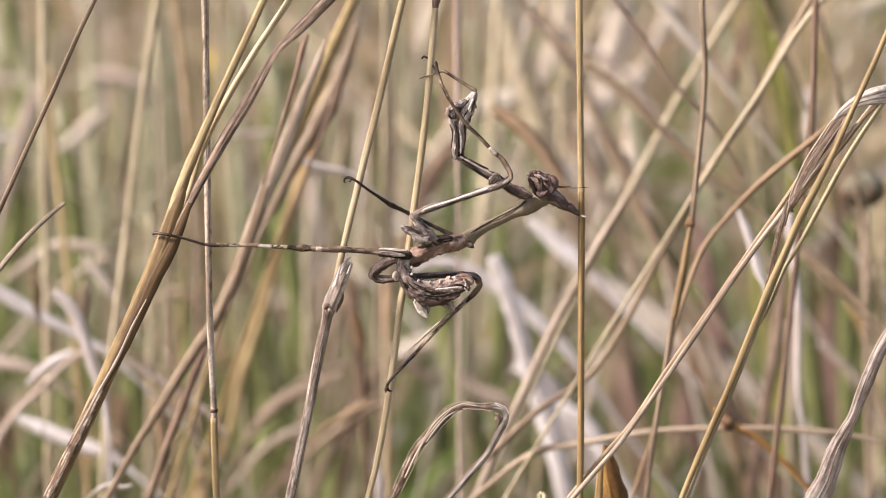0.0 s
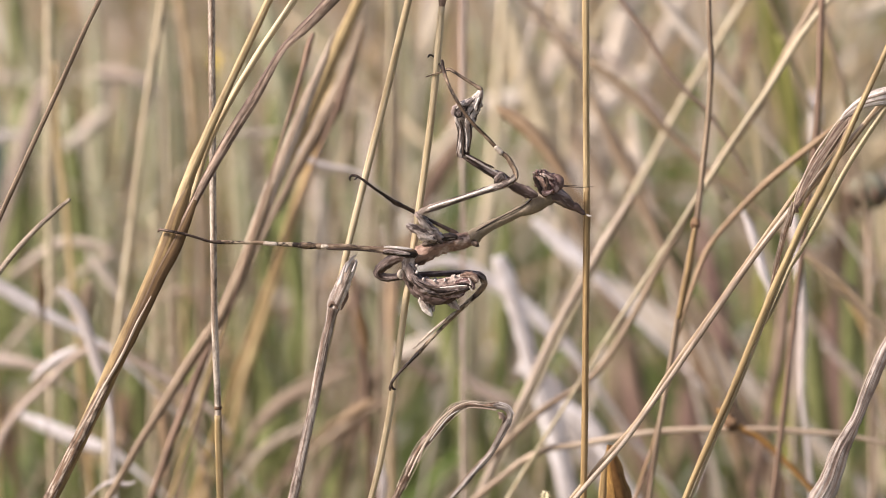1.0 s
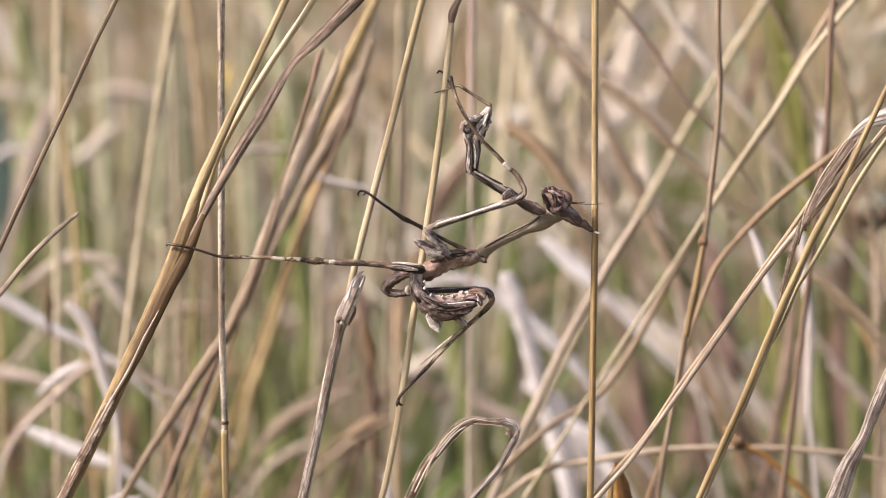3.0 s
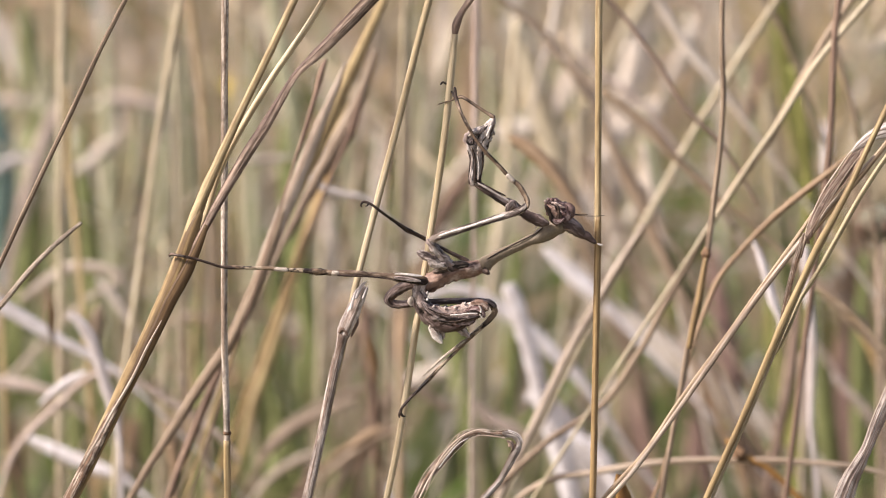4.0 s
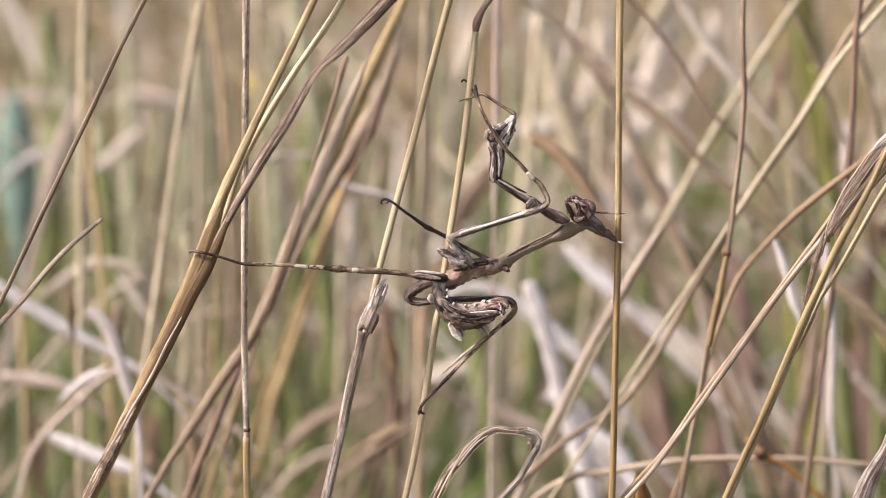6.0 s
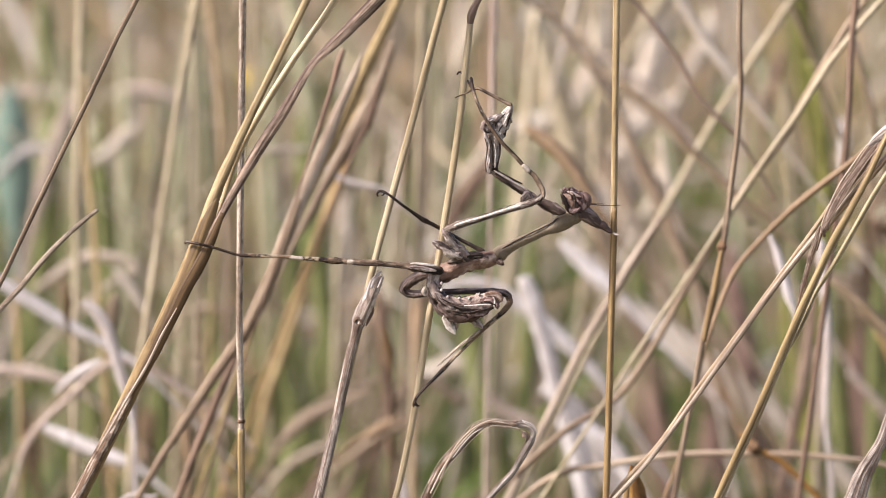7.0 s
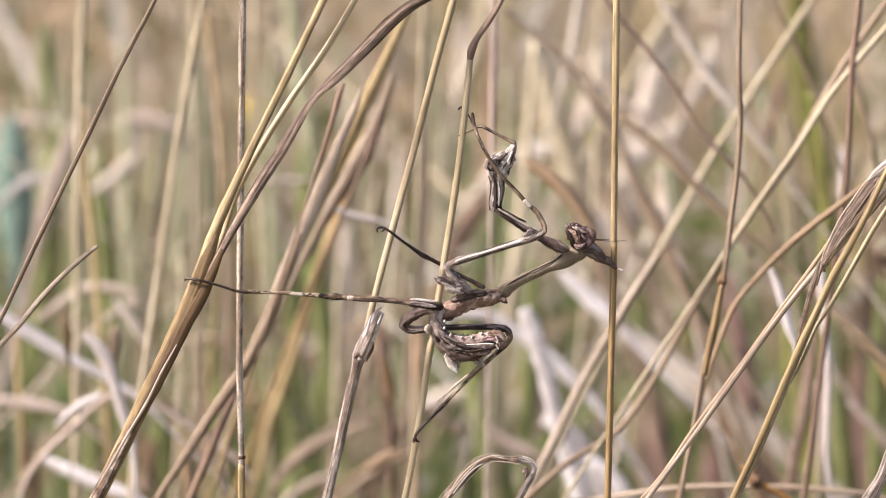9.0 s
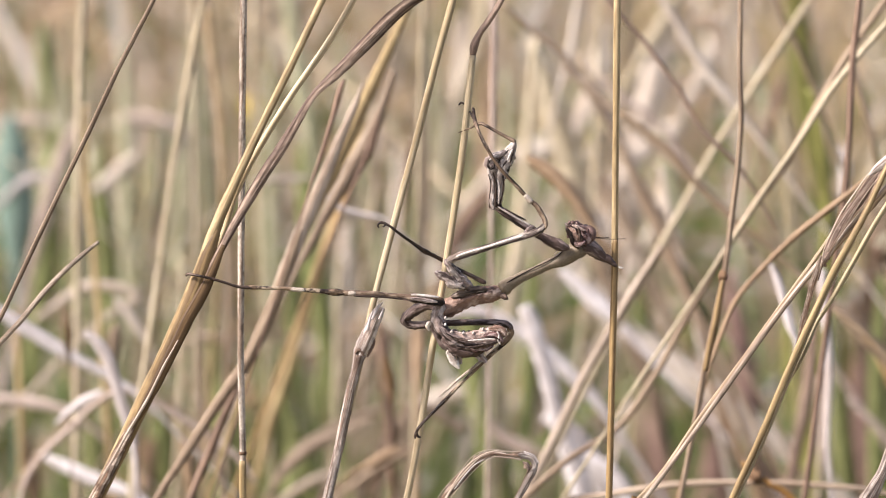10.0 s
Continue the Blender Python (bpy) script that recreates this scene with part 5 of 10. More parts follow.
shoot("grass_plant", [(78.6, 340.0, 252.4, 1.41, 0.25, 0), (76.3, 340.0, 268.2, 2.82, 0.51, 0), (72.6, 340.0, 285.3, 2.39, 0.43, 0), (71.0, 340.0, 298.1, 0.98, 0.18, 0)], RUST,
      "reddish withered leaf far behind", member_name='leaf', fold=0.25, seg=12, ribs=0.07, sub=5)
shoot("grass_plant", [(13.0, 300.0, 254.7, 2.98, 0.54, 0), (8.9, 300.0, 273.9, 4.05, 0.73, 0), (7.3, 300.0, 286.2, 2.96, 0.53, 0), (5.9, 300.0, 299.8, 1.21, 0.22, 0)], OLIVE,
      "green leaf low behind", group='green grass', member_name='leaf', fold=0.25, seg=12, ribs=0.07, sub=5)
shoot("grass_plant", [(-37.5, 420.0, 219.7, 2.31, 0.42, 0), (-43.6, 420.0, 240.0, 3.53, 0.63, 0), (-48.1, 420.0, 254.0, 2.60, 0.47, 0), (-51.0, 420.0, 266.4, 1.07, 0.19, 0)], OLIVE,
      "green leaf low behind", group='green grass', member_name='leaf', fold=0.25, seg=12, ribs=0.07, sub=5)
shoot("grass_plant", [(-29.4, 340.0, 279.6, 2.39, 0.43, 0), (-32.1, 340.0, 298.1, 3.23, 0.58, 0), (-34.2, 340.0, 315.1, 2.52, 0.45, 0), (-35.5, 340.0, 329.2, 0.98, 0.18, 0)], OLIVE,
      "green leaf standing behind", group='green grass', member_name='leaf', fold=0.25, seg=12, ribs=0.07, sub=5)
shoot("grass_plant", [(88.6, 300.0, 267.0, 2.30, 0.41, 0), (86.4, 300.0, 286.2, 3.10, 0.56, 0), (84.4, 300.0, 301.2, 2.29, 0.41, 0), (82.6, 300.0, 313.4, 0.94, 0.17, 0)], OLIVE,
      "green leaf standing behind", group='green grass', member_name='leaf', fold=0.25, seg=12, ribs=0.07, sub=5)
shoot("grass_plant", [(-54.6, 320.0, 246.4, 2.77, 0.50, 0), (-53.1, 320.0, 260.5, 3.46, 0.62, 0), (-55.7, 320.0, 275.9, 2.07, 0.37, 0), (-57.0, 320.0, 288.5, 0.83, 0.15, 0)], OLIVE,
      "green leaf low behind", group='green grass', member_name='leaf', fold=0.25, seg=12, ribs=0.07, sub=5)
shoot("grass_plant", [(100.3, 330.0, 238.7, 2.10, 0.38, 0), (98.6, 330.0, 258.6, 3.21, 0.58, 0), (96.3, 330.0, 275.6, 2.79, 0.50, 0), (95.4, 330.0, 292.5, 0.97, 0.18, 0)], OLIVE,
      "green leaf standing behind", group='green grass', member_name='leaf', fold=0.25, seg=12, ribs=0.07, sub=5)
shoot("grass_plant", [(13.5, 336.0, 257.5, 1.12, 0.20, 0), (9.3, 336.0, 266.0, 2.11, 0.38, 0), (2.2, 336.0, 267.5, 2.39, 0.43, 0), (-6.2, 336.0, 263.2, 2.11, 0.38, 0), (-13.2, 336.0, 254.6, 1.13, 0.20, 0)], CREAMY,
      "bleached leaf arching far behind", member_name='leaf', fold=0.25, seg=12, ribs=0.07, sub=5)
shoot("grass_plant", [(53.2, 364.0, 231.5, 1.45, 0.26, 0), (52.4, 364.0, 252.2, 2.17, 0.39, 0), (51.4, 364.0, 269.8, 2.46, 0.44, 0), (49.6, 364.0, 290.3, 2.16, 0.39, 0), (48.3, 364.0, 304.8, 0.86, 0.16, 0)], OLIVE,
      "green leaf standing behind", group='green grass', member_name='leaf', fold=0.25, seg=12, ribs=0.07, sub=5)
shoot("grass_plant", [(86.8, 336.0, 240.3, 1.41, 0.25, 0), (86.3, 336.0, 257.5, 2.11, 0.38, 0), (85.3, 336.0, 271.7, 2.10, 0.38, 0), (84.2, 336.0, 286.0, 0.84, 0.15, 0)], OLIVE,
      "green leaf standing behind", group='green grass', member_name='leaf', fold=0.25, seg=12, ribs=0.07, sub=5)
shoot("grass_plant", [(-45.6, 364.0, 231.5, 1.74, 0.31, 0), (-44.1, 364.0, 246.3, 2.46, 0.44, 0), (-42.5, 364.0, 261.0, 2.46, 0.44, 0), (-41.0, 364.0, 275.7, 0.87, 0.16, 0)], OLIVE,
      "green leaf standing behind", group='green grass', member_name='leaf', fold=0.25, seg=12, ribs=0.07, sub=5)
shoot("grass_plant", [(-110.6, 420.0, 266.4, 2.29, 0.41, 0), (-107.2, 420.0, 289.6, 3.35, 0.60, 0), (-105.4, 420.0, 308.0, 3.34, 0.60, 0), (-104.5, 420.0, 324.8, 1.52, 0.27, 0)], OLIVE,
      "green leaf standing behind", group='green grass', member_name='leaf', fold=0.25, seg=12, ribs=0.07, sub=5)
shoot("grass_plant", [(-88.5, 420.0, 260.2, 2.29, 0.41, 0), (-90.6, 420.0, 281.9, 3.35, 0.60, 0), (-91.9, 420.0, 300.3, 3.04, 0.55, 0), (-93.2, 420.0, 318.7, 1.21, 0.22, 0)], OLIVE,
      "green leaf standing behind", group='green grass', member_name='leaf', fold=0.25, seg=12, ribs=0.07, sub=5)
shoot("grass_plant", [(68.9, 322.0, 240.4, 1.39, 0.25, 0), (66.3, 322.0, 254.5, 2.36, 0.42, 0), (64.5, 322.0, 268.6, 2.07, 0.37, 0), (63.0, 322.0, 279.8, 0.69, 0.12, 0)], RUST,
      "reddish withered leaf far behind", member_name='leaf', fold=0.25, seg=12, ribs=0.07, sub=5)
shoot("grass_plant", [(105.0, 322.0, 240.4, 1.39, 0.25, 0), (103.4, 322.0, 254.5, 2.36, 0.42, 0), (101.8, 322.0, 268.6, 2.07, 0.37, 0), (101.0, 322.0, 282.6, 0.69, 0.12, 0)], RUST,
      "reddish withered leaf far behind", member_name='leaf', fold=0.25, seg=12, ribs=0.07, sub=5)
shoot("grass_plant", [(19.7, 300.0, 264.3, 1.35, 0.24, 0), (20.4, 300.0, 278.0, 2.43, 0.44, 0), (21.0, 300.0, 290.3, 2.42, 0.44, 0), (21.6, 300.0, 306.6, 0.81, 0.15, 0)], OLIVE,
      "green leaf standing behind", group='green grass', member_name='leaf', fold=0.25, seg=12, ribs=0.07, sub=5)
shoot("grass_plant", [(55.0, 322.0, 240.4, 1.67, 0.30, 0), (54.2, 322.0, 251.7, 2.36, 0.42, 0), (52.7, 322.0, 262.9, 2.08, 0.37, 0), (52.0, 322.0, 271.4, 0.69, 0.12, 0)], BROWN,
      "brown withered leaf low behind", member_name='leaf', fold=0.25, seg=12, ribs=0.07, sub=5)
shoot("grass_plant", [(-111.6, 465.0, 252.6, 1.12, 0.20, 0), (-112.1, 465.0, 278.4, 2.07, 0.37, 0), (-112.5, 465.0, 302.4, 2.06, 0.37, 0), (-113.1, 465.0, 326.3, 1.58, 0.28, 0), (-113.6, 465.0, 345.4, 0.63, 0.11, 0)], SAGE,
      "grey green leaf standing far behind", group='green grass', member_name='leaf', fold=0.25, seg=12, ribs=0.07, sub=5)
shoot("grass_plant", [(-97.9, 465.0, 252.6, 1.12, 0.20, 0), (-100.9, 465.0, 278.4, 2.47, 0.44, 0), (-103.9, 465.0, 302.4, 2.46, 0.44, 0), (-107.1, 465.0, 326.3, 1.98, 0.36, 0), (-110.1, 465.0, 345.4, 0.63, 0.11, 0)], SAGE,
      "grey green leaf standing far behind", group='green grass', member_name='leaf', fold=0.25, seg=12, ribs=0.07, sub=5)
shoot("grass_plant", [(-86.7, 444.0, 256.1, 1.10, 0.20, 0), (-87.1, 444.0, 281.5, 2.34, 0.42, 0), (-87.3, 444.0, 305.0, 2.33, 0.42, 0), (-87.6, 444.0, 328.5, 1.86, 0.33, 0), (-87.9, 444.0, 347.1, 0.62, 0.11, 0)], SAGE,
      "grey green leaf standing far behind", group='green grass', member_name='leaf', fold=0.25, seg=12, ribs=0.07, sub=5)
shoot("grass_plant", [(-77.0, 470.0, 251.7, 1.12, 0.20, 0), (-75.3, 470.0, 277.6, 2.24, 0.40, 0), (-73.7, 470.0, 301.8, 2.23, 0.40, 0), (-72.2, 470.0, 325.8, 1.75, 0.31, 0), (-70.6, 470.0, 344.9, 0.63, 0.11, 0)], SAGE,
      "grey green leaf standing far behind", group='green grass', member_name='leaf', fold=0.25, seg=12, ribs=0.07, sub=5)
shoot("grass_plant", [(-62.0, 455.0, 254.3, 1.11, 0.20, 0), (-63.9, 455.0, 279.8, 2.37, 0.43, 0), (-65.5, 455.0, 303.7, 2.36, 0.42, 0), (-67.4, 455.0, 327.4, 1.88, 0.34, 0), (-69.1, 455.0, 346.2, 0.63, 0.11, 0)], SAGE,
      "grey green leaf standing far behind", group='green grass', member_name='leaf', fold=0.25, seg=12, ribs=0.07, sub=5)
shoot("grass_plant", [(-47.4, 440.0, 256.8, 1.09, 0.20, 0), (-47.4, 440.0, 282.0, 2.02, 0.36, 0), (-47.4, 440.0, 305.5, 2.01, 0.36, 0), (-47.6, 440.0, 328.9, 1.54, 0.28, 0), (-47.6, 440.0, 347.4, 0.62, 0.11, 0)], SAGE,
      "grey green leaf standing far behind", group='green grass', member_name='leaf', fold=0.25, seg=12, ribs=0.07, sub=5)
shoot("grass_plant", [(-12.8, 430.0, 258.5, 1.08, 0.19, 0), (-16.6, 430.0, 283.5, 1.85, 0.33, 0), (-20.6, 430.0, 306.8, 1.84, 0.33, 0), (-24.3, 430.0, 329.9, 1.38, 0.25, 0), (-28.2, 430.0, 348.3, 0.61, 0.11, 0)], SAGE,
      "grey green leaf standing far behind", group='green grass', member_name='leaf', fold=0.25, seg=12, ribs=0.07, sub=5)
shoot("grass_plant", [(2.5, 460.0, 253.4, 1.11, 0.20, 0), (1.0, 460.0, 279.1, 2.06, 0.37, 0), (-0.8, 460.0, 303.1, 2.05, 0.37, 0), (-2.4, 460.0, 326.8, 1.57, 0.28, 0), (-4.1, 460.0, 345.8, 0.63, 0.11, 0)], SAGE,
      "grey green leaf standing far behind", group='green grass', member_name='leaf', fold=0.25, seg=12, ribs=0.07, sub=5)
shoot("grass_plant", [(-32.7, 380.0, 313.0, 1.17, 0.21, 0), (-35.5, 380.0, 332.0, 2.18, 0.39, 0), (-38.3, 380.0, 349.5, 2.47, 0.44, 0), (-40.4, 380.0, 366.9, 1.45, 0.26, 0)], SAGE,
      "grey green leaf standing far behind", group='green grass', member_name='leaf', fold=0.25, seg=12, ribs=0.07, sub=5)
shoot("grass_plant", [(100.9, 280.0, 249.2, 1.33, 0.24, 0), (101.0, 280.0, 268.1, 1.98, 0.36, 0), (101.2, 280.0, 286.8, 1.98, 0.36, 0), (102.0, 280.0, 305.5, 0.92, 0.17, 0)], OLIVE,
      "green leaf standing behind", group='green grass', member_name='leaf', fold=0.25, seg=12, ribs=0.07, sub=5)
shoot("grass_plant", [(92.4, 294.0, 246.3, 1.35, 0.24, 0), (88.1, 294.0, 262.7, 1.75, 0.31, 0), (86.8, 294.0, 281.8, 1.74, 0.31, 0), (87.6, 294.0, 298.0, 0.67, 0.12, 0)], OLIVE,
      "green leaf standing behind", group='green grass', member_name='leaf', fold=0.25, seg=12, ribs=0.07, sub=5)
shoot("grass_plant", [(16.3, 430.0, 311.4, 0.77, 0.14, 0), (20.8, 430.0, 316.8, 1.69, 0.30, 0), (27.0, 430.0, 319.1, 1.99, 0.36, 0), (34.6, 430.0, 317.9, 1.84, 0.33, 0), (42.3, 430.0, 313.7, 0.61, 0.11, 0)], CREAMY,
      "pale leaf bent level far behind", member_name='leaf', fold=0.25, seg=12, ribs=0.07, sub=5)

# patches of leaf between the stems
shoot("grass_plant", [(-81.3, 280.0, 250.4, 0.93, 0.17, 0), (-81.2, 280.0, 262.6, 2.65, 0.48, 0), (-81.9, 280.0, 268.0, 1.85, 0.33, 0), (-82.5, 280.0, 274.7, 0.53, 0.10, 0)], OLIVE,
      "short green leaf low among dry stems", group='green grass', member_name='leaf', fold=0.25, seg=12, ribs=0.07, sub=6)
shoot("grass_plant", [(-65.7, 294.0, 250.0, 0.94, 0.17, 0), (-66.6, 294.0, 262.3, 2.82, 0.51, 0), (-67.3, 294.0, 268.5, 1.34, 0.24, 0), (-67.7, 294.0, 273.3, 0.40, 0.10, 0)], OLIVE,
      "short green leaf low among dry stems", group='green grass', member_name='leaf', fold=0.25, seg=12, ribs=0.07, sub=6)
shoot("grass_plant", [(-48.3, 266.0, 247.6, 0.91, 0.16, 0), (-49.3, 266.0, 258.9, 2.61, 0.47, 0), (-50.8, 266.0, 265.6, 1.04, 0.19, 0), (-51.4, 266.0, 270.2, 0.39, 0.10, 0)], OLIVE,
      "short green leaf low among dry stems", group='green grass', member_name='leaf', fold=0.25, seg=12, ribs=0.07, sub=6)
shoot("grass_plant", [(-33.4, 308.0, 236.9, 1.64, 0.30, 0), (-34.3, 308.0, 250.2, 4.10, 0.74, 0), (-35.7, 308.0, 258.5, 2.46, 0.44, 0), (-37.0, 308.0, 266.2, 0.68, 0.12, 0)], OLIVE,
      "short green leaf low among dry stems", group='green grass', member_name='leaf', fold=0.25, seg=12, ribs=0.07, sub=6)
shoot("grass_plant", [(-35.9, 322.0, 277.6, 0.83, 0.15, 0), (-36.6, 322.0, 286.0, 2.07, 0.37, 0), (-37.3, 322.0, 290.2, 1.52, 0.27, 0), (-38.0, 322.0, 295.8, 0.41, 0.10, 0)], OLIVE,
      "short green leaf low among dry stems", group='green grass', member_name='leaf', fold=0.25, seg=12, ribs=0.07, sub=6)
shoot("grass_plant", [(-19.3, 287.0, 237.2, 1.34, 0.24, 0), (-19.7, 287.0, 246.7, 2.67, 0.48, 0), (-20.4, 287.0, 254.9, 2.00, 0.36, 0), (-21.1, 287.0, 261.7, 0.53, 0.10, 0)], OLIVE,
      "short green leaf low among dry stems", group='green grass', member_name='leaf', fold=0.25, seg=12, ribs=0.07, sub=6)
shoot("grass_plant", [(88.1, 280.0, 241.3, 1.73, 0.31, 0), (87.3, 280.0, 257.6, 3.44, 0.62, 0), (85.2, 280.0, 271.0, 3.57, 0.64, 0), (81.7, 280.0, 283.1, 2.64, 0.47, 0), (79.8, 280.0, 293.9, 0.79, 0.14, 0)], GREEN,
      "yellowish green leaf among dry stems", group='green grass', member_name='leaf', fold=0.25, seg=12, ribs=0.07, sub=6)
shoot("grass_plant", [(62.1, 364.0, 269.1, 1.01, 0.18, 0), (62.5, 364.0, 274.9, 2.17, 0.39, 0), (61.9, 364.0, 279.3, 1.59, 0.29, 0), (60.8, 364.0, 285.2, 0.43, 0.10, 0)], GREEN,
      "yellowish green leaf among dry stems", group='green grass', member_name='leaf', fold=0.25, seg=12, ribs=0.07, sub=6)
shoot("grass_plant", [(108.0, 301.0, 271.0, 0.81, 0.15, 0), (108.4, 301.0, 281.9, 1.48, 0.27, 0), (108.8, 301.0, 290.1, 1.21, 0.22, 0), (109.3, 301.0, 296.9, 0.40, 0.10, 0)], GREEN,
      "yellowish green leaf among dry stems", group='green grass', member_name='leaf', fold=0.25, seg=12, ribs=0.07, sub=6)
shoot("grass_plant", [(-86.8, 280.0, 280.1, 0.40, 0.10, 0), (-87.3, 280.0, 288.8, 1.32, 0.24, 0), (-87.8, 280.0, 294.8, 1.05, 0.19, 0), (-88.2, 280.0, 298.8, 0.33, 0.10, 0)], BROWN,
      "dark brown scrap of leaf", member_name='leaf', fold=0.25, seg=12, ribs=0.07, sub=6)
shoot("grass_plant", [(-20.8, 252.0, 262.7, 0.51, 0.10, 0), (-15.7, 252.0, 266.5, 0.90, 0.16, 0), (-10.5, 252.0, 269.5, 0.83, 0.15, 0), (-6.4, 252.0, 271.0, 0.32, 0.10, 0)], BROWN,
      "brown leaf bent level", member_name='leaf', fold=0.25, seg=12, ribs=0.07, sub=6)
shoot("grass_plant", [(-13.7, 322.0, 264.6, 0.55, 0.10, 0), (-14.3, 322.0, 272.4, 1.52, 0.27, 0), (-15.0, 322.0, 277.3, 1.11, 0.20, 0), (-15.7, 322.0, 281.5, 0.35, 0.10, 0)], BROWN,
      "dark brown scrap of leaf", member_name='leaf', fold=0.25, seg=12, ribs=0.07, sub=6)
shoot("grass_plant", [(-30.0, 210.0, 259.5, 0.37, 0.10, 0), (-27.9, 210.0, 263.2, 0.98, 0.18, 0), (-26.0, 210.0, 266.9, 0.85, 0.15, 0), (-23.9, 210.0, 270.9, 0.30, 0.10, 0)], RUST,
      "reddish curled dry leaf", member_name='leaf', fold=0.25, seg=12, ribs=0.07, sub=6)
shoot("grass_plant", [(-36.9, 210.0, 268.3, 0.49, 0.10, 0), (-33.1, 210.0, 275.7, 0.91, 0.16, 0), (-26.9, 210.0, 280.6, 1.03, 0.19, 0), (-19.6, 210.0, 284.5, 0.97, 0.17, 0), (-12.2, 210.0, 287.5, 0.36, 0.10, 0)], DUN,
      "dry tan leaf arching over", member_name='leaf', fold=0.25, seg=12, ribs=0.07, sub=6)
shoot("grass_plant", [(-7.4, 100.0, 277.7, 0.53, 0.10, 0), (-7.0, 100.0, 284.1, 0.84, 0.15, 0), (-7.7, 100.0, 288.4, 0.32, 0.10, 0)], PALE,
      "pale wisp of leaf", member_name='leaf', fold=0.25, seg=12, ribs=0.07, sub=6)
shoot("grass_plant", [(-57.8, 70.0, 289.6, 0.15, 0.10, 0), (-56.4, 70.0, 290.5, 0.30, 0.10, 0), (-54.6, 70.0, 290.9, 0.40, 0.10, 0), (-52.4, 70.0, 290.4, 0.40, 0.10, 0), (-50.8, 70.0, 290.9, 0.15, 0.10, 0)], PALE,
      "small bleached curl of leaf", member_name='leaf', fold=0.25, seg=12, ribs=0.07, sub=6)
# added leaf shape, its brown stands in for shade between the stems
shoot("grass_plant", [(87.8, 294.0, 232.8, 1.08, 0.19, 0), (84.7, 294.0, 241.1, 2.29, 0.41, 0), (80.6, 294.0, 248.0, 1.88, 0.34, 0), (76.6, 294.0, 257.0, 1.75, 0.31, 0), (73.6, 294.0, 263.2, 0.54, 0.10, 0)], BROWN,
      "dark brown leaf shape for shaded gaps", member_name='leaf', fold=0.25, seg=12, ribs=0.07, sub=6)
shoot("grass_plant", [(54.5, 308.0, 242.7, 1.09, 0.20, 0), (52.4, 308.0, 256.6, 2.18, 0.39, 0), (50.4, 308.0, 266.4, 1.64, 0.29, 0), (49.0, 308.0, 274.7, 0.54, 0.10, 0)], RUST,
      "reddish brown withered leaf", member_name='leaf', fold=0.25, seg=12, ribs=0.07, sub=6)
shoot("grass_plant", [(92.9, 168.0, 291.6, 0.35, 0.10, 0), (90.9, 168.0, 299.8, 0.75, 0.13, 0), (87.9, 168.0, 305.7, 0.80, 0.14, 0), (84.6, 168.0, 310.6, 0.57, 0.10, 0), (81.6, 168.0, 313.9, 0.23, 0.10, 0)], HONEY,
      "ochre leaf leaning behind", member_name='leaf', fold=0.25, seg=12, ribs=0.07, sub=6)
shoot("grass_plant", [(75.7, 308.0, 327.7, 0.41, 0.10, 0), (77.5, 308.0, 337.9, 1.21, 0.22, 0), (79.3, 308.0, 344.0, 1.21, 0.22, 0), (80.5, 308.0, 349.4, 0.40, 0.10, 0)], BROWN,
      "brown scrap of leaf far behind", member_name='leaf', fold=0.25, seg=12, ribs=0.07, sub=6)
shoot("grass_plant", [(55.4, 300.0, 311.4, 0.54, 0.10, 0), (53.9, 300.0, 323.6, 1.61, 0.29, 0), (52.1, 300.0, 331.7, 1.61, 0.29, 0), (50.2, 300.0, 339.8, 0.40, 0.10, 0)], SAGE,
      "grey green leaf far behind", member_name='leaf', fold=0.25, seg=12, ribs=0.07, sub=6)
shoot("grass_plant", [(-39.6, 238.0, 256.1, 0.38, 0.10, 0), (-34.4, 238.0, 261.9, 0.88, 0.16, 0), (-28.1, 238.0, 265.6, 0.88, 0.16, 0), (-23.0, 238.0, 267.5, 0.31, 0.10, 0)], BLEACH,
      "bleached leaf lying low", member_name='leaf', fold=0.25, seg=12, ribs=0.07, sub=6)
shoot("grass_plant", [(-56.2, 238.0, 248.0, 0.63, 0.11, 0), (-56.4, 238.0, 258.9, 1.01, 0.18, 0), (-55.7, 238.0, 269.2, 0.76, 0.14, 0), (-54.3, 238.0, 275.6, 0.25, 0.10, 0)], BROWN,
      "brown leaf standing behind", member_name='leaf', fold=0.25, seg=12, ribs=0.07, sub=6)
# straws and leaves crossing behind the insect
shoot("grass_plant", [(-51.3, 62, 296.2, 0.7, 0.13, 0), (-45.1, 62, 306.1, 0.84, 0.15, 0), (-39.5, 62, 314.9, 0.99, 0.18, 0), (-35, 62, 321.4, 1.09, 0.2, 0), (-31.8, 62, 327.9, 1.19, 0.21, 0), (-29, 62, 334.4, 1.09, 0.2, 0), (-26.8, 62, 340.4, 0.79, 0.14, 0), (-25, 62, 345.4, 0.3, 0.1, 0)], BARK,
      "grey brown leaf folded lengthwise, leaning", member_name="leaf", fold=0.3, seg=14, ribs=0.07)
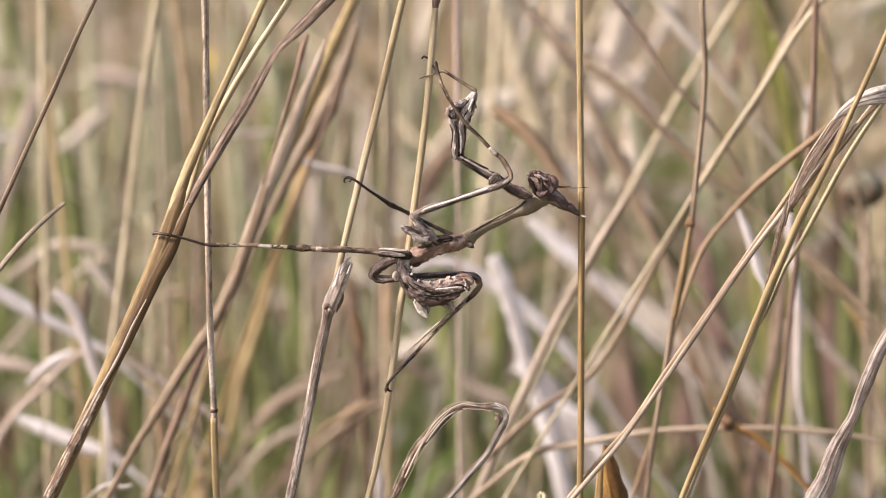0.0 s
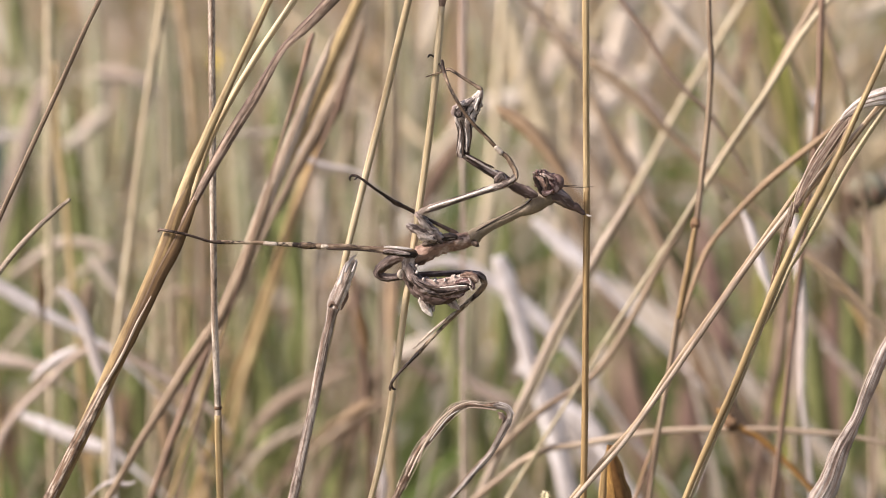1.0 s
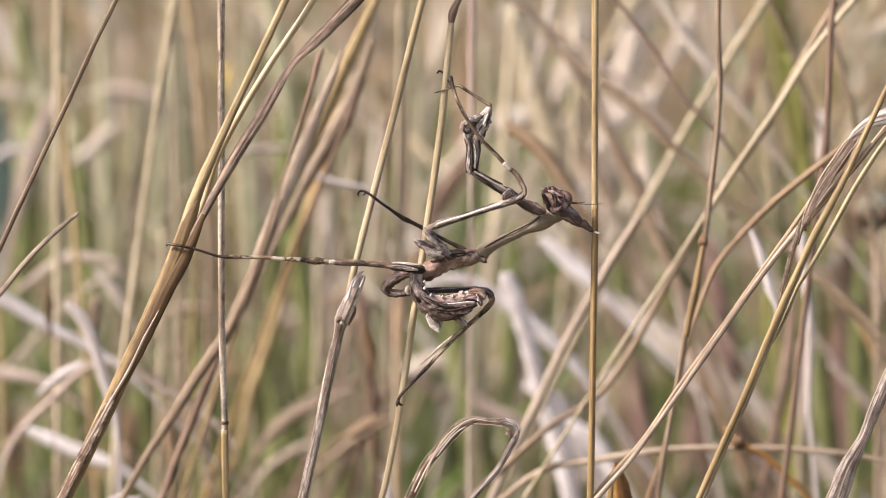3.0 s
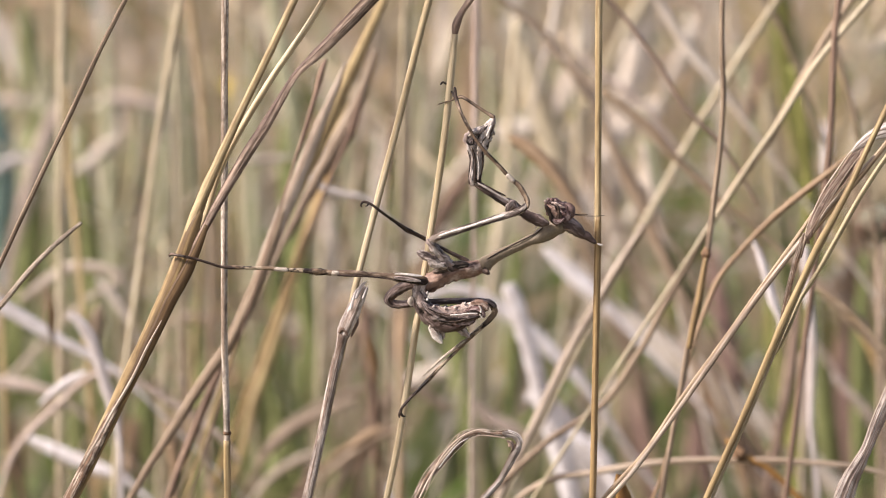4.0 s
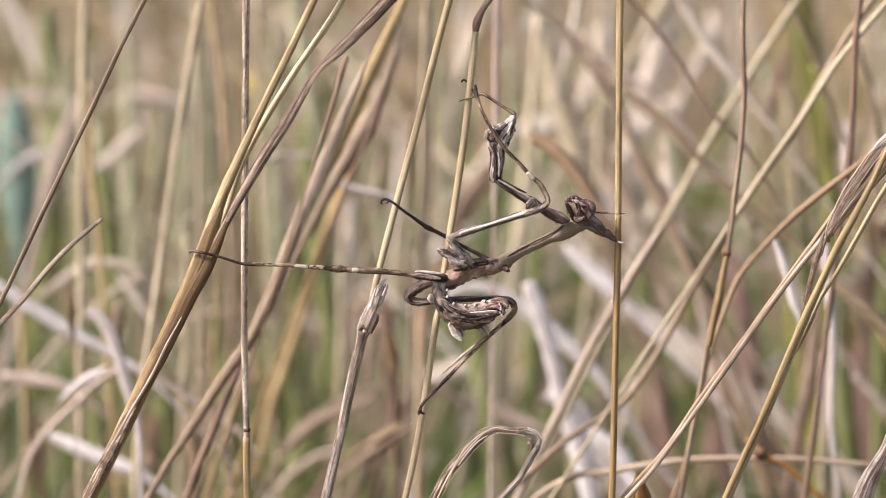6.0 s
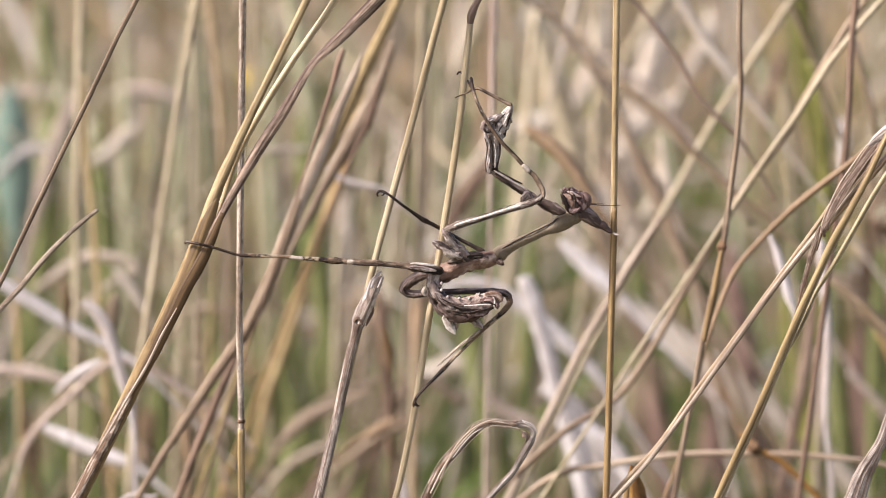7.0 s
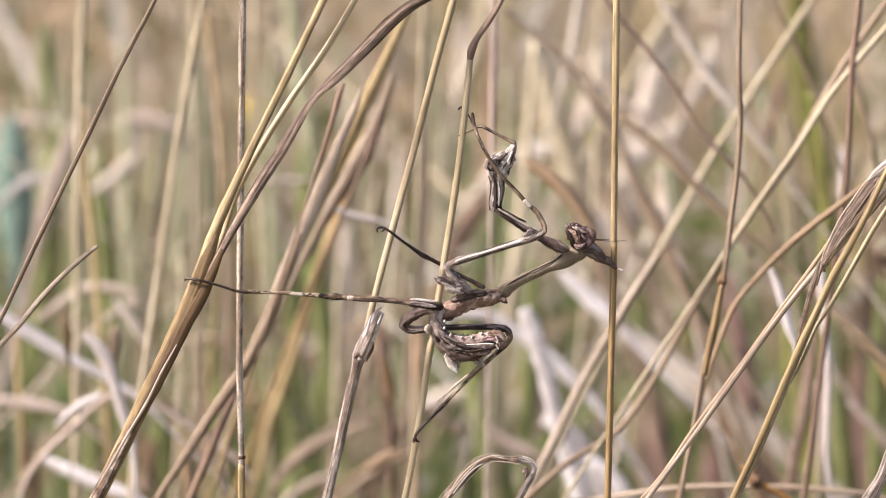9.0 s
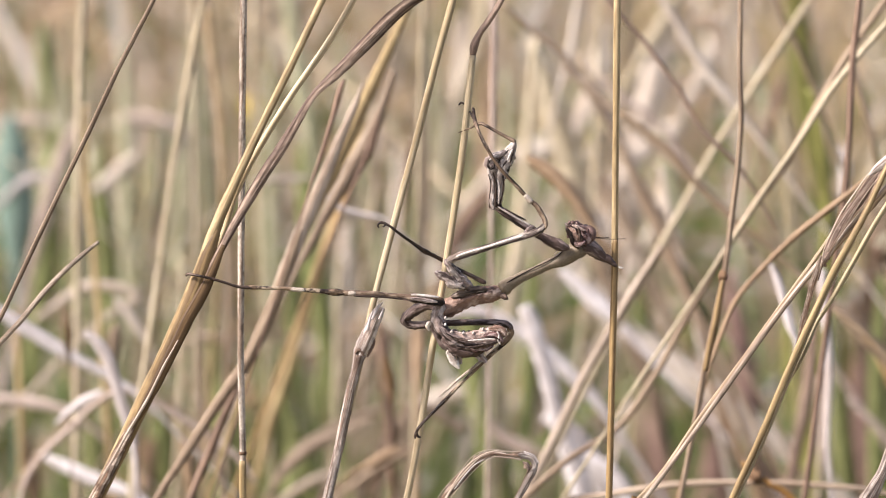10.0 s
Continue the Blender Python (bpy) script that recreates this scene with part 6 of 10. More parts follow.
shoot("grass_plant", [(-34.5, 70, 320, 0.3, 0.1, 0), (-31.4, 70, 327.6, 0.8, 0.14, 0), (-28.7, 70, 335.2, 1.2, 0.22, 0), (-26.1, 70, 341.8, 1.3, 0.23, 0), (-23.3, 70, 348.3, 1.19, 0.22, 0), (-20.6, 70, 354.8, 1.09, 0.2, 0), (-18.1, 70, 360.8, 0.89, 0.16, 0), (-15.7, 70, 366.3, 0.6, 0.11, 0), (-14.3, 70, 370.3, 0.2, 0.1, 0)], STONE,
      "greyish leaf folded lengthwise, leaning", member_name="leaf", fold=0.3, seg=14, ribs=0.07)
shoot("straw", [(-45.8, 72, 294.1, 0.71, 0.71, 0), (-42.2, 72, 303.3, 0.81, 0.81, 0), (-38.6, 72, 312, 0.8, 0.8, 0), (-35.6, 72, 318.7, 0.8, 0.8, 0), (-33, 72, 324.8, 0.7, 0.7, 0), (-30.5, 72, 330.9, 0.6, 0.6, 0), (-26.4, 72, 339, 0.5, 0.5, 0)], BROWN,
      "brown stalk leaning beside a broad leaf")
shoot("grass_plant", [(-32.2, 88, 325.3, 0.51, 0.1, 0), (-28.1, 88, 336.7, 0.82, 0.15, 0), (-23.9, 88, 345, 1.02, 0.18, 0), (-19.8, 88, 353.2, 1.23, 0.22, 0), (-15.7, 88, 362.4, 1.22, 0.22, 0), (-12.1, 88, 370.1, 1.12, 0.2, 0), (-9, 88, 376.7, 0.91, 0.16, 0), (-6.5, 88, 382.8, 0.71, 0.13, 0)], OCHREOUS,
      "straw coloured leaf strip fanning out", member_name="leaf", fold=0.3, seg=14, ribs=0.07)
shoot("grass_plant", [(-30, 108, 326.4, 0.42, 0.1, 0), (-25.2, 108, 336, 0.84, 0.15, 0), (-20.4, 108, 345, 1.16, 0.21, 0), (-16.2, 108, 352.4, 1.37, 0.25, 0), (-13, 108, 358.8, 1.26, 0.23, 0), (-10.9, 108, 364, 0.94, 0.17, 0), (-9.4, 108, 368.8, 0.42, 0.1, 0)], DUN,
      "brown withered leaf with a ragged tip", member_name="leaf", fold=0.25, seg=14, ribs=0.07, ragged=0.1)
shoot("grass_plant", [(-15, 100, 352.3, 0.52, 0.1, 0), (-13.7, 100, 355.1, 0.93, 0.17, 0), (-12.7, 100, 358.6, 0.62, 0.11, 0), (-12, 100, 361.2, 0.21, 0.1, 0)], BROWN,
      "dark scrap of withered leaf", member_name="leaf", fold=0.2, seg=14, ribs=0.07, ragged=0.15)
shoot("straw", [(-23.4, 58, 352.8, 0.24, 0.24, 0), (-21.4, 58, 358.7, 0.39, 0.39, 0), (-19.4, 58, 365.1, 0.49, 0.49, 0), (-17.9, 58, 370.5, 0.58, 0.58, 0), (-17.3, 58, 371.9, 0.29, 0.29, 0)], BROWN,
      "thin brown stalk with a dark broken tip")
shoot("grass_plant", [(-92.6, 380, 311.5, 0.58, 0.11, 0), (-87.4, 380, 314.7, 1.61, 0.29, 0), (-83, 380, 318.8, 1.75, 0.31, 0), (-78.6, 380, 322.9, 0.73, 0.13, 0)], CREAMY,
      "bleached scrap of leaf", member_name="leaf", fold=0.25, seg=14, ribs=0.07)
shoot("grass_plant", [(-68.2, 400, 326.7, 0.45, 0.1, 0), (-73.4, 400, 328.4, 1.34, 0.24, 0), (-79.3, 400, 329.6, 1.49, 0.27, 0), (-84.5, 400, 330.2, 0.74, 0.13, 0)], DUSTY,
      "bleached leaf bent level", member_name="leaf", fold=0.25, seg=14, ribs=0.07)
shoot("grass_plant", [(-125.5, 450, 321.9, 1.25, 0.22, 0), (-119.2, 450, 322.8, 1.87, 0.34, 0), (-113, 450, 323.8, 1.4, 0.25, 0), (-108.3, 450, 322.8, 0.62, 0.11, 0)], DUSTY,
      "bleached leaf bent level", member_name="leaf", fold=0.25, seg=14, ribs=0.07)
shoot("grass_plant", [(-106.1, 420, 327.9, 0.61, 0.11, 0), (-106.3, 420, 333.9, 1.51, 0.27, 0), (-106.8, 420, 343, 1.97, 0.35, 0), (-107.8, 420, 352.1, 1.36, 0.24, 0)], OLIVE,
      "green leaf standing far behind", member_name="leaf", fold=0.25, seg=14, ribs=0.07, group='green grass')
shoot("straw", [(-72.9, 190, 321, 0.71, 0.71, 0), (-73.4, 190, 328.2, 0.82, 0.82, 0), (-74.3, 190, 336.5, 0.82, 0.82, 0), (-74.6, 190, 344.7, 0.7, 0.7, 0), (-74.3, 190, 354.2, 0.47, 0.47, 0)], OCHREOUS,
      "ochre straw standing behind")
shoot("straw", [(-48.5, 215, 319.9, 0.49, 0.49, 0), (-47.5, 215, 333.4, 0.61, 0.61, 0), (-47.9, 215, 346.8, 0.6, 0.6, 0), (-49.2, 215, 360.1, 0.6, 0.6, 0), (-50.5, 215, 372.2, 0.6, 0.6, 0)], OCHREOUS,
      "thin ochre straw standing behind")
shoot("straw", [(-41.8, 260, 313.6, 0.51, 0.51, 0), (-42.5, 260, 327.8, 0.64, 0.64, 0), (-42.9, 260, 340.7, 0.64, 0.64, 0), (-43, 260, 357.3, 0.64, 0.64, 0), (-42.7, 260, 372.6, 0.64, 0.64, 0)], SAND,
      "pale straw standing far behind")
shoot("straw", [(-4.7, 205, 318.9, 0.72, 0.72, 0), (-4.3, 205, 333.4, 0.96, 0.96, 0), (-4.1, 205, 350.3, 0.96, 0.96, 0), (-4.3, 205, 367, 0.83, 0.83, 0), (-4.6, 205, 376.5, 0.71, 0.71, 0)], DUN,
      "tan straw standing behind")
shoot("grass_plant", [(-8.6, 200, 330.4, 0.48, 0.1, 0), (-8.1, 200, 334.6, 1.07, 0.19, 0), (-7.4, 200, 340, 1.19, 0.21, 0), (-6.9, 200, 346, 0.48, 0.1, 0)], BARK,
      "brown scrap of leaf behind a straw", member_name="leaf", fold=0.25, seg=14, ribs=0.07)
shoot("grass_plant", [(-42.5, 230, 333, 0.37, 0.1, 0), (-37.5, 230, 333.8, 0.74, 0.13, 0), (-32, 230, 334, 0.74, 0.13, 0), (-29.5, 230, 334.6, 0.25, 0.1, 0)], CREAMY,
      "pale strip of leaf lying level", member_name="leaf", fold=0.25, seg=14, ribs=0.07)
shoot("grass_plant", [(-105.8, 330, 319.1, 0.83, 0.15, 0), (-101.6, 330, 321.7, 1.25, 0.22, 0), (-96.7, 330, 322.6, 0.69, 0.12, 0)], PALE,
      "bleached scrap of leaf", member_name="leaf", fold=0.25, seg=14, ribs=0.07)
shoot("straw", [(-75.5, 330, 301, 0.69, 0.69, 0), (-72.9, 330, 312.2, 0.83, 0.83, 0), (-71.1, 330, 323.3, 0.83, 0.83, 0), (-70.3, 330, 334.5, 0.55, 0.55, 0)], SAGE,
      "grey green stem far behind", group='green grass')
shoot("straw", [(-18.9, 280, 308.1, 0.53, 0.53, 0), (-16.9, 280, 318.7, 0.79, 0.79, 0), (-15.2, 280, 329.3, 0.79, 0.79, 0), (-14.1, 280, 342.4, 0.65, 0.65, 0), (-12.2, 280, 356.8, 0.52, 0.52, 0), (-10.3, 280, 371.2, 0.52, 0.52, 0)], DUN,
      "tan straw far behind")
shoot("straw", [(-25.9, 175, 322, 0.69, 0.69, 0), (-22.6, 175, 330.2, 0.92, 0.92, 0), (-19.8, 175, 337.7, 1.04, 1.04, 0), (-18, 175, 343.5, 0.92, 0.92, 0), (-16.6, 175, 348.8, 0.58, 0.58, 0)], HONEY,
      "ochre stalk behind the leaning leaf")
shoot("straw", [(9, 120, 354.8, 0.48, 0.48, 0), (9.1, 120, 363.4, 0.64, 0.64, 0), (9.3, 120, 371.9, 0.75, 0.75, 0), (9.1, 120, 380.5, 0.64, 0.64, 0), (8.9, 120, 384.7, 0.64, 0.64, 0)], DUSTY,
      "pale pinkish upright stem")
shoot("grass_plant", [(36.2, 330, 308, 1.39, 0.25, 0), (33.4, 330, 317.1, 3.05, 0.55, 0), (29.9, 330, 327.5, 3.6, 0.65, 0), (26.4, 330, 338.6, 3.31, 0.6, 0), (23.6, 330, 348.3, 2.21, 0.4, 0), (20.9, 330, 356.6, 0.83, 0.15, 0)], SAND,
      "broad pale withered leaf behind", member_name="leaf", fold=0.25, seg=14, ribs=0.07)
shoot("grass_plant", [(27.4, 120, 339.2, 0.54, 0.1, 0), (24.4, 120, 343.5, 1.18, 0.21, 0), (21.5, 120, 346.9, 1.5, 0.27, 0), (19, 120, 349, 1.39, 0.25, 0), (16.7, 120, 350.5, 0.96, 0.17, 0), (15.2, 120, 351.6, 0.21, 0.1, 0)], RUSSET,
      "brown pointed leaf tip", member_name="leaf", fold=0.25, seg=14, ribs=0.07)
shoot("grass_plant", [(35.2, 260, 312.3, 1.54, 0.28, 0), (32.8, 260, 318.8, 2.56, 0.46, 0), (30, 260, 325.2, 2.3, 0.41, 0), (27, 260, 330.1, 1.02, 0.18, 0)], BARK,
      "broad brown withered leaf behind", member_name="leaf", fold=0.25, seg=14, ribs=0.07)
shoot("straw", [(37.7, 190, 344.2, 0.59, 0.59, 0), (33.5, 190, 351.2, 0.82, 0.82, 0), (28.8, 190, 358.3, 0.82, 0.82, 0), (23.5, 190, 365.3, 0.82, 0.82, 0), (17.6, 190, 370, 0.7, 0.7, 0), (12.4, 190, 374.7, 0.58, 0.58, 0)], DUN,
      "tan twig slanting down behind")
shoot("straw", [(25, 240, 351, 0.5, 0.5, 0), (26.9, 240, 357.9, 0.87, 0.87, 0), (28.3, 240, 365.3, 0.87, 0.87, 0), (29.5, 240, 374, 0.62, 0.62, 0)], CREAMY,
      "pale upright stem end")
shoot("straw", [(64, 190, 348.9, 0.59, 0.59, 0), (59.3, 190, 354.8, 0.94, 0.94, 0), (53.9, 190, 361.8, 1.05, 1.05, 0), (48.6, 190, 370, 0.93, 0.93, 0), (43.9, 190, 377.6, 0.58, 0.58, 0)], CREAMY,
      "pale stem slanting behind")
shoot("straw", [(63.8, 125, 332, 0.43, 0.43, 0), (57.8, 125, 336.7, 0.54, 0.54, 0), (52.9, 125, 341, 0.65, 0.65, 0), (48, 125, 345.8, 0.65, 0.65, 0), (43.1, 125, 351.6, 0.65, 0.65, 0), (38.3, 125, 355.9, 0.54, 0.54, 0), (33.5, 125, 359.4, 0.43, 0.43, 0)], TAN,
      "thin tan stem slanting down")
shoot("straw", [(59.6, 260, 327.8, 0.64, 0.64, 0), (53.2, 260, 336.2, 0.77, 0.77, 0), (46.7, 260, 343.9, 0.89, 0.89, 0), (40.3, 260, 348.4, 0.89, 0.89, 0), (35.2, 260, 353.5, 0.64, 0.64, 0)], DUSTY,
      "pinkish stem slanting far behind")
shoot("straw", [(55.4, 175, 306.8, 0.58, 0.58, 0), (51, 175, 315, 0.81, 0.81, 0), (47.6, 175, 322.6, 0.92, 0.92, 0), (44.8, 175, 329, 0.92, 0.92, 0), (42, 175, 334.8, 0.92, 0.92, 0), (38.7, 175, 340.6, 0.81, 0.81, 0), (36.1, 175, 345.9, 0.58, 0.58, 0)], BARK,
      "grey brown stem slanting down")
shoot("grass_plant", [(46.3, 330, 348.3, 1.1, 0.2, 0), (50.4, 330, 355.2, 1.93, 0.35, 0), (54.5, 330, 362.1, 1.79, 0.32, 0), (57.2, 330, 369, 1.1, 0.2, 0)], SAND,
      "pale leaf far behind", member_name="leaf", fold=0.25, seg=14, ribs=0.07)
shoot("grass_plant", [(58.7, 350, 333.7, 0.85, 0.15, 0), (62.9, 350, 342.2, 1.83, 0.33, 0), (66.3, 350, 350.7, 1.97, 0.35, 0), (68.3, 350, 360.6, 1.26, 0.23, 0)], CREAMY,
      "pale leaf far behind", member_name="leaf", fold=0.25, seg=14, ribs=0.07)
shoot("grass_plant", [(48.9, 320, 307.9, 0.96, 0.17, 0), (52.2, 320, 314.9, 1.64, 0.3, 0), (54.2, 320, 323.1, 1.37, 0.25, 0), (55.5, 320, 330, 0.55, 0.1, 0)], CREAMY,
      "pale leaf far behind", member_name="leaf", fold=0.25, seg=14, ribs=0.07)
shoot("grass_plant", [(46.5, 300, 308, 0.81, 0.15, 0), (43.7, 300, 314.7, 1.61, 0.29, 0), (40.3, 300, 321.5, 1.61, 0.29, 0), (37, 300, 326.9, 0.8, 0.14, 0)], DUN,
      "tan leaf far behind", member_name="leaf", fold=0.25, seg=14, ribs=0.07)
shoot("grass_plant", [(81.3, 330, 326.1, 0.69, 0.12, 0), (79.8, 330, 334.5, 1.52, 0.27, 0), (78.1, 330, 341.4, 1.52, 0.27, 0), (75.3, 330, 348.3, 0.69, 0.12, 0)], SAGE,
      "grey green leaf far behind", member_name="leaf", fold=0.25, seg=14, ribs=0.07, group='green grass')
shoot("grass_plant", [(69.1, 340, 348.8, 0.7, 0.13, 0), (68.3, 340, 355.8, 1.67, 0.3, 0), (64.8, 340, 359.9, 1.95, 0.35, 0), (61.4, 340, 358.6, 0.97, 0.18, 0)], DUN,
      "tan scrap of leaf far behind", member_name="leaf", fold=0.25, seg=14, ribs=0.07)
shoot("straw", [(73.1, 170, 363.1, 0.46, 0.46, 0), (70.7, 170, 368.8, 0.68, 0.68, 0), (67.8, 170, 373.9, 0.68, 0.68, 0), (65.7, 170, 379, 0.45, 0.45, 0)], BARK,
      "thin brown stem end behind")
shoot("straw", [(84.4, 140, 346, 0.44, 0.44, 0), (82.8, 140, 354.3, 0.66, 0.66, 0), (80.9, 140, 360.3, 0.66, 0.66, 0), (79.3, 140, 366.9, 0.55, 0.55, 0)], BARK,
      "thin brown stem leaning behind")
shoot("straw", [(80.2, 200, 312.4, 0.84, 0.84, 0), (80.4, 200, 323.2, 1.07, 1.07, 0), (80.4, 200, 335.2, 1.07, 1.07, 0), (78.8, 200, 346.6, 0.95, 0.95, 0), (76.6, 200, 356.7, 0.71, 0.71, 0)], GREEN,
      "green blade standing behind", group='green grass')
shoot("grass_plant", [(88.3, 240, 326.5, 0.38, 0.1, 0), (88.5, 240, 330.9, 1, 0.18, 0), (88.5, 240, 335.9, 1.12, 0.2, 0), (87.8, 240, 340.3, 0.5, 0.1, 0)], PALE,
      "bleached scrap of leaf behind", member_name="leaf", fold=0.25, seg=14, ribs=0.07)
shoot("grass_plant", [(78.9, 260, 320.1, 0.64, 0.12, 0), (78.6, 260, 329.1, 1.28, 0.23, 0), (77.7, 260, 338.1, 1.28, 0.23, 0), (76.1, 260, 345.8, 0.64, 0.11, 0)], SAND,
      "pale dry leaf standing behind", member_name="leaf", fold=0.25, seg=14, ribs=0.07)
shoot("grass_plant", [(107.7, 330, 301, 1.11, 0.2, 0), (107, 330, 306.6, 1.94, 0.35, 0), (105.5, 330, 313.6, 1.66, 0.3, 0), (103.3, 330, 319.1, 0.55, 0.1, 0)], BARK,
      "brown scrap of leaf far behind", member_name="leaf", fold=0.25, seg=14, ribs=0.07)
shoot("straw", [(50.2, 210, 320, 0.6, 0.6, 0), (48.7, 210, 326.1, 0.72, 0.72, 0), (47.2, 210, 332.8, 0.72, 0.72, 0), (46.2, 210, 338.8, 0.48, 0.48, 0)], CREAMY,
      "pale stem end behind")
shoot("straw", [(16.8, 330, 306.6, 0.69, 0.69, 0), (16.1, 330, 316.4, 0.97, 0.97, 0), (15.6, 330, 326.1, 0.97, 0.97, 0), (15.3, 330, 335.8, 0.83, 0.83, 0), (15, 330, 348.3, 0.69, 0.69, 0)], SAGE,
      "grey green straw far behind")
shoot("straw", [(20.9, 360, 301, 0.72, 0.72, 0), (22.3, 360, 311.1, 1, 1, 0), (23.4, 360, 319.7, 0.86, 0.86, 0), (24, 360, 329.8, 0.57, 0.57, 0)], SAGE,
      "grey green stem far behind", group='green grass')
shoot("straw", [(33.2, 270, 311.5, 0.65, 0.65, 0), (34, 270, 320, 0.78, 0.78, 0), (34.4, 270, 330.5, 0.78, 0.78, 0), (34.6, 270, 343.5, 0.65, 0.65, 0), (35, 270, 359, 0.64, 0.64, 0), (35.2, 270, 371.9, 0.64, 0.64, 0)], SAND,
      "pale straw far behind")
shoot("grass_plant", [(-56.7, 150, 296.1, 0.34, 0.1, 0), (-61.7, 150, 300.7, 0.67, 0.12, 0), (-67.8, 150, 304.7, 0.9, 0.16, 0), (-73.4, 150, 307.7, 1.23, 0.22, 0), (-78.9, 150, 310.9, 1.46, 0.26, 0), (-84.5, 150, 314.5, 1.46, 0.26, 0), (-90, 150, 318.3, 1.01, 0.18, 0)], WHITE,
      "bleached leaf lying aslant", member_name="leaf", fold=0.25, seg=14, ribs=0.07)
shoot("grass_plant", [(-85.1, 150, 277.8, 0.45, 0.1, 0), (-83.2, 150, 283.5, 0.56, 0.1, 0), (-79.5, 150, 288.7, 0.68, 0.12, 0), (-74.1, 150, 293.8, 0.67, 0.12, 0), (-70.4, 150, 297.6, 0.67, 0.12, 0), (-66.7, 150, 300.1, 0.67, 0.12, 0), (-63.4, 150, 301, 0.67, 0.12, 0), (-58.9, 150, 299.3, 0.67, 0.12, 0), (-52.2, 150, 295.5, 0.67, 0.12, 0), (-45.5, 150, 291.3, 0.68, 0.12, 0), (-40.4, 150, 286.7, 0.56, 0.1, 0), (-37.6, 150, 282.4, 0.34, 0.1, 0)], DUSTY,
      "dry pinkish leaf curving over in an arch", member_name="leaf", fold=0.25, seg=14, ribs=0.07)
shoot("grass_plant", [(-62.7, 180, 272.9, 0.7, 0.13, 0), (-67.3, 180, 274.8, 1.41, 0.25, 0), (-73.2, 180, 277.2, 1.64, 0.3, 0), (-79, 180, 279.9, 1.41, 0.25, 0), (-83.6, 180, 282.2, 0.59, 0.11, 0)], WHITE,
      "bleached leaf lying low", member_name="leaf", fold=0.25, seg=14, ribs=0.07)
shoot("grass_plant", [(-80.4, 220, 283.4, 0.62, 0.11, 0), (-85.3, 220, 285.1, 1.23, 0.22, 0), (-91.5, 220, 286.3, 1.48, 0.27, 0), (-97.6, 220, 286.9, 0.86, 0.15, 0)], DUSTY,
      "dry pinkish leaf lying low", member_name="leaf", fold=0.25, seg=14, ribs=0.07)
shoot("straw", [(-62.3, 260, 287.6, 0.64, 0.64, 0), (-58.4, 260, 292.8, 1.03, 1.03, 0), (-53.3, 260, 294.1, 1.16, 1.16, 0), (-48.1, 260, 292.8, 0.77, 0.77, 0)], DUN,
      "dry bent stalk far behind")
shoot("grass_plant", [(-62.5, 200, 301.5, 0.48, 0.1, 0), (-64.8, 200, 305.7, 1.08, 0.19, 0), (-67.4, 200, 309.3, 1.08, 0.19, 0), (-69.8, 200, 312.4, 0.48, 0.1, 0)], CREAMY,
      "bleached leaf leaning behind", member_name="leaf", fold=0.25, seg=14, ribs=0.07)
shoot("grass_plant", [(-82, 230, 293.3, 0.37, 0.1, 0), (-82.2, 230, 295.9, 0.99, 0.18, 0), (-82.4, 230, 299, 1.12, 0.2, 0), (-82.9, 230, 301.5, 0.37, 0.1, 0)], RUST,
      "reddish brown scrap of leaf", member_name="leaf", fold=0.25, seg=14, ribs=0.07)
shoot("straw", [(-93.5, 230, 261, 0.62, 0.62, 0), (-93.4, 230, 280.1, 0.75, 0.75, 0), (-93.7, 230, 292.7, 0.75, 0.75, 0), (-94, 230, 305.3, 0.5, 0.5, 0)], OCHREOUS,
      "ochre straw standing behind")
shoot("straw", [(-59.8, 235, 260, 0.75, 0.75, 0), (-59.2, 235, 271.5, 0.75, 0.75, 0), (-58.3, 235, 286.8, 0.75, 0.75, 0), (-57.7, 235, 302, 0.75, 0.75, 0), (-57.8, 235, 315.8, 0.62, 0.62, 0)], SAND,
      "pale straw standing behind")
shoot("straw", [(-56.1, 280, 262.7, 0.66, 0.66, 0), (-56.5, 280, 278.8, 0.66, 0.66, 0), (-56.9, 280, 293.5, 0.66, 0.66, 0), (-57.3, 280, 306.8, 0.53, 0.53, 0)], DUN,
      "tan straw standing behind")
shoot("grass_plant", [(-43.3, 150, 277.8, 0.45, 0.1, 0), (-43.9, 150, 281.2, 0.68, 0.12, 0), (-45.7, 150, 288.1, 0.9, 0.16, 0), (-47.7, 150, 295, 0.79, 0.14, 0), (-49.3, 150, 300.7, 0.34, 0.1, 0)], DUN,
      "tan leaf standing low behind", member_name="leaf", fold=0.25, seg=14, ribs=0.07)
shoot("grass_plant", [(-37.8, 200, 268.3, 0.6, 0.11, 0), (-34.1, 200, 274.7, 1.08, 0.19, 0), (-28.7, 200, 279.6, 1.2, 0.22, 0), (-22.1, 200, 283, 1.2, 0.22, 0), (-14.9, 200, 286.3, 0.72, 0.13, 0)], DUN,
      "dry tan leaf arching low", member_name="leaf", fold=0.25, seg=14, ribs=0.07)
shoot("grass_plant", [(-23.1, 190, 270.4, 0.48, 0.1, 0), (-18.3, 190, 274.2, 0.95, 0.17, 0), (-12.3, 190, 278.5, 1.07, 0.19, 0), (-6.4, 190, 281.5, 0.59, 0.11, 0)], BARK,
      "brown leaf arching low", member_name="leaf", fold=0.25, seg=14, ribs=0.07)
shoot("grass_plant", [(-11.6, 220, 283.2, 0.37, 0.1, 0), (-11.8, 220, 286.9, 0.98, 0.18, 0), (-12.3, 220, 291.3, 1.11, 0.2, 0), (-12.8, 220, 294.4, 0.49, 0.1, 0)], RUST,
      "reddish brown scrap of leaf", member_name="leaf", fold=0.25, seg=14, ribs=0.07)
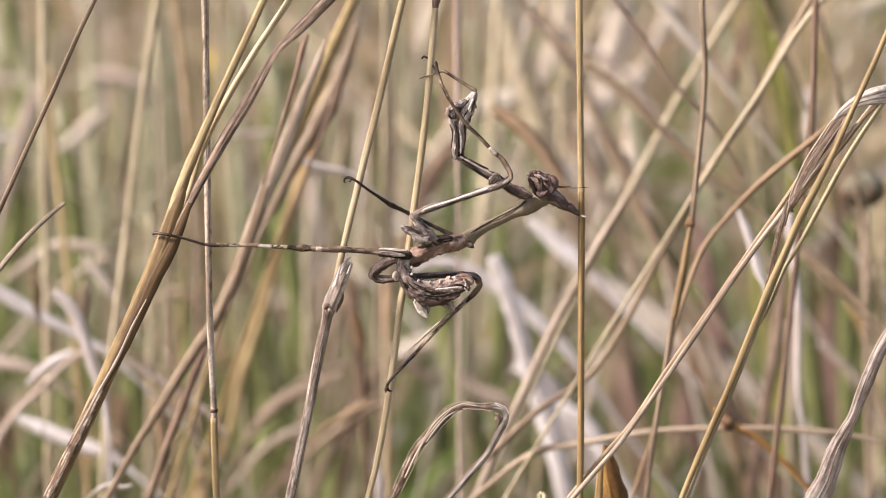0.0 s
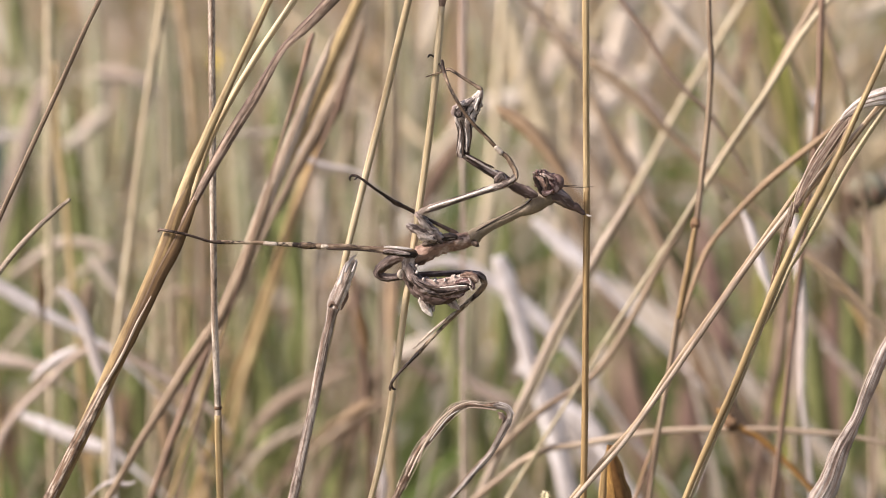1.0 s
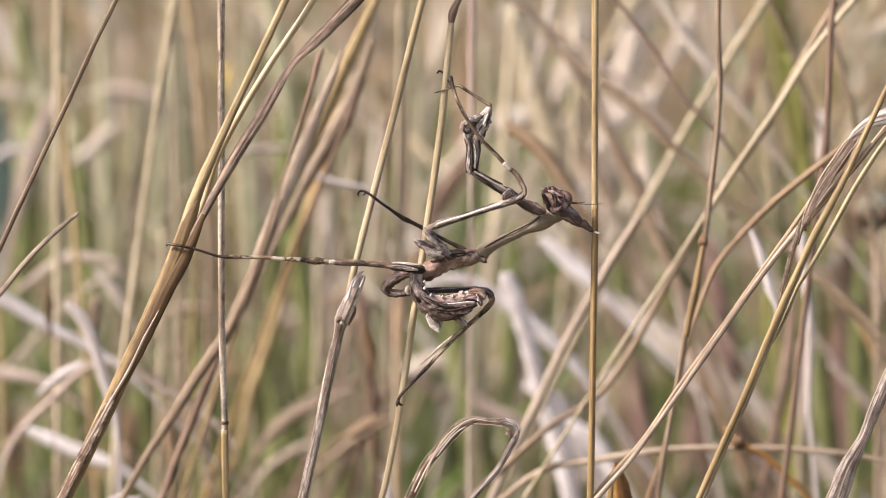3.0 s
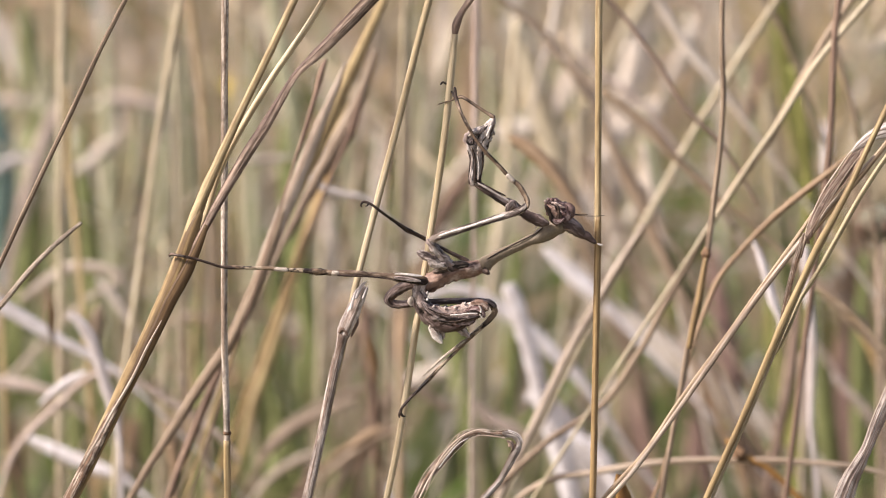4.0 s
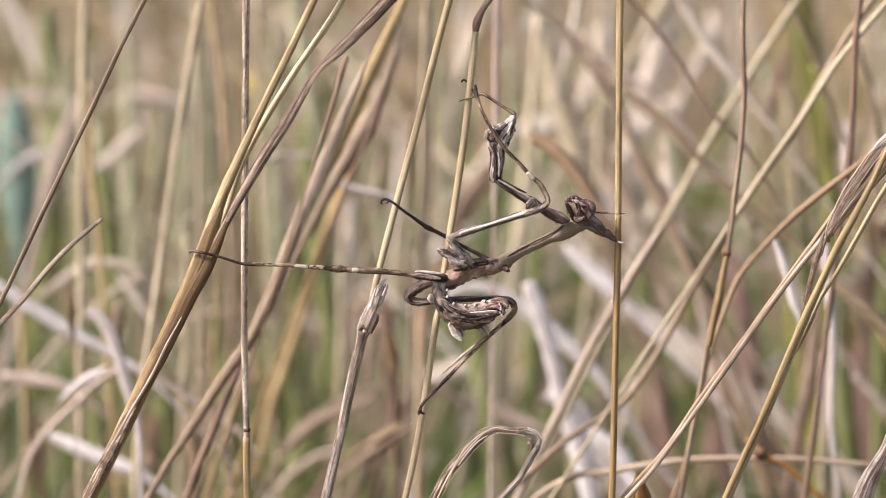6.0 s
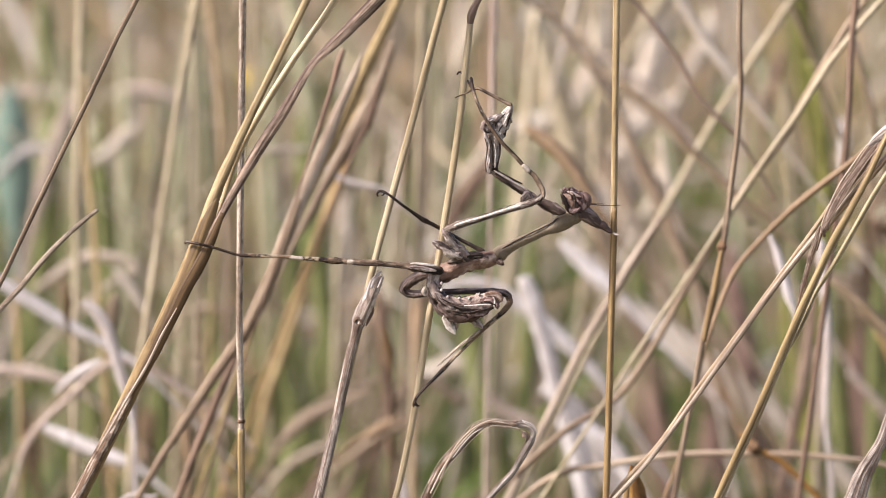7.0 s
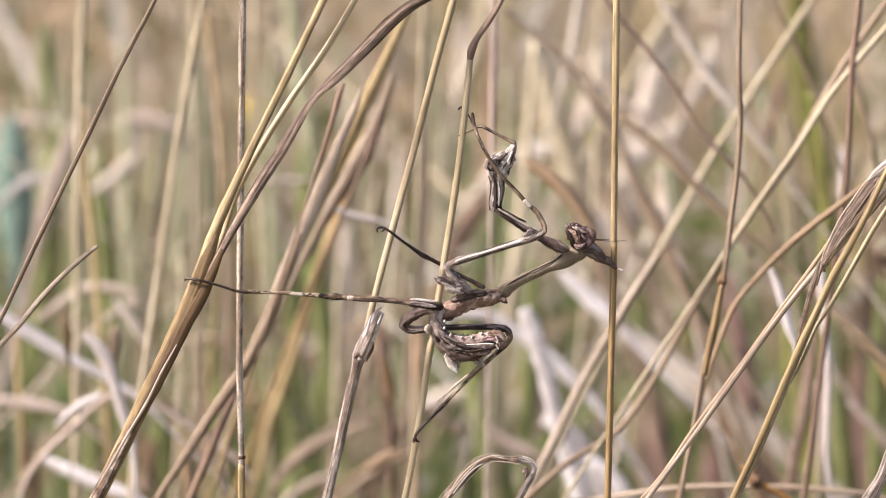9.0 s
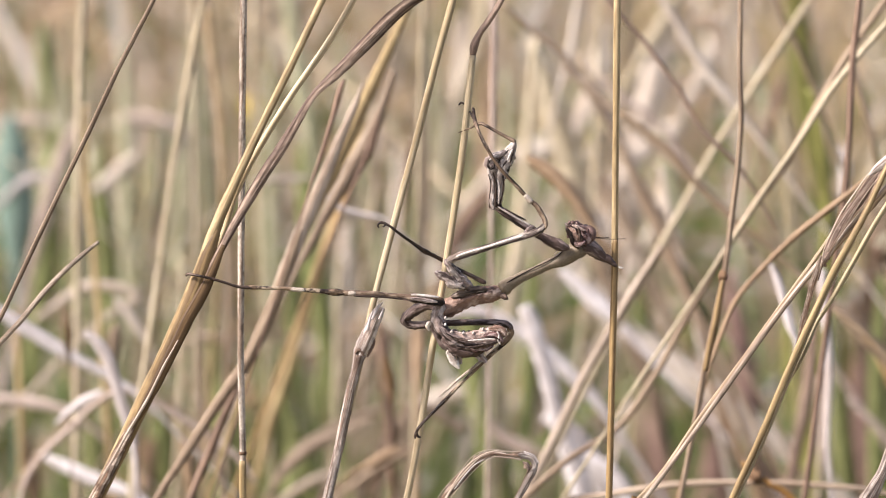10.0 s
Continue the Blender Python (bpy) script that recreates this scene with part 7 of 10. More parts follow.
shoot("straw", [(-18.1, 240, 284.6, 0.63, 0.63, 0), (-16.9, 240, 291, 0.88, 0.88, 0), (-14.6, 240, 296.1, 1.01, 1.01, 0), (-10.6, 240, 299.3, 0.75, 0.75, 0)], DUN,
      "dry bent stalk far behind")
shoot("straw", [(-25.1, 250, 256.8, 0.77, 0.77, 0), (-24.8, 250, 268.6, 0.77, 0.77, 0), (-24.5, 250, 284.1, 0.76, 0.76, 0), (-23.9, 250, 299.6, 0.76, 0.76, 0), (-23.3, 250, 313.7, 0.63, 0.63, 0)], SAND,
      "pale straw standing behind")
shoot("straw", [(-8.4, 220, 279.4, 0.62, 0.62, 0), (-7.9, 220, 293.2, 0.74, 0.74, 0), (-7.6, 220, 304.4, 0.74, 0.74, 0), (-7.8, 220, 314.3, 0.49, 0.49, 0)], DUN,
      "tan straw standing behind")
shoot("grass_plant", [(-36.1, 330, 282.7, 0.84, 0.15, 0), (-36.7, 330, 289.7, 1.95, 0.35, 0), (-37.4, 330, 296.7, 2.22, 0.4, 0), (-39.4, 330, 303.8, 1.11, 0.2, 0)], OLIVE,
      "green leaf standing behind", member_name="leaf", fold=0.25, seg=14, ribs=0.07, group='green grass')
shoot("grass_plant", [(-82.5, 300, 247.5, 1.08, 0.2, 0), (-83.2, 300, 251.9, 1.63, 0.29, 0), (-84.4, 300, 258.8, 1.89, 0.34, 0), (-85.7, 300, 264.3, 0.81, 0.15, 0)], OLIVE,
      "green leaf low behind", member_name="leaf", fold=0.25, seg=14, ribs=0.07, group='green grass')
shoot("grass_plant", [(-30.7, 290, 249.6, 1.34, 0.24, 0), (-31.6, 290, 255.3, 1.87, 0.34, 0), (-33.3, 290, 260.7, 0.8, 0.14, 0)], OLIVE,
      "green leaf low behind", member_name="leaf", fold=0.25, seg=14, ribs=0.07, group='green grass')
shoot("grass_plant", [(-36.6, 310, 259.6, 0.55, 0.1, 0), (-37.2, 310, 265.2, 1.37, 0.25, 0), (-38.1, 310, 272.1, 1.5, 0.27, 0), (-38.7, 310, 279, 0.68, 0.12, 0)], OLIVE,
      "green leaf standing behind", member_name="leaf", fold=0.25, seg=14, ribs=0.07, group='green grass')
# GLOOM leaves here and below are added to paint dark gaps between stems
shoot("grass_plant", [(-69.4, 280, 251.2, 0.8, 0.14, 0), (-69.1, 280, 256, 1.32, 0.24, 0), (-68.7, 280, 261.4, 1.59, 0.29, 0), (-67.9, 280, 266.7, 0.66, 0.12, 0)], GLOOM,
      "dark brown leaf shape for shaded gaps low behind", member_name="leaf", fold=0.25, seg=14, ribs=0.07)
shoot("grass_plant", [(28.7, 170, 273.6, 2.09, 0.38, 0), (27.3, 170, 279.5, 2.31, 0.42, 0), (25.5, 170, 285.4, 2.31, 0.42, 0), (23.2, 170, 291.8, 1.96, 0.35, 0), (21.5, 170, 298.3, 1.73, 0.31, 0), (19.7, 170, 305.3, 1.73, 0.31, 0), (18, 170, 310.5, 1.96, 0.35, 0), (16.3, 170, 315.2, 1.49, 0.27, 0)], WHITE,
      "wide bleached leaf standing aslant", member_name="leaf", fold=0.25, seg=14, ribs=0.07, ragged=0.05)
shoot("grass_plant", [(35.7, 205, 284.5, 0.72, 0.13, 0), (31.5, 205, 290.2, 1.33, 0.24, 0), (26.6, 205, 295.1, 1.57, 0.28, 0), (21.8, 205, 299.7, 1.57, 0.28, 0), (17, 205, 303.3, 1.32, 0.24, 0), (11.5, 205, 307.2, 1.32, 0.24, 0), (5.5, 205, 308.6, 1.2, 0.22, 0), (-0.5, 205, 307.2, 0.84, 0.15, 0)], WHITE,
      "bleached leaf arching across", member_name="leaf", fold=0.25, seg=14, ribs=0.07)
shoot("grass_plant", [(39.3, 190, 269.4, 1.66, 0.3, 0), (35.7, 190, 275.5, 2.02, 0.36, 0), (31, 190, 279.1, 1.66, 0.3, 0), (25.6, 190, 281.5, 0.95, 0.17, 0)], WHITE,
      "bleached leaf low behind", member_name="leaf", fold=0.25, seg=14, ribs=0.07)
shoot("straw", [(14.1, 100, 288.2, 0.84, 0.84, 0), (16.4, 100, 293.1, 0.84, 0.84, 0), (19.5, 100, 299.5, 0.84, 0.84, 0), (23, 100, 306.9, 0.84, 0.84, 0), (26.3, 100, 313.8, 0.84, 0.84, 0), (29.9, 100, 320.2, 0.84, 0.84, 0), (33.5, 100, 326.6, 0.84, 0.84, 0), (36.6, 100, 331.8, 0.73, 0.73, 0), (40, 100, 337.1, 0.63, 0.63, 0)], STONE,
      "long greyish straw leaning over")
shoot("grass_plant", [(38.9, 210, 303.5, 0.97, 0.17, 0), (34.6, 210, 307.8, 1.82, 0.33, 0), (29.8, 210, 312.1, 1.57, 0.28, 0), (24.9, 210, 316.9, 0.73, 0.13, 0)], WHITE,
      "bleached leaf slanting behind", member_name="leaf", fold=0.25, seg=14, ribs=0.07)
shoot("grass_plant", [(53.5, 95, 289.8, 0.1, 0.1, 0), (56.9, 95, 298.8, 0.1, 0.1, 0), (61, 95, 307.8, 0.1, 0.1, 0), (63.8, 95, 315.8, 0.12, 0.1, 0), (64.8, 95, 319.5, 0.42, 0.1, 0), (63.5, 95, 323.1, 0.83, 0.15, 0), (62.4, 95, 327.3, 0.83, 0.15, 0), (61.1, 95, 331.5, 0.73, 0.13, 0), (59.8, 95, 334.5, 0.31, 0.1, 0)], WHITE,
      "small bleached curl of leaf", member_name="leaf", fold=0.25, seg=14, ribs=0.07)
shoot("straw", [(76.8, 170, 279.5, 0.46, 0.46, 0), (77.2, 170, 285.4, 0.81, 0.81, 0), (77.6, 170, 294.8, 0.92, 0.92, 0), (77.7, 170, 303, 0.92, 0.92, 0), (78, 170, 310, 0.58, 0.58, 0)], DUSTY,
      "pale pinkish upright stem")
shoot("straw", [(71.7, 150, 278.7, 0.45, 0.45, 0), (73, 150, 285.8, 0.68, 0.68, 0), (74, 150, 295, 0.67, 0.67, 0), (74.3, 150, 304.1, 0.56, 0.56, 0)], DUN,
      "thin tan stem standing behind")
shoot("grass_plant", [(75.6, 330, 260, 1.12, 0.2, 0), (75.1, 330, 267.1, 2.51, 0.45, 0), (74, 330, 274.2, 2.51, 0.45, 0), (71.9, 330, 281.3, 1.11, 0.2, 0)], RUST,
      "reddish withered leaf far behind", member_name="leaf", fold=0.25, seg=14, ribs=0.07)
shoot("grass_plant", [(85.1, 320, 260.5, 1.11, 0.2, 0), (85.7, 320, 270.3, 2.35, 0.42, 0), (84.9, 320, 280.1, 2.34, 0.42, 0), (83.4, 320, 288.5, 1.24, 0.22, 0)], OLIVE,
      "green leaf standing behind", member_name="leaf", fold=0.25, seg=14, ribs=0.07, group='green grass')
shoot("grass_plant", [(100.6, 300, 278, 0.81, 0.15, 0), (99.9, 300, 284.8, 1.89, 0.34, 0), (98.4, 300, 291.7, 2.15, 0.39, 0), (96.3, 300, 297.1, 0.94, 0.17, 0)], BARK,
      "brown withered leaf behind", member_name="leaf", fold=0.25, seg=14, ribs=0.07)
shoot("grass_plant", [(56.4, 300, 249.1, 1.63, 0.29, 0), (55, 300, 254.7, 1.62, 0.29, 0), (53.6, 300, 258.8, 0.68, 0.12, 0)], OLIVE,
      "green leaf low behind", member_name="leaf", fold=0.25, seg=14, ribs=0.07, group='green grass')
shoot("grass_plant", [(45, 220, 288.2, 0.61, 0.11, 0), (43.7, 220, 294.4, 1.23, 0.22, 0), (41.8, 220, 299.4, 1.1, 0.2, 0), (39.3, 220, 304.4, 0.49, 0.1, 0)], BARK,
      "brown withered leaf behind", member_name="leaf", fold=0.25, seg=14, ribs=0.07)
shoot("grass_plant", [(66.4, 180, 272.7, 0.59, 0.11, 0), (65.8, 180, 276.3, 1.17, 0.21, 0), (64.6, 180, 279.9, 1.17, 0.21, 0), (63.9, 180, 283.4, 0.47, 0.1, 0)], GLOOM,
      "dark brown leaf shape for shaded gaps low behind", member_name="leaf", fold=0.25, seg=14, ribs=0.07)
shoot("straw", [(80.7, 110, 317.5, 0.53, 0.53, 0), (79.1, 110, 319.1, 0.74, 0.74, 0), (75.9, 110, 321.8, 0.64, 0.64, 0), (72.7, 110, 323.9, 0.42, 0.42, 0)], TAN,
      "short tan stem with a broken end")
shoot("straw", [(99.3, 220, 275.7, 0.62, 0.62, 0), (95.5, 220, 279.4, 0.86, 0.86, 0), (91.8, 220, 283.2, 0.86, 0.86, 0), (88, 220, 286.9, 0.61, 0.61, 0)], DUSTY,
      "pale pinkish stem lying aslant")
shoot("straw", [(63.2, 200, 278.3, 0.72, 0.72, 0), (60.1, 200, 285.7, 0.84, 0.84, 0), (57.3, 200, 291.7, 0.84, 0.84, 0), (54.6, 200, 297.8, 0.6, 0.6, 0)], RUSSET,
      "russet stem slanting behind")
shoot("straw", [(34.9, 240, 258.9, 0.51, 0.51, 0), (36.8, 240, 266.7, 0.76, 0.76, 0), (39.2, 240, 274.4, 0.76, 0.76, 0), (41.1, 240, 283.3, 0.63, 0.63, 0)], CREAMY,
      "pale stem end low behind")
shoot("grass_plant", [(22.5, 250, 268.6, 0.64, 0.11, 0), (18.6, 250, 269.9, 1.53, 0.28, 0), (13.5, 250, 272.5, 1.53, 0.28, 0), (9.7, 250, 276.3, 0.64, 0.11, 0)], DUSTY,
      "dry leaf lying level", member_name="leaf", fold=0.25, seg=14, ribs=0.07)
shoot("straw", [(10, 255, 256.8, 0.64, 0.64, 0), (10.8, 255, 272.8, 0.9, 0.9, 0), (11.5, 255, 288.4, 1.02, 1.02, 0), (12.3, 255, 301.4, 1.02, 1.02, 0), (13.5, 255, 314.3, 0.89, 0.89, 0)], SAGE,
      "thick grey green straw behind")
shoot("grass_plant", [(65.9, 360, 235, 1.3, 0.23, 0), (69, 360, 247.1, 2.6, 0.47, 0), (70.8, 360, 258.8, 2.59, 0.47, 0), (71.4, 360, 269, 1.15, 0.21, 0)], RUST,
      "reddish withered leaf far behind", member_name="leaf", fold=0.25, seg=14, ribs=0.07)
shoot("grass_plant", [(51.8, 340, 239.2, 1.42, 0.25, 0), (50.3, 340, 248.1, 2.55, 0.46, 0), (48.9, 340, 256.7, 2.26, 0.41, 0), (48.5, 340, 265.3, 0.99, 0.18, 0)], BARK,
      "brown withered leaf low behind", member_name="leaf", fold=0.25, seg=14, ribs=0.07)
shoot("grass_plant", [(98.5, 340, 239.2, 1.42, 0.25, 0), (99.8, 340, 248.1, 2.55, 0.46, 0), (101.1, 340, 256.7, 2.26, 0.41, 0), (101.7, 340, 265.3, 0.99, 0.18, 0)], BARK,
      "brown withered leaf low behind", member_name="leaf", fold=0.25, seg=14, ribs=0.07)
shoot("grass_plant", [(106.2, 330, 267.1, 1.12, 0.2, 0), (107, 330, 275.6, 2.23, 0.4, 0), (107.5, 330, 284.1, 2.09, 0.38, 0), (107.6, 330, 292.5, 0.97, 0.18, 0)], BARK,
      "brown withered leaf behind", member_name="leaf", fold=0.25, seg=14, ribs=0.07)
shoot("grass_plant", [(10.3, 300, 247.5, 1.08, 0.2, 0), (9.7, 300, 254.7, 2.03, 0.37, 0), (8.9, 300, 261.5, 1.89, 0.34, 0), (8.4, 300, 268.4, 0.81, 0.15, 0)], OLIVE,
      "green leaf low behind", member_name="leaf", fold=0.25, seg=14, ribs=0.07, group='green grass')
shoot("grass_plant", [(-98.1, 300, 247.5, 1.36, 0.24, 0), (-99.4, 300, 253.3, 2.44, 0.44, 0), (-100.1, 300, 258.8, 1.89, 0.34, 0), (-100.6, 300, 264.3, 0.81, 0.15, 0)], GLOOM,
      "dark brown leaf shape for shaded gaps low behind", member_name="leaf", fold=0.25, seg=14, ribs=0.07)
shoot("grass_plant", [(-49.9, 310, 245.4, 1.1, 0.2, 0), (-48.7, 310, 252.7, 2.05, 0.37, 0), (-47.6, 310, 259.6, 1.91, 0.34, 0), (-47, 310, 266.6, 0.82, 0.15, 0)], OLIVE,
      "green leaf low behind", member_name="leaf", fold=0.25, seg=14, ribs=0.07, group='green grass')
shoot("grass_plant", [(-16.6, 290, 249.6, 1.07, 0.19, 0), (-15.5, 290, 255.3, 1.87, 0.34, 0), (-14.7, 290, 260.7, 1.61, 0.29, 0), (-14.2, 290, 266.2, 0.67, 0.12, 0)], GLOOM,
      "dark brown leaf shape for shaded gaps low behind", member_name="leaf", fold=0.25, seg=14, ribs=0.07)
shoot("grass_plant", [(7.8, 330, 319.1, 0.83, 0.15, 0), (13.3, 330, 324.7, 2.21, 0.4, 0), (20.2, 330, 328.6, 2.49, 0.45, 0), (26.4, 330, 329.2, 1.11, 0.2, 0)], CREAMY,
      "pale leaf bent level", member_name="leaf", fold=0.25, seg=14, ribs=0.07)
shoot("grass_plant", [(45.7, 340, 302.4, 0.98, 0.18, 0), (47.1, 340, 310.8, 1.96, 0.35, 0), (46.7, 340, 319.3, 1.96, 0.35, 0), (45.8, 340, 327.8, 0.98, 0.18, 0)], CREAMY,
      "pale leaf far behind", member_name="leaf", fold=0.25, seg=14, ribs=0.07)
shoot("grass_plant", [(5.2, 380, 342.2, 0.87, 0.16, 0), (8.1, 380, 349.5, 2.03, 0.37, 0), (9.6, 380, 356.8, 2.03, 0.37, 0), (10.4, 380, 364, 1.16, 0.21, 0)], SAND,
      "pale leaf far behind", member_name="leaf", fold=0.25, seg=14, ribs=0.07)
shoot("grass_plant", [(48.7, 420, 317.2, 1.21, 0.22, 0), (53.9, 420, 328.6, 3.33, 0.6, 0), (56.9, 420, 340, 3.63, 0.65, 0), (56.5, 420, 350.6, 1.81, 0.33, 0)], CREAMY,
      "pale broad leaf far behind", member_name="leaf", fold=0.25, seg=14, ribs=0.07)
shoot("grass_plant", [(34.3, 420, 320.2, 1.21, 0.22, 0), (38.8, 420, 330.9, 2.73, 0.49, 0), (41.7, 420, 341.5, 2.72, 0.49, 0), (42.6, 420, 352.1, 1.36, 0.24, 0)], CREAMY,
      "pale broad leaf far behind", member_name="leaf", fold=0.25, seg=14, ribs=0.07)
shoot("grass_plant", [(-14, 400, 293.9, 0.9, 0.16, 0), (-12.5, 400, 303, 2.09, 0.38, 0), (-11.8, 400, 312, 2.08, 0.38, 0), (-12.5, 400, 321, 0.89, 0.16, 0)], CREAMY,
      "pale broad leaf far behind", member_name="leaf", fold=0.25, seg=14, ribs=0.07)
shoot("grass_plant", [(2.4, 420, 327.9, 0.91, 0.16, 0), (4.2, 420, 337, 2.12, 0.38, 0), (5.1, 420, 346.1, 2.12, 0.38, 0), (4.7, 420, 355.2, 0.91, 0.16, 0)], CREAMY,
      "pale broad leaf far behind", member_name="leaf", fold=0.25, seg=14, ribs=0.07)
shoot("grass_plant", [(-26.5, 350, 276.5, 0.85, 0.15, 0), (-25.6, 350, 288, 1.99, 0.36, 0), (-24.7, 350, 298.1, 2.13, 0.38, 0), (-24.1, 350, 308.1, 0.99, 0.18, 0)], CREAMY,
      "pale leaf far behind", member_name="leaf", fold=0.25, seg=14, ribs=0.07)
shoot("grass_plant", [(44.8, 400, 310.5, 1.04, 0.19, 0), (50, 400, 318, 2.68, 0.48, 0), (56.6, 400, 324.7, 2.97, 0.54, 0), (63.3, 400, 327.7, 1.34, 0.24, 0)], CREAMY,
      "pale leaf far behind", member_name="leaf", fold=0.25, seg=14, ribs=0.07)
shoot("grass_plant", [(-13.5, 360, 276.3, 0.72, 0.13, 0), (-12.1, 360, 285.1, 1.72, 0.31, 0), (-11.2, 360, 293.8, 1.72, 0.31, 0), (-10.9, 360, 301, 0.72, 0.13, 0)], SAND,
      "pale leaf far behind", member_name="leaf", fold=0.25, seg=14, ribs=0.07)
# added dark shape that deepens the shade at the right edge
shoot("grass_plant", [(105.2, 340, 266.8, 1.41, 0.25, 0), (105.8, 340, 281, 3.1, 0.56, 0), (106.5, 340, 293.8, 3.09, 0.56, 0), (106.8, 340, 305.2, 1.68, 0.3, 0)], GLOOM,
      "dark brown leaf shape for shaded gaps low behind", member_name="leaf", fold=0.25, seg=14, ribs=0.07)
shoot("grass_plant", [(89.3, 330, 268.5, 1.12, 0.2, 0), (88.6, 330, 279.9, 2.09, 0.38, 0), (87.3, 330, 289.7, 2.09, 0.38, 0), (85.5, 330, 299.6, 1.11, 0.2, 0)], OLIVE,
      "green leaf standing behind", member_name="leaf", fold=0.25, seg=14, ribs=0.07, group='green grass')
shoot("grass_plant", [(-73.5, 140, 279.9, 0.13, 0.1, 0), (-73.2, 140, 301.3, 0.13, 0.1, 0), (-73.3, 140, 308.1, 0.17, 0.1, 0), (-73.7, 140, 312, 0.77, 0.14, 0), (-73.5, 140, 314.8, 0.88, 0.16, 0), (-73.7, 140, 317.6, 0.33, 0.1, 0)], MAHOGANY,
      "dark reddish scrap of withered leaf", member_name="leaf", fold=0.25, seg=14, ribs=0.07, ragged=0.08)
shoot("grass_plant", [(-70.4, 190, 269.4, 0.24, 0.1, 0), (-69.8, 190, 297.1, 0.24, 0.1, 0), (-69.5, 190, 301.9, 1.18, 0.21, 0), (-69, 190, 305.5, 1.65, 0.3, 0), (-68.4, 190, 308.5, 0.59, 0.11, 0)], BARK,
      "brown scrap of withered leaf", member_name="leaf", fold=0.25, seg=14, ribs=0.07, ragged=0.08)
shoot("grass_plant", [(-10.6, 150, 277.8, 0.17, 0.1, 0), (-10.1, 150, 297.3, 0.17, 0.1, 0), (-10.6, 150, 301.8, 0.9, 0.16, 0), (-11.2, 150, 305.2, 1.12, 0.2, 0), (-12.1, 150, 308.6, 0.45, 0.1, 0)], MAHOGANY,
      "dark reddish scrap of withered leaf", member_name="leaf", fold=0.25, seg=14, ribs=0.07, ragged=0.08)
shoot("grass_plant", [(-5.9, 180, 271.5, 0.47, 0.1, 0), (-5.6, 180, 295.3, 0.58, 0.11, 0), (-5.4, 180, 301.2, 1.17, 0.21, 0), (-5.1, 180, 306, 1.52, 0.27, 0), (-5.6, 180, 308.9, 0.58, 0.1, 0)], RUSSET,
      "russet withered leaf behind the straw", member_name="leaf", fold=0.25, seg=14, ribs=0.07, ragged=0.08)
shoot("grass_plant", [(-17.9, 150, 284.7, 0.45, 0.1, 0), (-15.1, 150, 286, 0.9, 0.16, 0), (-11.7, 150, 288.1, 1.01, 0.18, 0), (-8.9, 150, 289.8, 0.45, 0.1, 0)], RUSSET,
      "russet withered leaf lying low", member_name="leaf", fold=0.25, seg=14, ribs=0.07, ragged=0.08)
shoot("grass_plant", [(-50.8, 150, 277.8, 0.45, 0.1, 0), (-50.9, 150, 283.5, 0.9, 0.16, 0), (-51.3, 150, 287.5, 1.13, 0.2, 0), (-52.2, 150, 291.5, 0.45, 0.1, 0)], RUSSET,
      "russet withered leaf standing low", member_name="leaf", fold=0.25, seg=14, ribs=0.07, ragged=0.08)
shoot("grass_plant", [(-83.8, 300, 246.4, 0.95, 0.17, 0), (-84.1, 300, 254, 1.9, 0.34, 0), (-83.3, 300, 260.2, 1.89, 0.34, 0), (-82.2, 300, 265.7, 0.66, 0.12, 0)], OLIVE,
      "green leaf low behind", member_name="leaf", fold=0.25, seg=14, ribs=0.07, group='green grass')
shoot("grass_plant", [(-69, 300, 246.4, 0.57, 0.1, 0), (-69.3, 300, 256.7, 1.71, 0.31, 0), (-68.7, 300, 261.5, 1.7, 0.31, 0), (-70.5, 300, 266.4, 0.57, 0.1, 0)], OLIVE,
      "green leaf low behind", member_name="leaf", fold=0.25, seg=14, ribs=0.07, group='green grass')
shoot("grass_plant", [(-52.3, 300, 246.4, 1.14, 0.2, 0), (-51.7, 300, 251.9, 2.09, 0.38, 0), (-51.3, 300, 256.7, 1.89, 0.34, 0), (-52.2, 300, 261.5, 0.66, 0.12, 0)], OLIVE,
      "green leaf low behind", member_name="leaf", fold=0.25, seg=14, ribs=0.07, group='green grass')
shoot("grass_plant", [(-29.5, 300, 264.3, 0.57, 0.1, 0), (-30, 300, 270.5, 1.51, 0.27, 0), (-30.2, 300, 275.3, 1.42, 0.26, 0), (-29.4, 300, 280.7, 0.47, 0.1, 0)], OLIVE,
      "green leaf low behind", member_name="leaf", fold=0.25, seg=14, ribs=0.07, group='green grass')
shoot("grass_plant", [(-37.4, 300, 246.4, 1.33, 0.24, 0), (-36.8, 300, 250.2, 2.47, 0.44, 0), (-35.7, 300, 254, 1.71, 0.31, 0), (-34.4, 300, 257.4, 0.57, 0.1, 0)], OLIVE,
      "green leaf low behind", member_name="leaf", fold=0.25, seg=14, ribs=0.07, group='green grass')
shoot("grass_plant", [(-12.7, 300, 246.4, 0.95, 0.17, 0), (-12.2, 300, 250.5, 1.71, 0.31, 0), (-11.4, 300, 254, 1.33, 0.24, 0), (-10.8, 300, 256.7, 0.47, 0.1, 0)], OLIVE,
      "green leaf low behind", member_name="leaf", fold=0.25, seg=14, ribs=0.07, group='green grass')
small_flower((-56.2, 500.0, 322.8), 2.78, YELLOW, "small yellow wild flower among the grass")
small_flower((20.0, 2.0, 302.0), 0.91, CREAM, "tiny cream coloured flower low in the grass")
seed_head((89.1, 150.0, 330.5), 3.80)


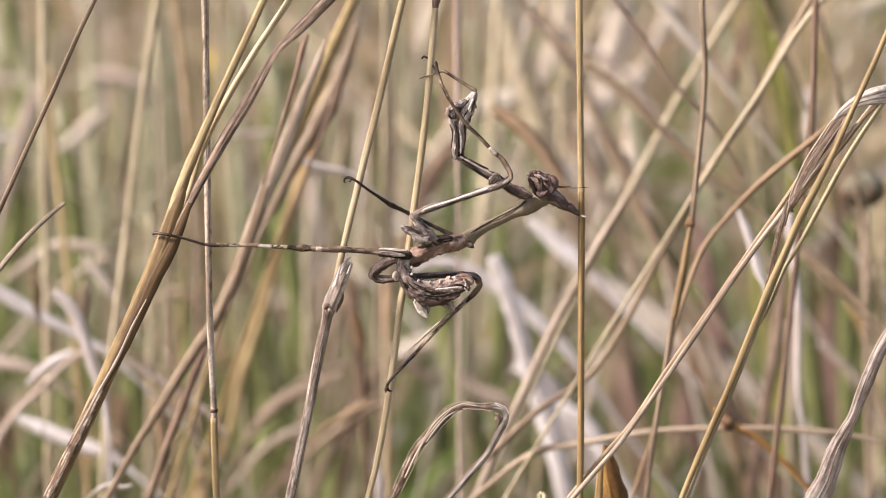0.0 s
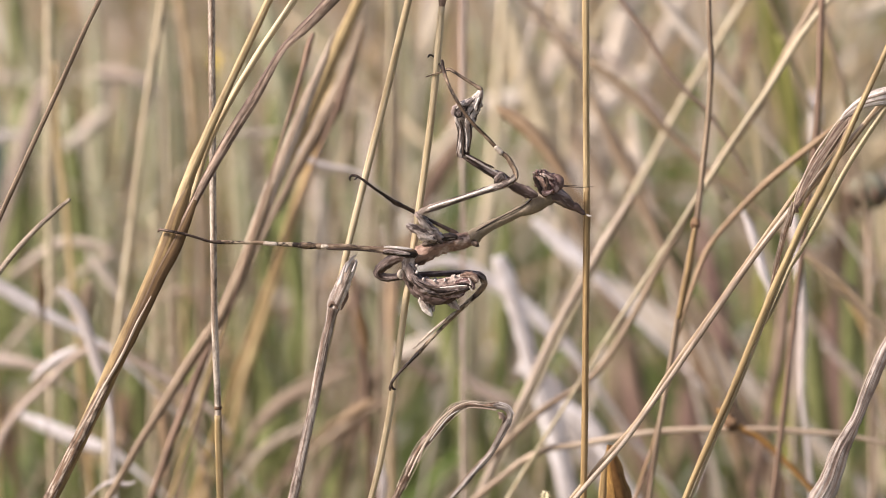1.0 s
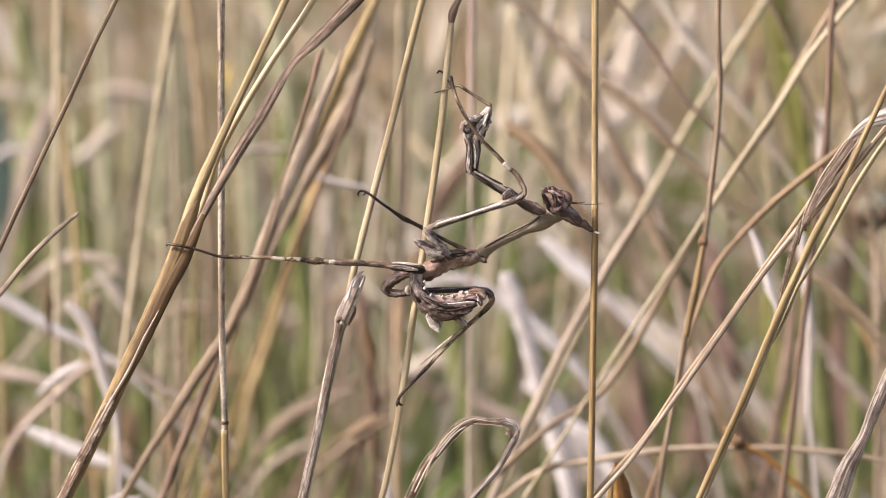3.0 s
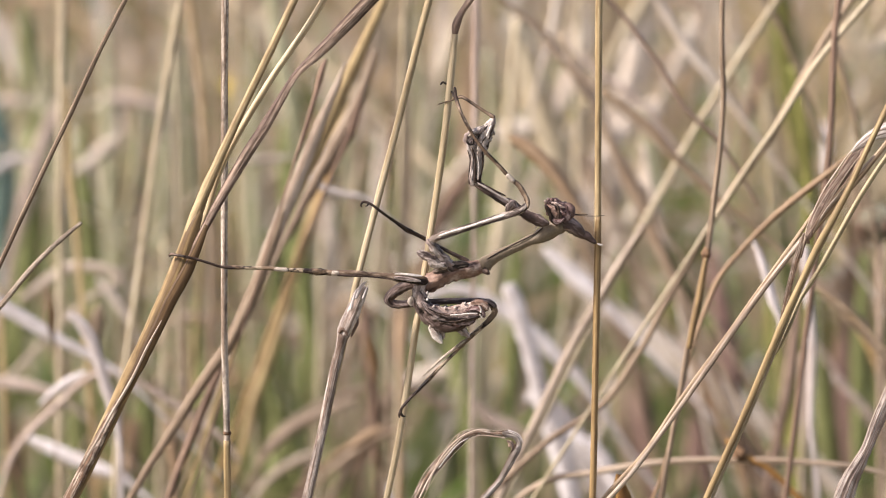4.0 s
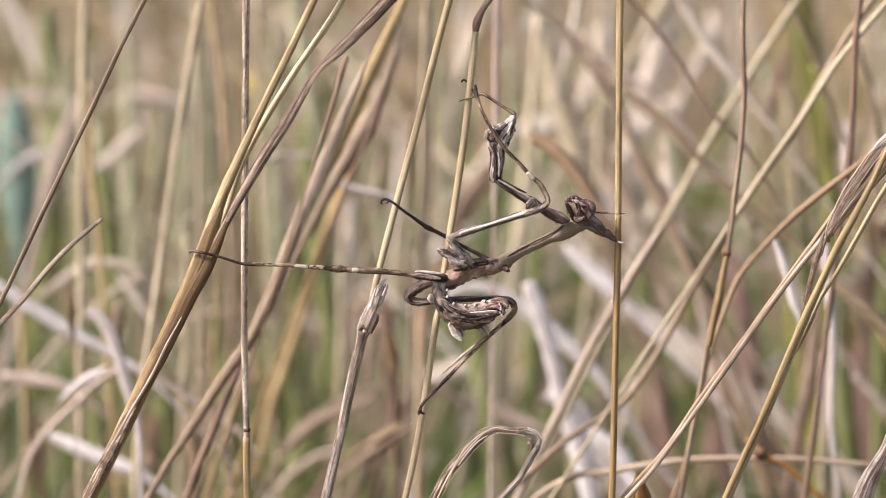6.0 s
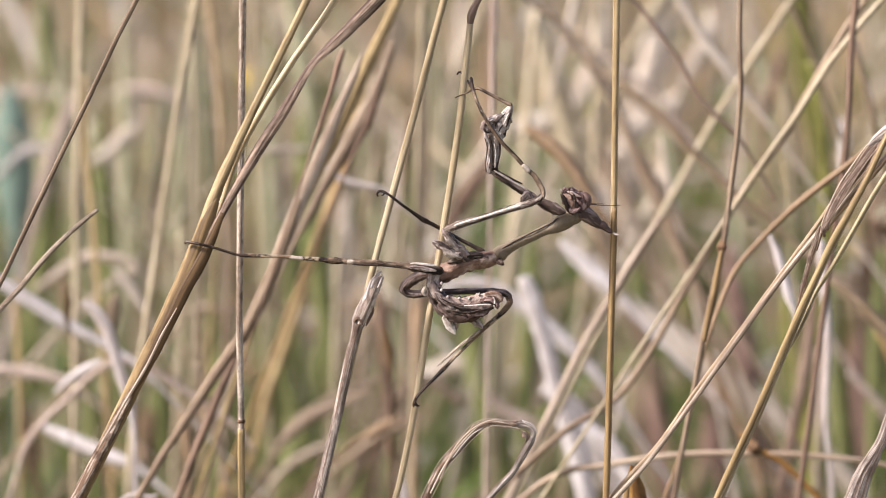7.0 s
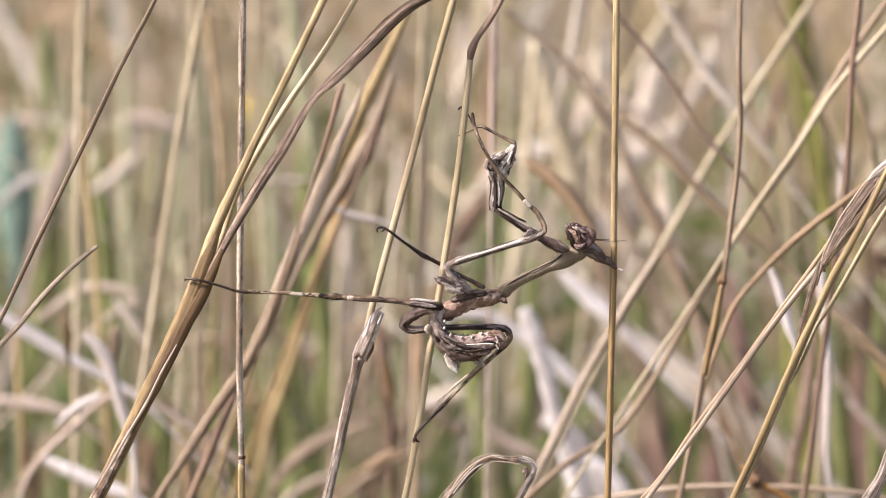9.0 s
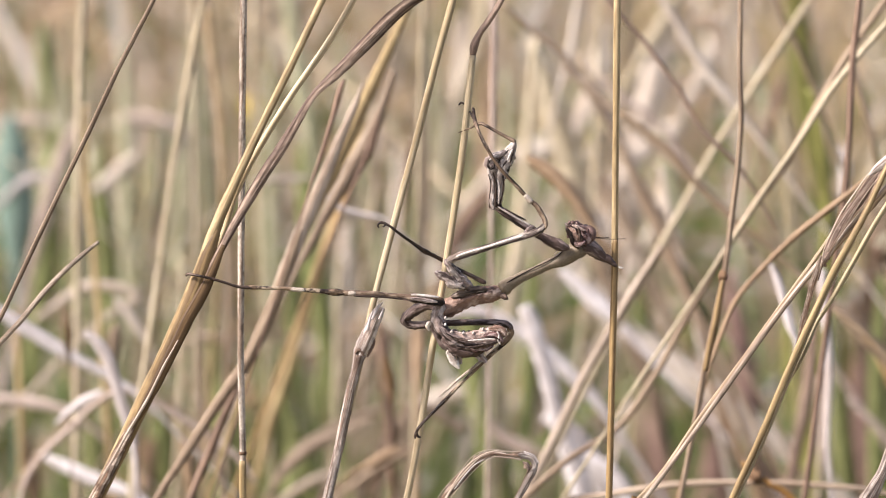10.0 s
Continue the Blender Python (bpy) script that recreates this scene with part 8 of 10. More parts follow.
# ---- the insect ----
def cuticle(name, pale, mid, dark, around=4.0, along=180.0, pale_at=0.54, dark_at=0.46, edge=0.05, rough=0.42, bump=0.6, grain=0.32):
    """Insect skin: sharp-edged pale and dark flecks drawn out along the limb, fine pits and specks all over."""
    m, n, l, b = nodes_of(name)
    co, info = n.new("ShaderNodeTexCoord"), n.new("ShaderNodeObjectInfo")
    shift = n.new("ShaderNodeVectorMath")
    shift.operation = "SCALE"
    shift.inputs[0].default_value = (17.0, 23.0, 41.0)
    l.new(info.outputs["Random"], shift.inputs["Scale"])

    def field(socket, scale, detail, low, high):
        mp, add = n.new("ShaderNodeMapping"), n.new("ShaderNodeVectorMath")
        mp.inputs["Scale"].default_value = scale
        l.new(co.outputs[socket], mp.inputs["Vector"])
        l.new(mp.outputs[0], add.inputs[0])
        l.new(shift.outputs[0], add.inputs[1])
        t, r = n.new("ShaderNodeTexNoise"), n.new("ShaderNodeMapRange")
        t.inputs["Scale"].default_value, t.inputs["Detail"].default_value, t.inputs["Roughness"].default_value = 1.0, detail, 0.62
        l.new(add.outputs[0], t.inputs["Vector"])
        r.inputs["From Min"].default_value, r.inputs["From Max"].default_value = low, high
        l.new(t.outputs["Fac"], r.inputs["Value"])
        return r.outputs[0]

    def mixed(factor, first, second, strength=1.0, blend="MIX"):
        k, mx = n.new("ShaderNodeMath"), n.new("ShaderNodeMix")
        k.operation = "MULTIPLY"
        k.inputs[1].default_value = strength
        l.new(factor, k.inputs[0])
        mx.data_type, mx.blend_type = "RGBA", blend
        l.new(k.outputs[0], mx.inputs["Factor"])
        for socket, value in (("A", first), ("B", second)):
            if isinstance(value, tuple):
                mx.inputs[socket].default_value = (*value, 1)
            else:
                l.new(value, mx.inputs[socket])
        return mx.outputs["Result"]

    streaks = field("UV", (around, along, 1), 4, dark_at - edge, dark_at + edge)
    flecks = field("UV", (around * 1.3, along * 1.7, 1), 3, pale_at - edge, pale_at + edge)
    pits = field("Object", (2600, 2600, 2600), 3, 0.4, 0.62)
    colour = mixed(streaks, dark, mid)
    colour = mixed(flecks, colour, pale, 0.9)
    colour = mixed(pits, colour, (0.42, 0.36, 0.34), grain, "MULTIPLY")
    l.new(colour, b.inputs["Base Color"])
    b.inputs["Roughness"].default_value = rough
    b.inputs["Specular IOR Level"].default_value = 0.25
    first, second = n.new("ShaderNodeBump"), n.new("ShaderNodeBump")
    first.inputs["Strength"].default_value, first.inputs["Distance"].default_value = bump, 0.00022
    second.inputs["Strength"].default_value, second.inputs["Distance"].default_value = bump * 0.8, 0.00012
    l.new(streaks, first.inputs["Height"])
    l.new(pits, second.inputs["Height"])
    l.new(first.outputs[0], second.inputs["Normal"])
    l.new(second.outputs[0], b.inputs["Normal"])
    return m


M_GREY = cuticle("grey_brown_cuticle", (0.50, 0.43, 0.375), (0.21, 0.16, 0.13), (0.03, 0.021, 0.018), 3.0, 120.0, 0.56, 0.46)
M_OLIVE = cuticle("olive_brown_cuticle", (0.32, 0.265, 0.195), (0.25, 0.20, 0.14), (0.15, 0.115, 0.08), 3.0, 90.0, 0.6, 0.41, 0.09, grain=0.35, bump=0.35)
M_BROWN = cuticle("dark_brown_cuticle", (0.44, 0.35, 0.32), (0.115, 0.078, 0.067), (0.025, 0.017, 0.015), 3.2, 110.0, 0.58, 0.45, 0.06)
M_RED = cuticle("reddish_cuticle", (0.60, 0.48, 0.41), (0.32, 0.205, 0.155), (0.085, 0.052, 0.042), 4.0, 200.0, 0.57, 0.43, 0.07)
M_STRIPE = cuticle("striped_cuticle", (0.70, 0.63, 0.58), (0.36, 0.295, 0.26), (0.03, 0.022, 0.02), 5.0, 260.0, 0.5, 0.46, 0.04)
M_BAND = cuticle("banded_shin", (0.56, 0.45, 0.32), (0.27, 0.19, 0.125), (0.03, 0.021, 0.017), 1.2, 210.0, 0.56, 0.47, 0.04)
M_HIP = cuticle("pale_grey_cuticle", (0.68, 0.60, 0.56), (0.35, 0.275, 0.25), (0.055, 0.04, 0.036), 4.0, 220.0, 0.53, 0.46, 0.05)
M_BELLY = cuticle("streaked_grey_cuticle", (0.44, 0.37, 0.345), (0.20, 0.15, 0.135), (0.035, 0.024, 0.021), 5.0, 150.0, 0.55, 0.45, 0.05)
M_PALE = cuticle("pale_flap", (0.88, 0.84, 0.79), (0.66, 0.59, 0.53), (0.30, 0.23, 0.20), 4.0, 260.0, 0.5, 0.42, 0.08, 0.5)
M_TAN = cuticle("pale_band", (0.74, 0.66, 0.56), (0.50, 0.42, 0.34), (0.24, 0.18, 0.14), 3.0, 260.0, 0.52, 0.42, 0.08, 0.5)
M_PINK = cuticle("pinkish_cuticle", (0.58, 0.44, 0.41), (0.185, 0.105, 0.097), (0.035, 0.02, 0.019), 4.0, 420.0, 0.56, 0.45, 0.06)
M_DARK = cuticle("dark_cuticle", (0.24, 0.17, 0.13), (0.06, 0.04, 0.031), (0.012, 0.008, 0.007), 2.0, 200.0, 0.62, 0.46, 0.06)
M_BROWNISH = cuticle("warm_brown_cuticle", (0.42, 0.32, 0.23), (0.16, 0.11, 0.075), (0.028, 0.019, 0.014), 1.5, 150.0, 0.6, 0.47, 0.06)
M_ROSE = cuticle("pale_rose_cuticle", (0.72, 0.59, 0.52), (0.46, 0.34, 0.295), (0.13, 0.085, 0.075), 5.0, 380.0, 0.55, 0.45, 0.06)
M_EYE = cuticle("brown_eye", (0.30, 0.21, 0.19), (0.15, 0.095, 0.085), (0.07, 0.042, 0.038), 3.0, 500.0, 0.6, 0.42, 0.1, 0.28, 0.25, 0.3)

HOME = np.array((0.00143, 0.0, 0.34423))
mantis = tagged(new("praying_mantis"), "brown mottled cone-headed mantis clinging upside down between dry stems", "insect")
mantis.location = HOME


def limb(name, rows, material, parent, label="", rough=0.0, sub=6, ragged=0.0):
    """A rounded member of the insect; rows are millimetres from the insect's own origin."""
    p = np.array(rows, float)
    for end, nxt, at in ((0, 1, 0), (-1, -2, len(p))):
        d = p[end, :3] - p[nxt, :3]
        cap = p[end].copy()
        cap[:3] += d / (np.linalg.norm(d) + 1e-9) * p[end, 3] * 0.7
        cap[3:5] *= 0.35
        p = np.insert(p, at, cap, 0) if at == 0 else np.vstack([p, cap])
    rows = p
    ob = new(name, mesh_of(name, sweep(rows, 18, sub, 0.0, rough + 0.08, next(seeds), True, ragged, 0.13, 1.6), material))
    ob.parent = parent
    return tagged(ob, label)


# body
prothorax = limb("prothorax", [(19.97, 0.00, 6.94, 1.18, 1.18, 0), (18.55, 0.00, 6.22, 1.33, 1.33, 0), (16.85, 0.00, 5.14, 1.18, 1.18, 0), (14.80, 0.00, 4.34, 0.84, 0.84, 0), (12.84, 0.00, 3.36, 0.78, 0.78, 0), (10.60, 0.00, 2.37, 0.84, 0.84, 0), (8.82, 0.00, 1.39, 0.94, 0.94, 0), (7.30, 0.00, 0.31, 1.18, 1.18, 0)], M_OLIVE, mantis, "slim grey brown forebody with a finely toothed edge", rough=0.1)
thorax = limb("thorax", [(7.29, 0, 0.21, 0.89, 0.89, 0), (6.04, 0, -0.15, 1.25, 1.25, 0), (4.34, 0, -0.41, 1.34, 1.34, 0), (2.56, 0, -0.77, 1.39, 1.39, 0), (0.59, 0, -1.57, 1.43, 1.43, 0), (-1.02, 0, -2.47, 1.48, 1.48, 0), (-2.01, 0, -3.1, 1.16, 1.16, 0), (-2.55, 0, -3.46, 0.63, 0.63, 0)], M_RED, mantis, "reddish brown rough middle body", rough=0.2)
limb("knob", [(7.46, -1.00, -0.27, 0.45, 0.45, 0), (7.98, -1.50, -0.64, 0.40, 0.40, 0), (8.25, -1.50, -0.82, 0.18, 0.18, 0)], M_DARK, thorax, "dark shiny knob", rough=0.2)
limb("wing_bud", [(4.78, -1.00, 0.65, 0.36, 0.36, 0), (3.00, -1.50, 0.64, 0.63, 0.31, 0), (0.77, -1.50, 0.01, 0.54, 0.27, 0), (-0.57, -1.00, -0.51, 0.22, 0.22, 0)], M_GREY, thorax, "small folded wing bud", rough=0.4)
abdomen = limb("abdomen", [(-2.45, 0, -2.1, 0.8, 0.8, 0), (-2.82, 0, -3.64, 0.98, 0.98, 0), (-2.64, 0, -5.27, 1.16, 1.16, 0), (-1.85, 0, -6.72, 1.43, 1.43, 0), (-0.51, 0, -7.72, 1.79, 1.79, 0), (1.37, 0, -8.09, 1.88, 1.88, 0), (3.7, 0, -7.83, 1.7, 1.7, 0), (5.67, 0, -7.2, 1.34, 1.34, 0), (7.1, 0, -6.58, 0.89, 0.89, 0), (7.91, 0, -6.4, 0.45, 0.45, 0)], M_BELLY, mantis, "curled abdomen with grey brown layered plates", rough=0.25)
limb("base_segment", [(-2.27, -1.2, -1.83, 0.71, 0.71, 0), (-2.73, -1.2, -3.18, 0.98, 0.98, 0), (-2.64, -1.2, -4.63, 1.07, 1.07, 0), (-2.02, -1.2, -5.8, 0.89, 0.89, 0), (-1.4, -1.2, -6.44, 0.54, 0.54, 0)], M_HIP, abdomen, "pale pinkish grey base of the abdomen", rough=0.3)
limb("flank", [(-0.6, -2.3, -6, 0.27, 0.13, 0), (0.65, -2.3, -6.45, 0.53, 0.27, 0), (2.08, -2.3, -6.64, 0.71, 0.36, 0), (3.68, -2.3, -6.37, 0.89, 0.45, 0), (5.2, -2.3, -6.02, 0.89, 0.45, 0), (6.45, -2.3, -5.66, 0.62, 0.31, 0), (7.43, -2.3, -5.48, 0.27, 0.13, 0)], M_ROSE, abdomen, "pale pinkish wrinkled flank", rough=0.3, ragged=0.06)
limb("belly_plate", [(-2.29, -2.5, -5.33, 0.36, 0.18, 0), (-1.4, -2.5, -6.41, 0.8, 0.4, 0), (-0.07, -2.5, -7.32, 0.98, 0.49, 0), (1.45, -2.5, -7.96, 0.8, 0.4, 0), (2.78, -2.5, -8.32, 0.36, 0.18, 0)], M_BELLY, abdomen, "grey streaked belly plate", rough=0.45, ragged=0.14)
limb("belly_plate", [(-1.94, -2.1, -7.2, 0.36, 0.18, 0), (-0.87, -2.1, -8.01, 0.8, 0.4, 0), (0.64, -2.1, -8.74, 0.98, 0.49, 0), (2.43, -2.1, -9.11, 0.89, 0.45, 0), (4.03, -2.1, -8.94, 0.54, 0.27, 0), (4.93, -2.1, -8.67, 0.18, 0.09, 0)], M_BROWN, abdomen, "dark brown belly plate", rough=0.45, ragged=0.14)
limb("belly_plate", [(0.38, -2.9, -7.08, 0.27, 0.13, 0), (1.89, -2.9, -7.53, 0.53, 0.27, 0), (3.67, -2.9, -7.63, 0.71, 0.36, 0), (5.28, -2.9, -7.46, 0.62, 0.31, 0), (6.52, -2.9, -7.28, 0.18, 0.09, 0)], M_BROWN, abdomen, "dark brown belly plate with a pale edge", rough=0.45, ragged=0.14)
limb("belly_plate", [(2.43, -2.6, -8.58, 0.27, 0.13, 0), (3.67, -2.6, -8.49, 0.62, 0.31, 0), (5.01, -2.6, -8.32, 0.53, 0.27, 0), (5.99, -2.6, -7.96, 0.18, 0.09, 0)], M_PINK, abdomen, "reddish belly plate", rough=0.45, ragged=0.14)
limb("back_plate", [(4.57, -3, -6.44, 0.18, 0.09, 0), (5.55, -3, -6.18, 0.36, 0.18, 0), (6.52, -3, -6.27, 0.45, 0.22, 0), (7.24, -3, -6.81, 0.36, 0.18, 0), (7.41, -3, -7.45, 0.18, 0.09, 0)], M_PINK, abdomen, "reddish brown plate near the tip", rough=0.45, ragged=0.14)
limb("back_plate", [(5.46, -2.6, -5.34, 0.27, 0.13, 0), (6.44, -2.6, -5.25, 0.53, 0.27, 0), (7.33, -2.6, -5.53, 0.62, 0.31, 0), (7.87, -2.6, -6.25, 0.45, 0.22, 0)], M_RED, abdomen, "reddish brown back plate near the tip", rough=0.45, ragged=0.14)
limb("dark_line", [(-1.4, -3.5, -5.98, 0.06, 0.06, 0), (-0.16, -3.5, -6.62, 0.11, 0.11, 0), (1.36, -3.5, -7.07, 0.11, 0.11, 0), (2.78, -3.5, -7.17, 0.05, 0.05, 0)], M_DARK, abdomen, "dark line between two plates", rough=0.4)
limb("dark_line", [(0.28, -3.6, -7.95, 0.09, 0.09, 0), (1.89, -3.6, -8.14, 0.16, 0.16, 0), (3.49, -3.6, -7.97, 0.14, 0.14, 0), (4.73, -3.6, -7.61, 0.07, 0.07, 0)], M_DARK, abdomen, "dark line between two plates", rough=0.4)
limb("dark_line", [(4.38, -3.6, -6.8, 0.07, 0.07, 0), (5.45, -3.6, -6.53, 0.13, 0.13, 0), (6.52, -3.6, -6.62, 0.11, 0.11, 0), (7.14, -3.6, -6.99, 0.06, 0.06, 0)], M_DARK, abdomen, "dark line between two plates", rough=0.4)
limb("pale_line", [(2.06, -3.8, -7.03, 0.06, 0.06, 0), (3.67, -3.8, -6.94, 0.12, 0.12, 0), (5.27, -3.8, -6.77, 0.1, 0.1, 0), (6.33, -3.8, -6.77, 0.05, 0.05, 0)], M_PALE, abdomen, "pale edge of a plate", rough=0.4)
limb("pale_line", [(6.61, -3.5, -5.65, 0.09, 0.09, 0), (6.96, -3.5, -6.28, 0.13, 0.13, 0), (6.78, -3.5, -7, 0.12, 0.12, 0), (7.14, -3.5, -7.63, 0.07, 0.07, 0)], M_PALE, abdomen, "pale edge of a plate", rough=0.4)
limb("lobe", [(-0.78, -1.6, -9, 0.54, 0.12, 0), (-0.52, -1.6, -9.91, 0.63, 0.14, 0), (0.01, -1.6, -10.9, 0.63, 0.14, 0), (0.55, -1.6, -11.63, 0.36, 0.08, 0), (0.73, -1.6, -11.9, 0.13, 0.03, 0)], M_PALE, abdomen, "pale translucent leaf-like lobe", rough=0.3, ragged=0.12)
limb("lobe", [(0.29, -1.2, -9.34, 0.36, 0.09, 0), (0.64, -1.2, -10.34, 0.45, 0.11, 0), (1, -1.2, -11.16, 0.18, 0.04, 0)], M_HIP, abdomen, "pale leaf-like lobe", rough=0.3, ragged=0.12)
limb("lobe", [(2.88, -1.3, -9.25, 0.54, 0.13, 0), (3.86, -1.3, -9.79, 0.63, 0.16, 0), (4.58, -1.3, -10.43, 0.45, 0.11, 0), (5.02, -1.3, -10.97, 0.13, 0.03, 0)], M_HIP, abdomen, "grey leaf-like lobe", rough=0.4, ragged=0.14)
limb("lobe", [(-3.98, -2, -4.5, 0.27, 0.11, 0), (-4.34, -2, -5.13, 0.36, 0.14, 0), (-4.07, -2, -5.76, 0.18, 0.07, 0)], M_TAN, abdomen, "small pale lobe", rough=0.3)
limb("tooth", [(-1.57, -2.7, -3.72, 0.2, 0.2, 0), (-1.54, -2.7, -3.54, 0.18, 0.18, 0), (-1.52, -2.7, -3.4, 0.1, 0.1, 0)], M_PALE, abdomen, "small pale tooth", rough=0.4)
limb("tooth", [(-1.57, -2.7, -4.8, 0.2, 0.2, 0), (-1.54, -2.7, -4.62, 0.18, 0.18, 0), (-1.53, -2.7, -4.49, 0.1, 0.1, 0)], M_PALE, abdomen, "small pale tooth", rough=0.4)
limb("tooth", [(-0.51, -2.7, -5.89, 0.2, 0.2, 0), (-0.48, -2.7, -5.71, 0.18, 0.18, 0), (-0.46, -2.7, -5.57, 0.1, 0.1, 0)], M_PALE, abdomen, "small pale tooth", rough=0.4)
limb("tooth", [(1.27, -2.7, -6.16, 0.2, 0.2, 0), (1.3, -2.7, -5.98, 0.18, 0.18, 0), (1.32, -2.7, -5.85, 0.1, 0.1, 0)], M_PALE, abdomen, "small pale tooth", rough=0.4)
limb("tooth", [(2.88, -2.7, -6.08, 0.2, 0.2, 0), (2.9, -2.7, -5.9, 0.18, 0.18, 0), (2.92, -2.7, -5.76, 0.1, 0.1, 0)], M_PALE, abdomen, "small pale tooth", rough=0.4)
limb("tooth", [(4.39, -2.7, -5.45, 0.2, 0.2, 0), (4.42, -2.7, -5.27, 0.18, 0.18, 0), (4.44, -2.7, -5.14, 0.1, 0.1, 0)], M_PALE, abdomen, "small pale tooth", rough=0.4)
# head
head = limb("head", [(17.56, 0.00, 10.36, 0.54, 0.54, 0), (18.19, 0.00, 9.91, 1.21, 0.96, 0), (18.90, 0.00, 9.10, 1.65, 1.24, 0), (19.44, 0.00, 8.29, 1.61, 1.21, 0), (19.44, 0.00, 7.48, 1.21, 1.21, 0), (19.08, 0.00, 6.85, 0.71, 0.71, 0)], M_PINK, mantis, "wedge shaped purplish brown wrinkled head", rough=0.3)
limb("cheek", [(18.88, -0.60, 9.99, 0.36, 0.36, 0), (19.58, -0.90, 9.76, 0.67, 0.47, 0), (20.20, -0.90, 9.04, 0.94, 0.66, 0), (20.38, -0.90, 8.14, 0.85, 0.59, 0), (20.21, -0.80, 7.41, 0.49, 0.49, 0)], M_PINK, head, "smooth cheek behind the face", rough=0.12)
limb("face", [(17.43, -1.20, 10.16, 0.27, 0.16, 0), (18.04, -1.70, 9.42, 0.67, 0.40, 0), (18.48, -1.80, 8.45, 0.80, 0.48, 0), (18.76, -1.60, 7.52, 0.67, 0.40, 0), (18.95, -1.30, 6.94, 0.31, 0.19, 0)], M_RED, head, "wrinkled face", rough=0.5)
limb("mouthparts", [(18.30, -2.10, 7.95, 0.18, 0.18, 0), (18.73, -2.50, 7.56, 0.36, 0.21, 0), (19.44, -2.50, 7.64, 0.36, 0.21, 0), (19.98, -2.10, 8.03, 0.18, 0.18, 0)], M_PINK, head, "folded pale mouthparts", rough=0.4)
limb("collar", [(19.10, -2.00, 9.19, 0.18, 0.18, 0), (19.44, -2.30, 8.51, 0.31, 0.19, 0), (19.36, -2.20, 7.78, 0.27, 0.16, 0)], M_DARK, head, "dark groove behind the face", rough=0.3)
limb("crown", [(19.79, 0, 7.29, 1.16, 1.16, 0), (20.86, 0, 6.83, 1.25, 1.25, 0), (21.94, 0, 6.11, 1.07, 1.07, 0), (22.74, 0, 5.38, 0.85, 0.85, 0), (23.19, 0, 5.02, 0.62, 0.62, 0), (23.63, 0, 5.02, 0.67, 0.67, 0), (24.35, 0, 4.39, 0.49, 0.49, 0), (25.06, 0, 3.84, 0.27, 0.27, 0)], M_BROWN, head, "pointed dark cone on top of the head", rough=0.1)
limb("crown_tip", [(25.42, 0, 3.71, 0.11, 0.11, 0), (25.87, 0, 3.52, 0.16, 0.16, 0), (26.23, 0, 3.48, 0.07, 0.07, 0)], M_PALE, head, "pale tip of the cone")
limb("eye", [(20.29, -0.9, 10.1, 0.27, 0.16, 0), (20.74, -0.9, 9.83, 0.62, 0.37, 0), (21.09, -0.9, 9.11, 0.8, 0.48, 0), (21.09, -0.9, 8.39, 0.62, 0.37, 0), (20.83, -0.9, 7.86, 0.27, 0.16, 0)], M_EYE, head, "oval brown compound eye", rough=0.05)
limb("eye", [(19.83, 1.20, 9.29, 0.27, 0.27, 0), (20.56, 1.50, 9.07, 0.67, 0.67, 0), (21.10, 1.50, 8.62, 0.67, 0.67, 0), (21.44, 1.20, 8.03, 0.27, 0.27, 0)], M_EYE, head, "oval brown compound eye")
limb("wart", [(17.08, -1.00, 10.68, 0.15, 0.15, 0), (17.16, -1.30, 10.63, 0.27, 0.27, 0), (17.30, -1.10, 10.42, 0.19, 0.19, 0)], M_ROSE, head, "small wart on the forehead", rough=0.5)
limb("wart", [(17.53, -1.00, 11.03, 0.14, 0.14, 0), (17.61, -1.30, 10.98, 0.25, 0.25, 0), (17.75, -1.10, 10.78, 0.17, 0.17, 0)], M_PINK, head, "small wart on the forehead", rough=0.5)
limb("wart", [(18.06, -1.00, 11.03, 0.14, 0.14, 0), (18.14, -1.30, 10.98, 0.25, 0.25, 0), (18.28, -1.10, 10.78, 0.17, 0.17, 0)], M_PINK, head, "small wart on the forehead", rough=0.5)
limb("wart", [(18.60, -1.00, 10.76, 0.12, 0.12, 0), (18.68, -1.30, 10.71, 0.22, 0.22, 0), (18.82, -1.10, 10.50, 0.16, 0.16, 0)], M_ROSE, head, "small wart on the forehead", rough=0.5)
limb("wart", [(17.08, -1.00, 10.05, 0.12, 0.12, 0), (17.16, -1.30, 10.00, 0.22, 0.22, 0), (17.30, -1.10, 9.79, 0.16, 0.16, 0)], M_PINK, head, "small wart on the forehead", rough=0.5)
limb("wart", [(17.62, -1.00, 10.41, 0.15, 0.15, 0), (17.70, -1.30, 10.36, 0.27, 0.27, 0), (17.84, -1.10, 10.15, 0.19, 0.19, 0)], M_PINK, head, "small wart on the forehead", rough=0.5)
limb("wart", [(18.15, -1.00, 10.49, 0.12, 0.12, 0), (18.23, -1.30, 10.44, 0.22, 0.22, 0), (18.37, -1.10, 10.24, 0.16, 0.16, 0)], M_ROSE, head, "small wart on the forehead", rough=0.5)
limb("wart", [(17.26, -1.00, 9.51, 0.12, 0.12, 0), (17.34, -1.30, 9.46, 0.22, 0.22, 0), (17.48, -1.10, 9.25, 0.16, 0.16, 0)], M_PINK, head, "small wart on the forehead", rough=0.5)
limb("wart", [(17.71, -1.00, 9.78, 0.11, 0.11, 0), (17.79, -1.30, 9.73, 0.20, 0.20, 0), (17.93, -1.10, 9.52, 0.14, 0.14, 0)], M_PINK, head, "small wart on the forehead", rough=0.5)
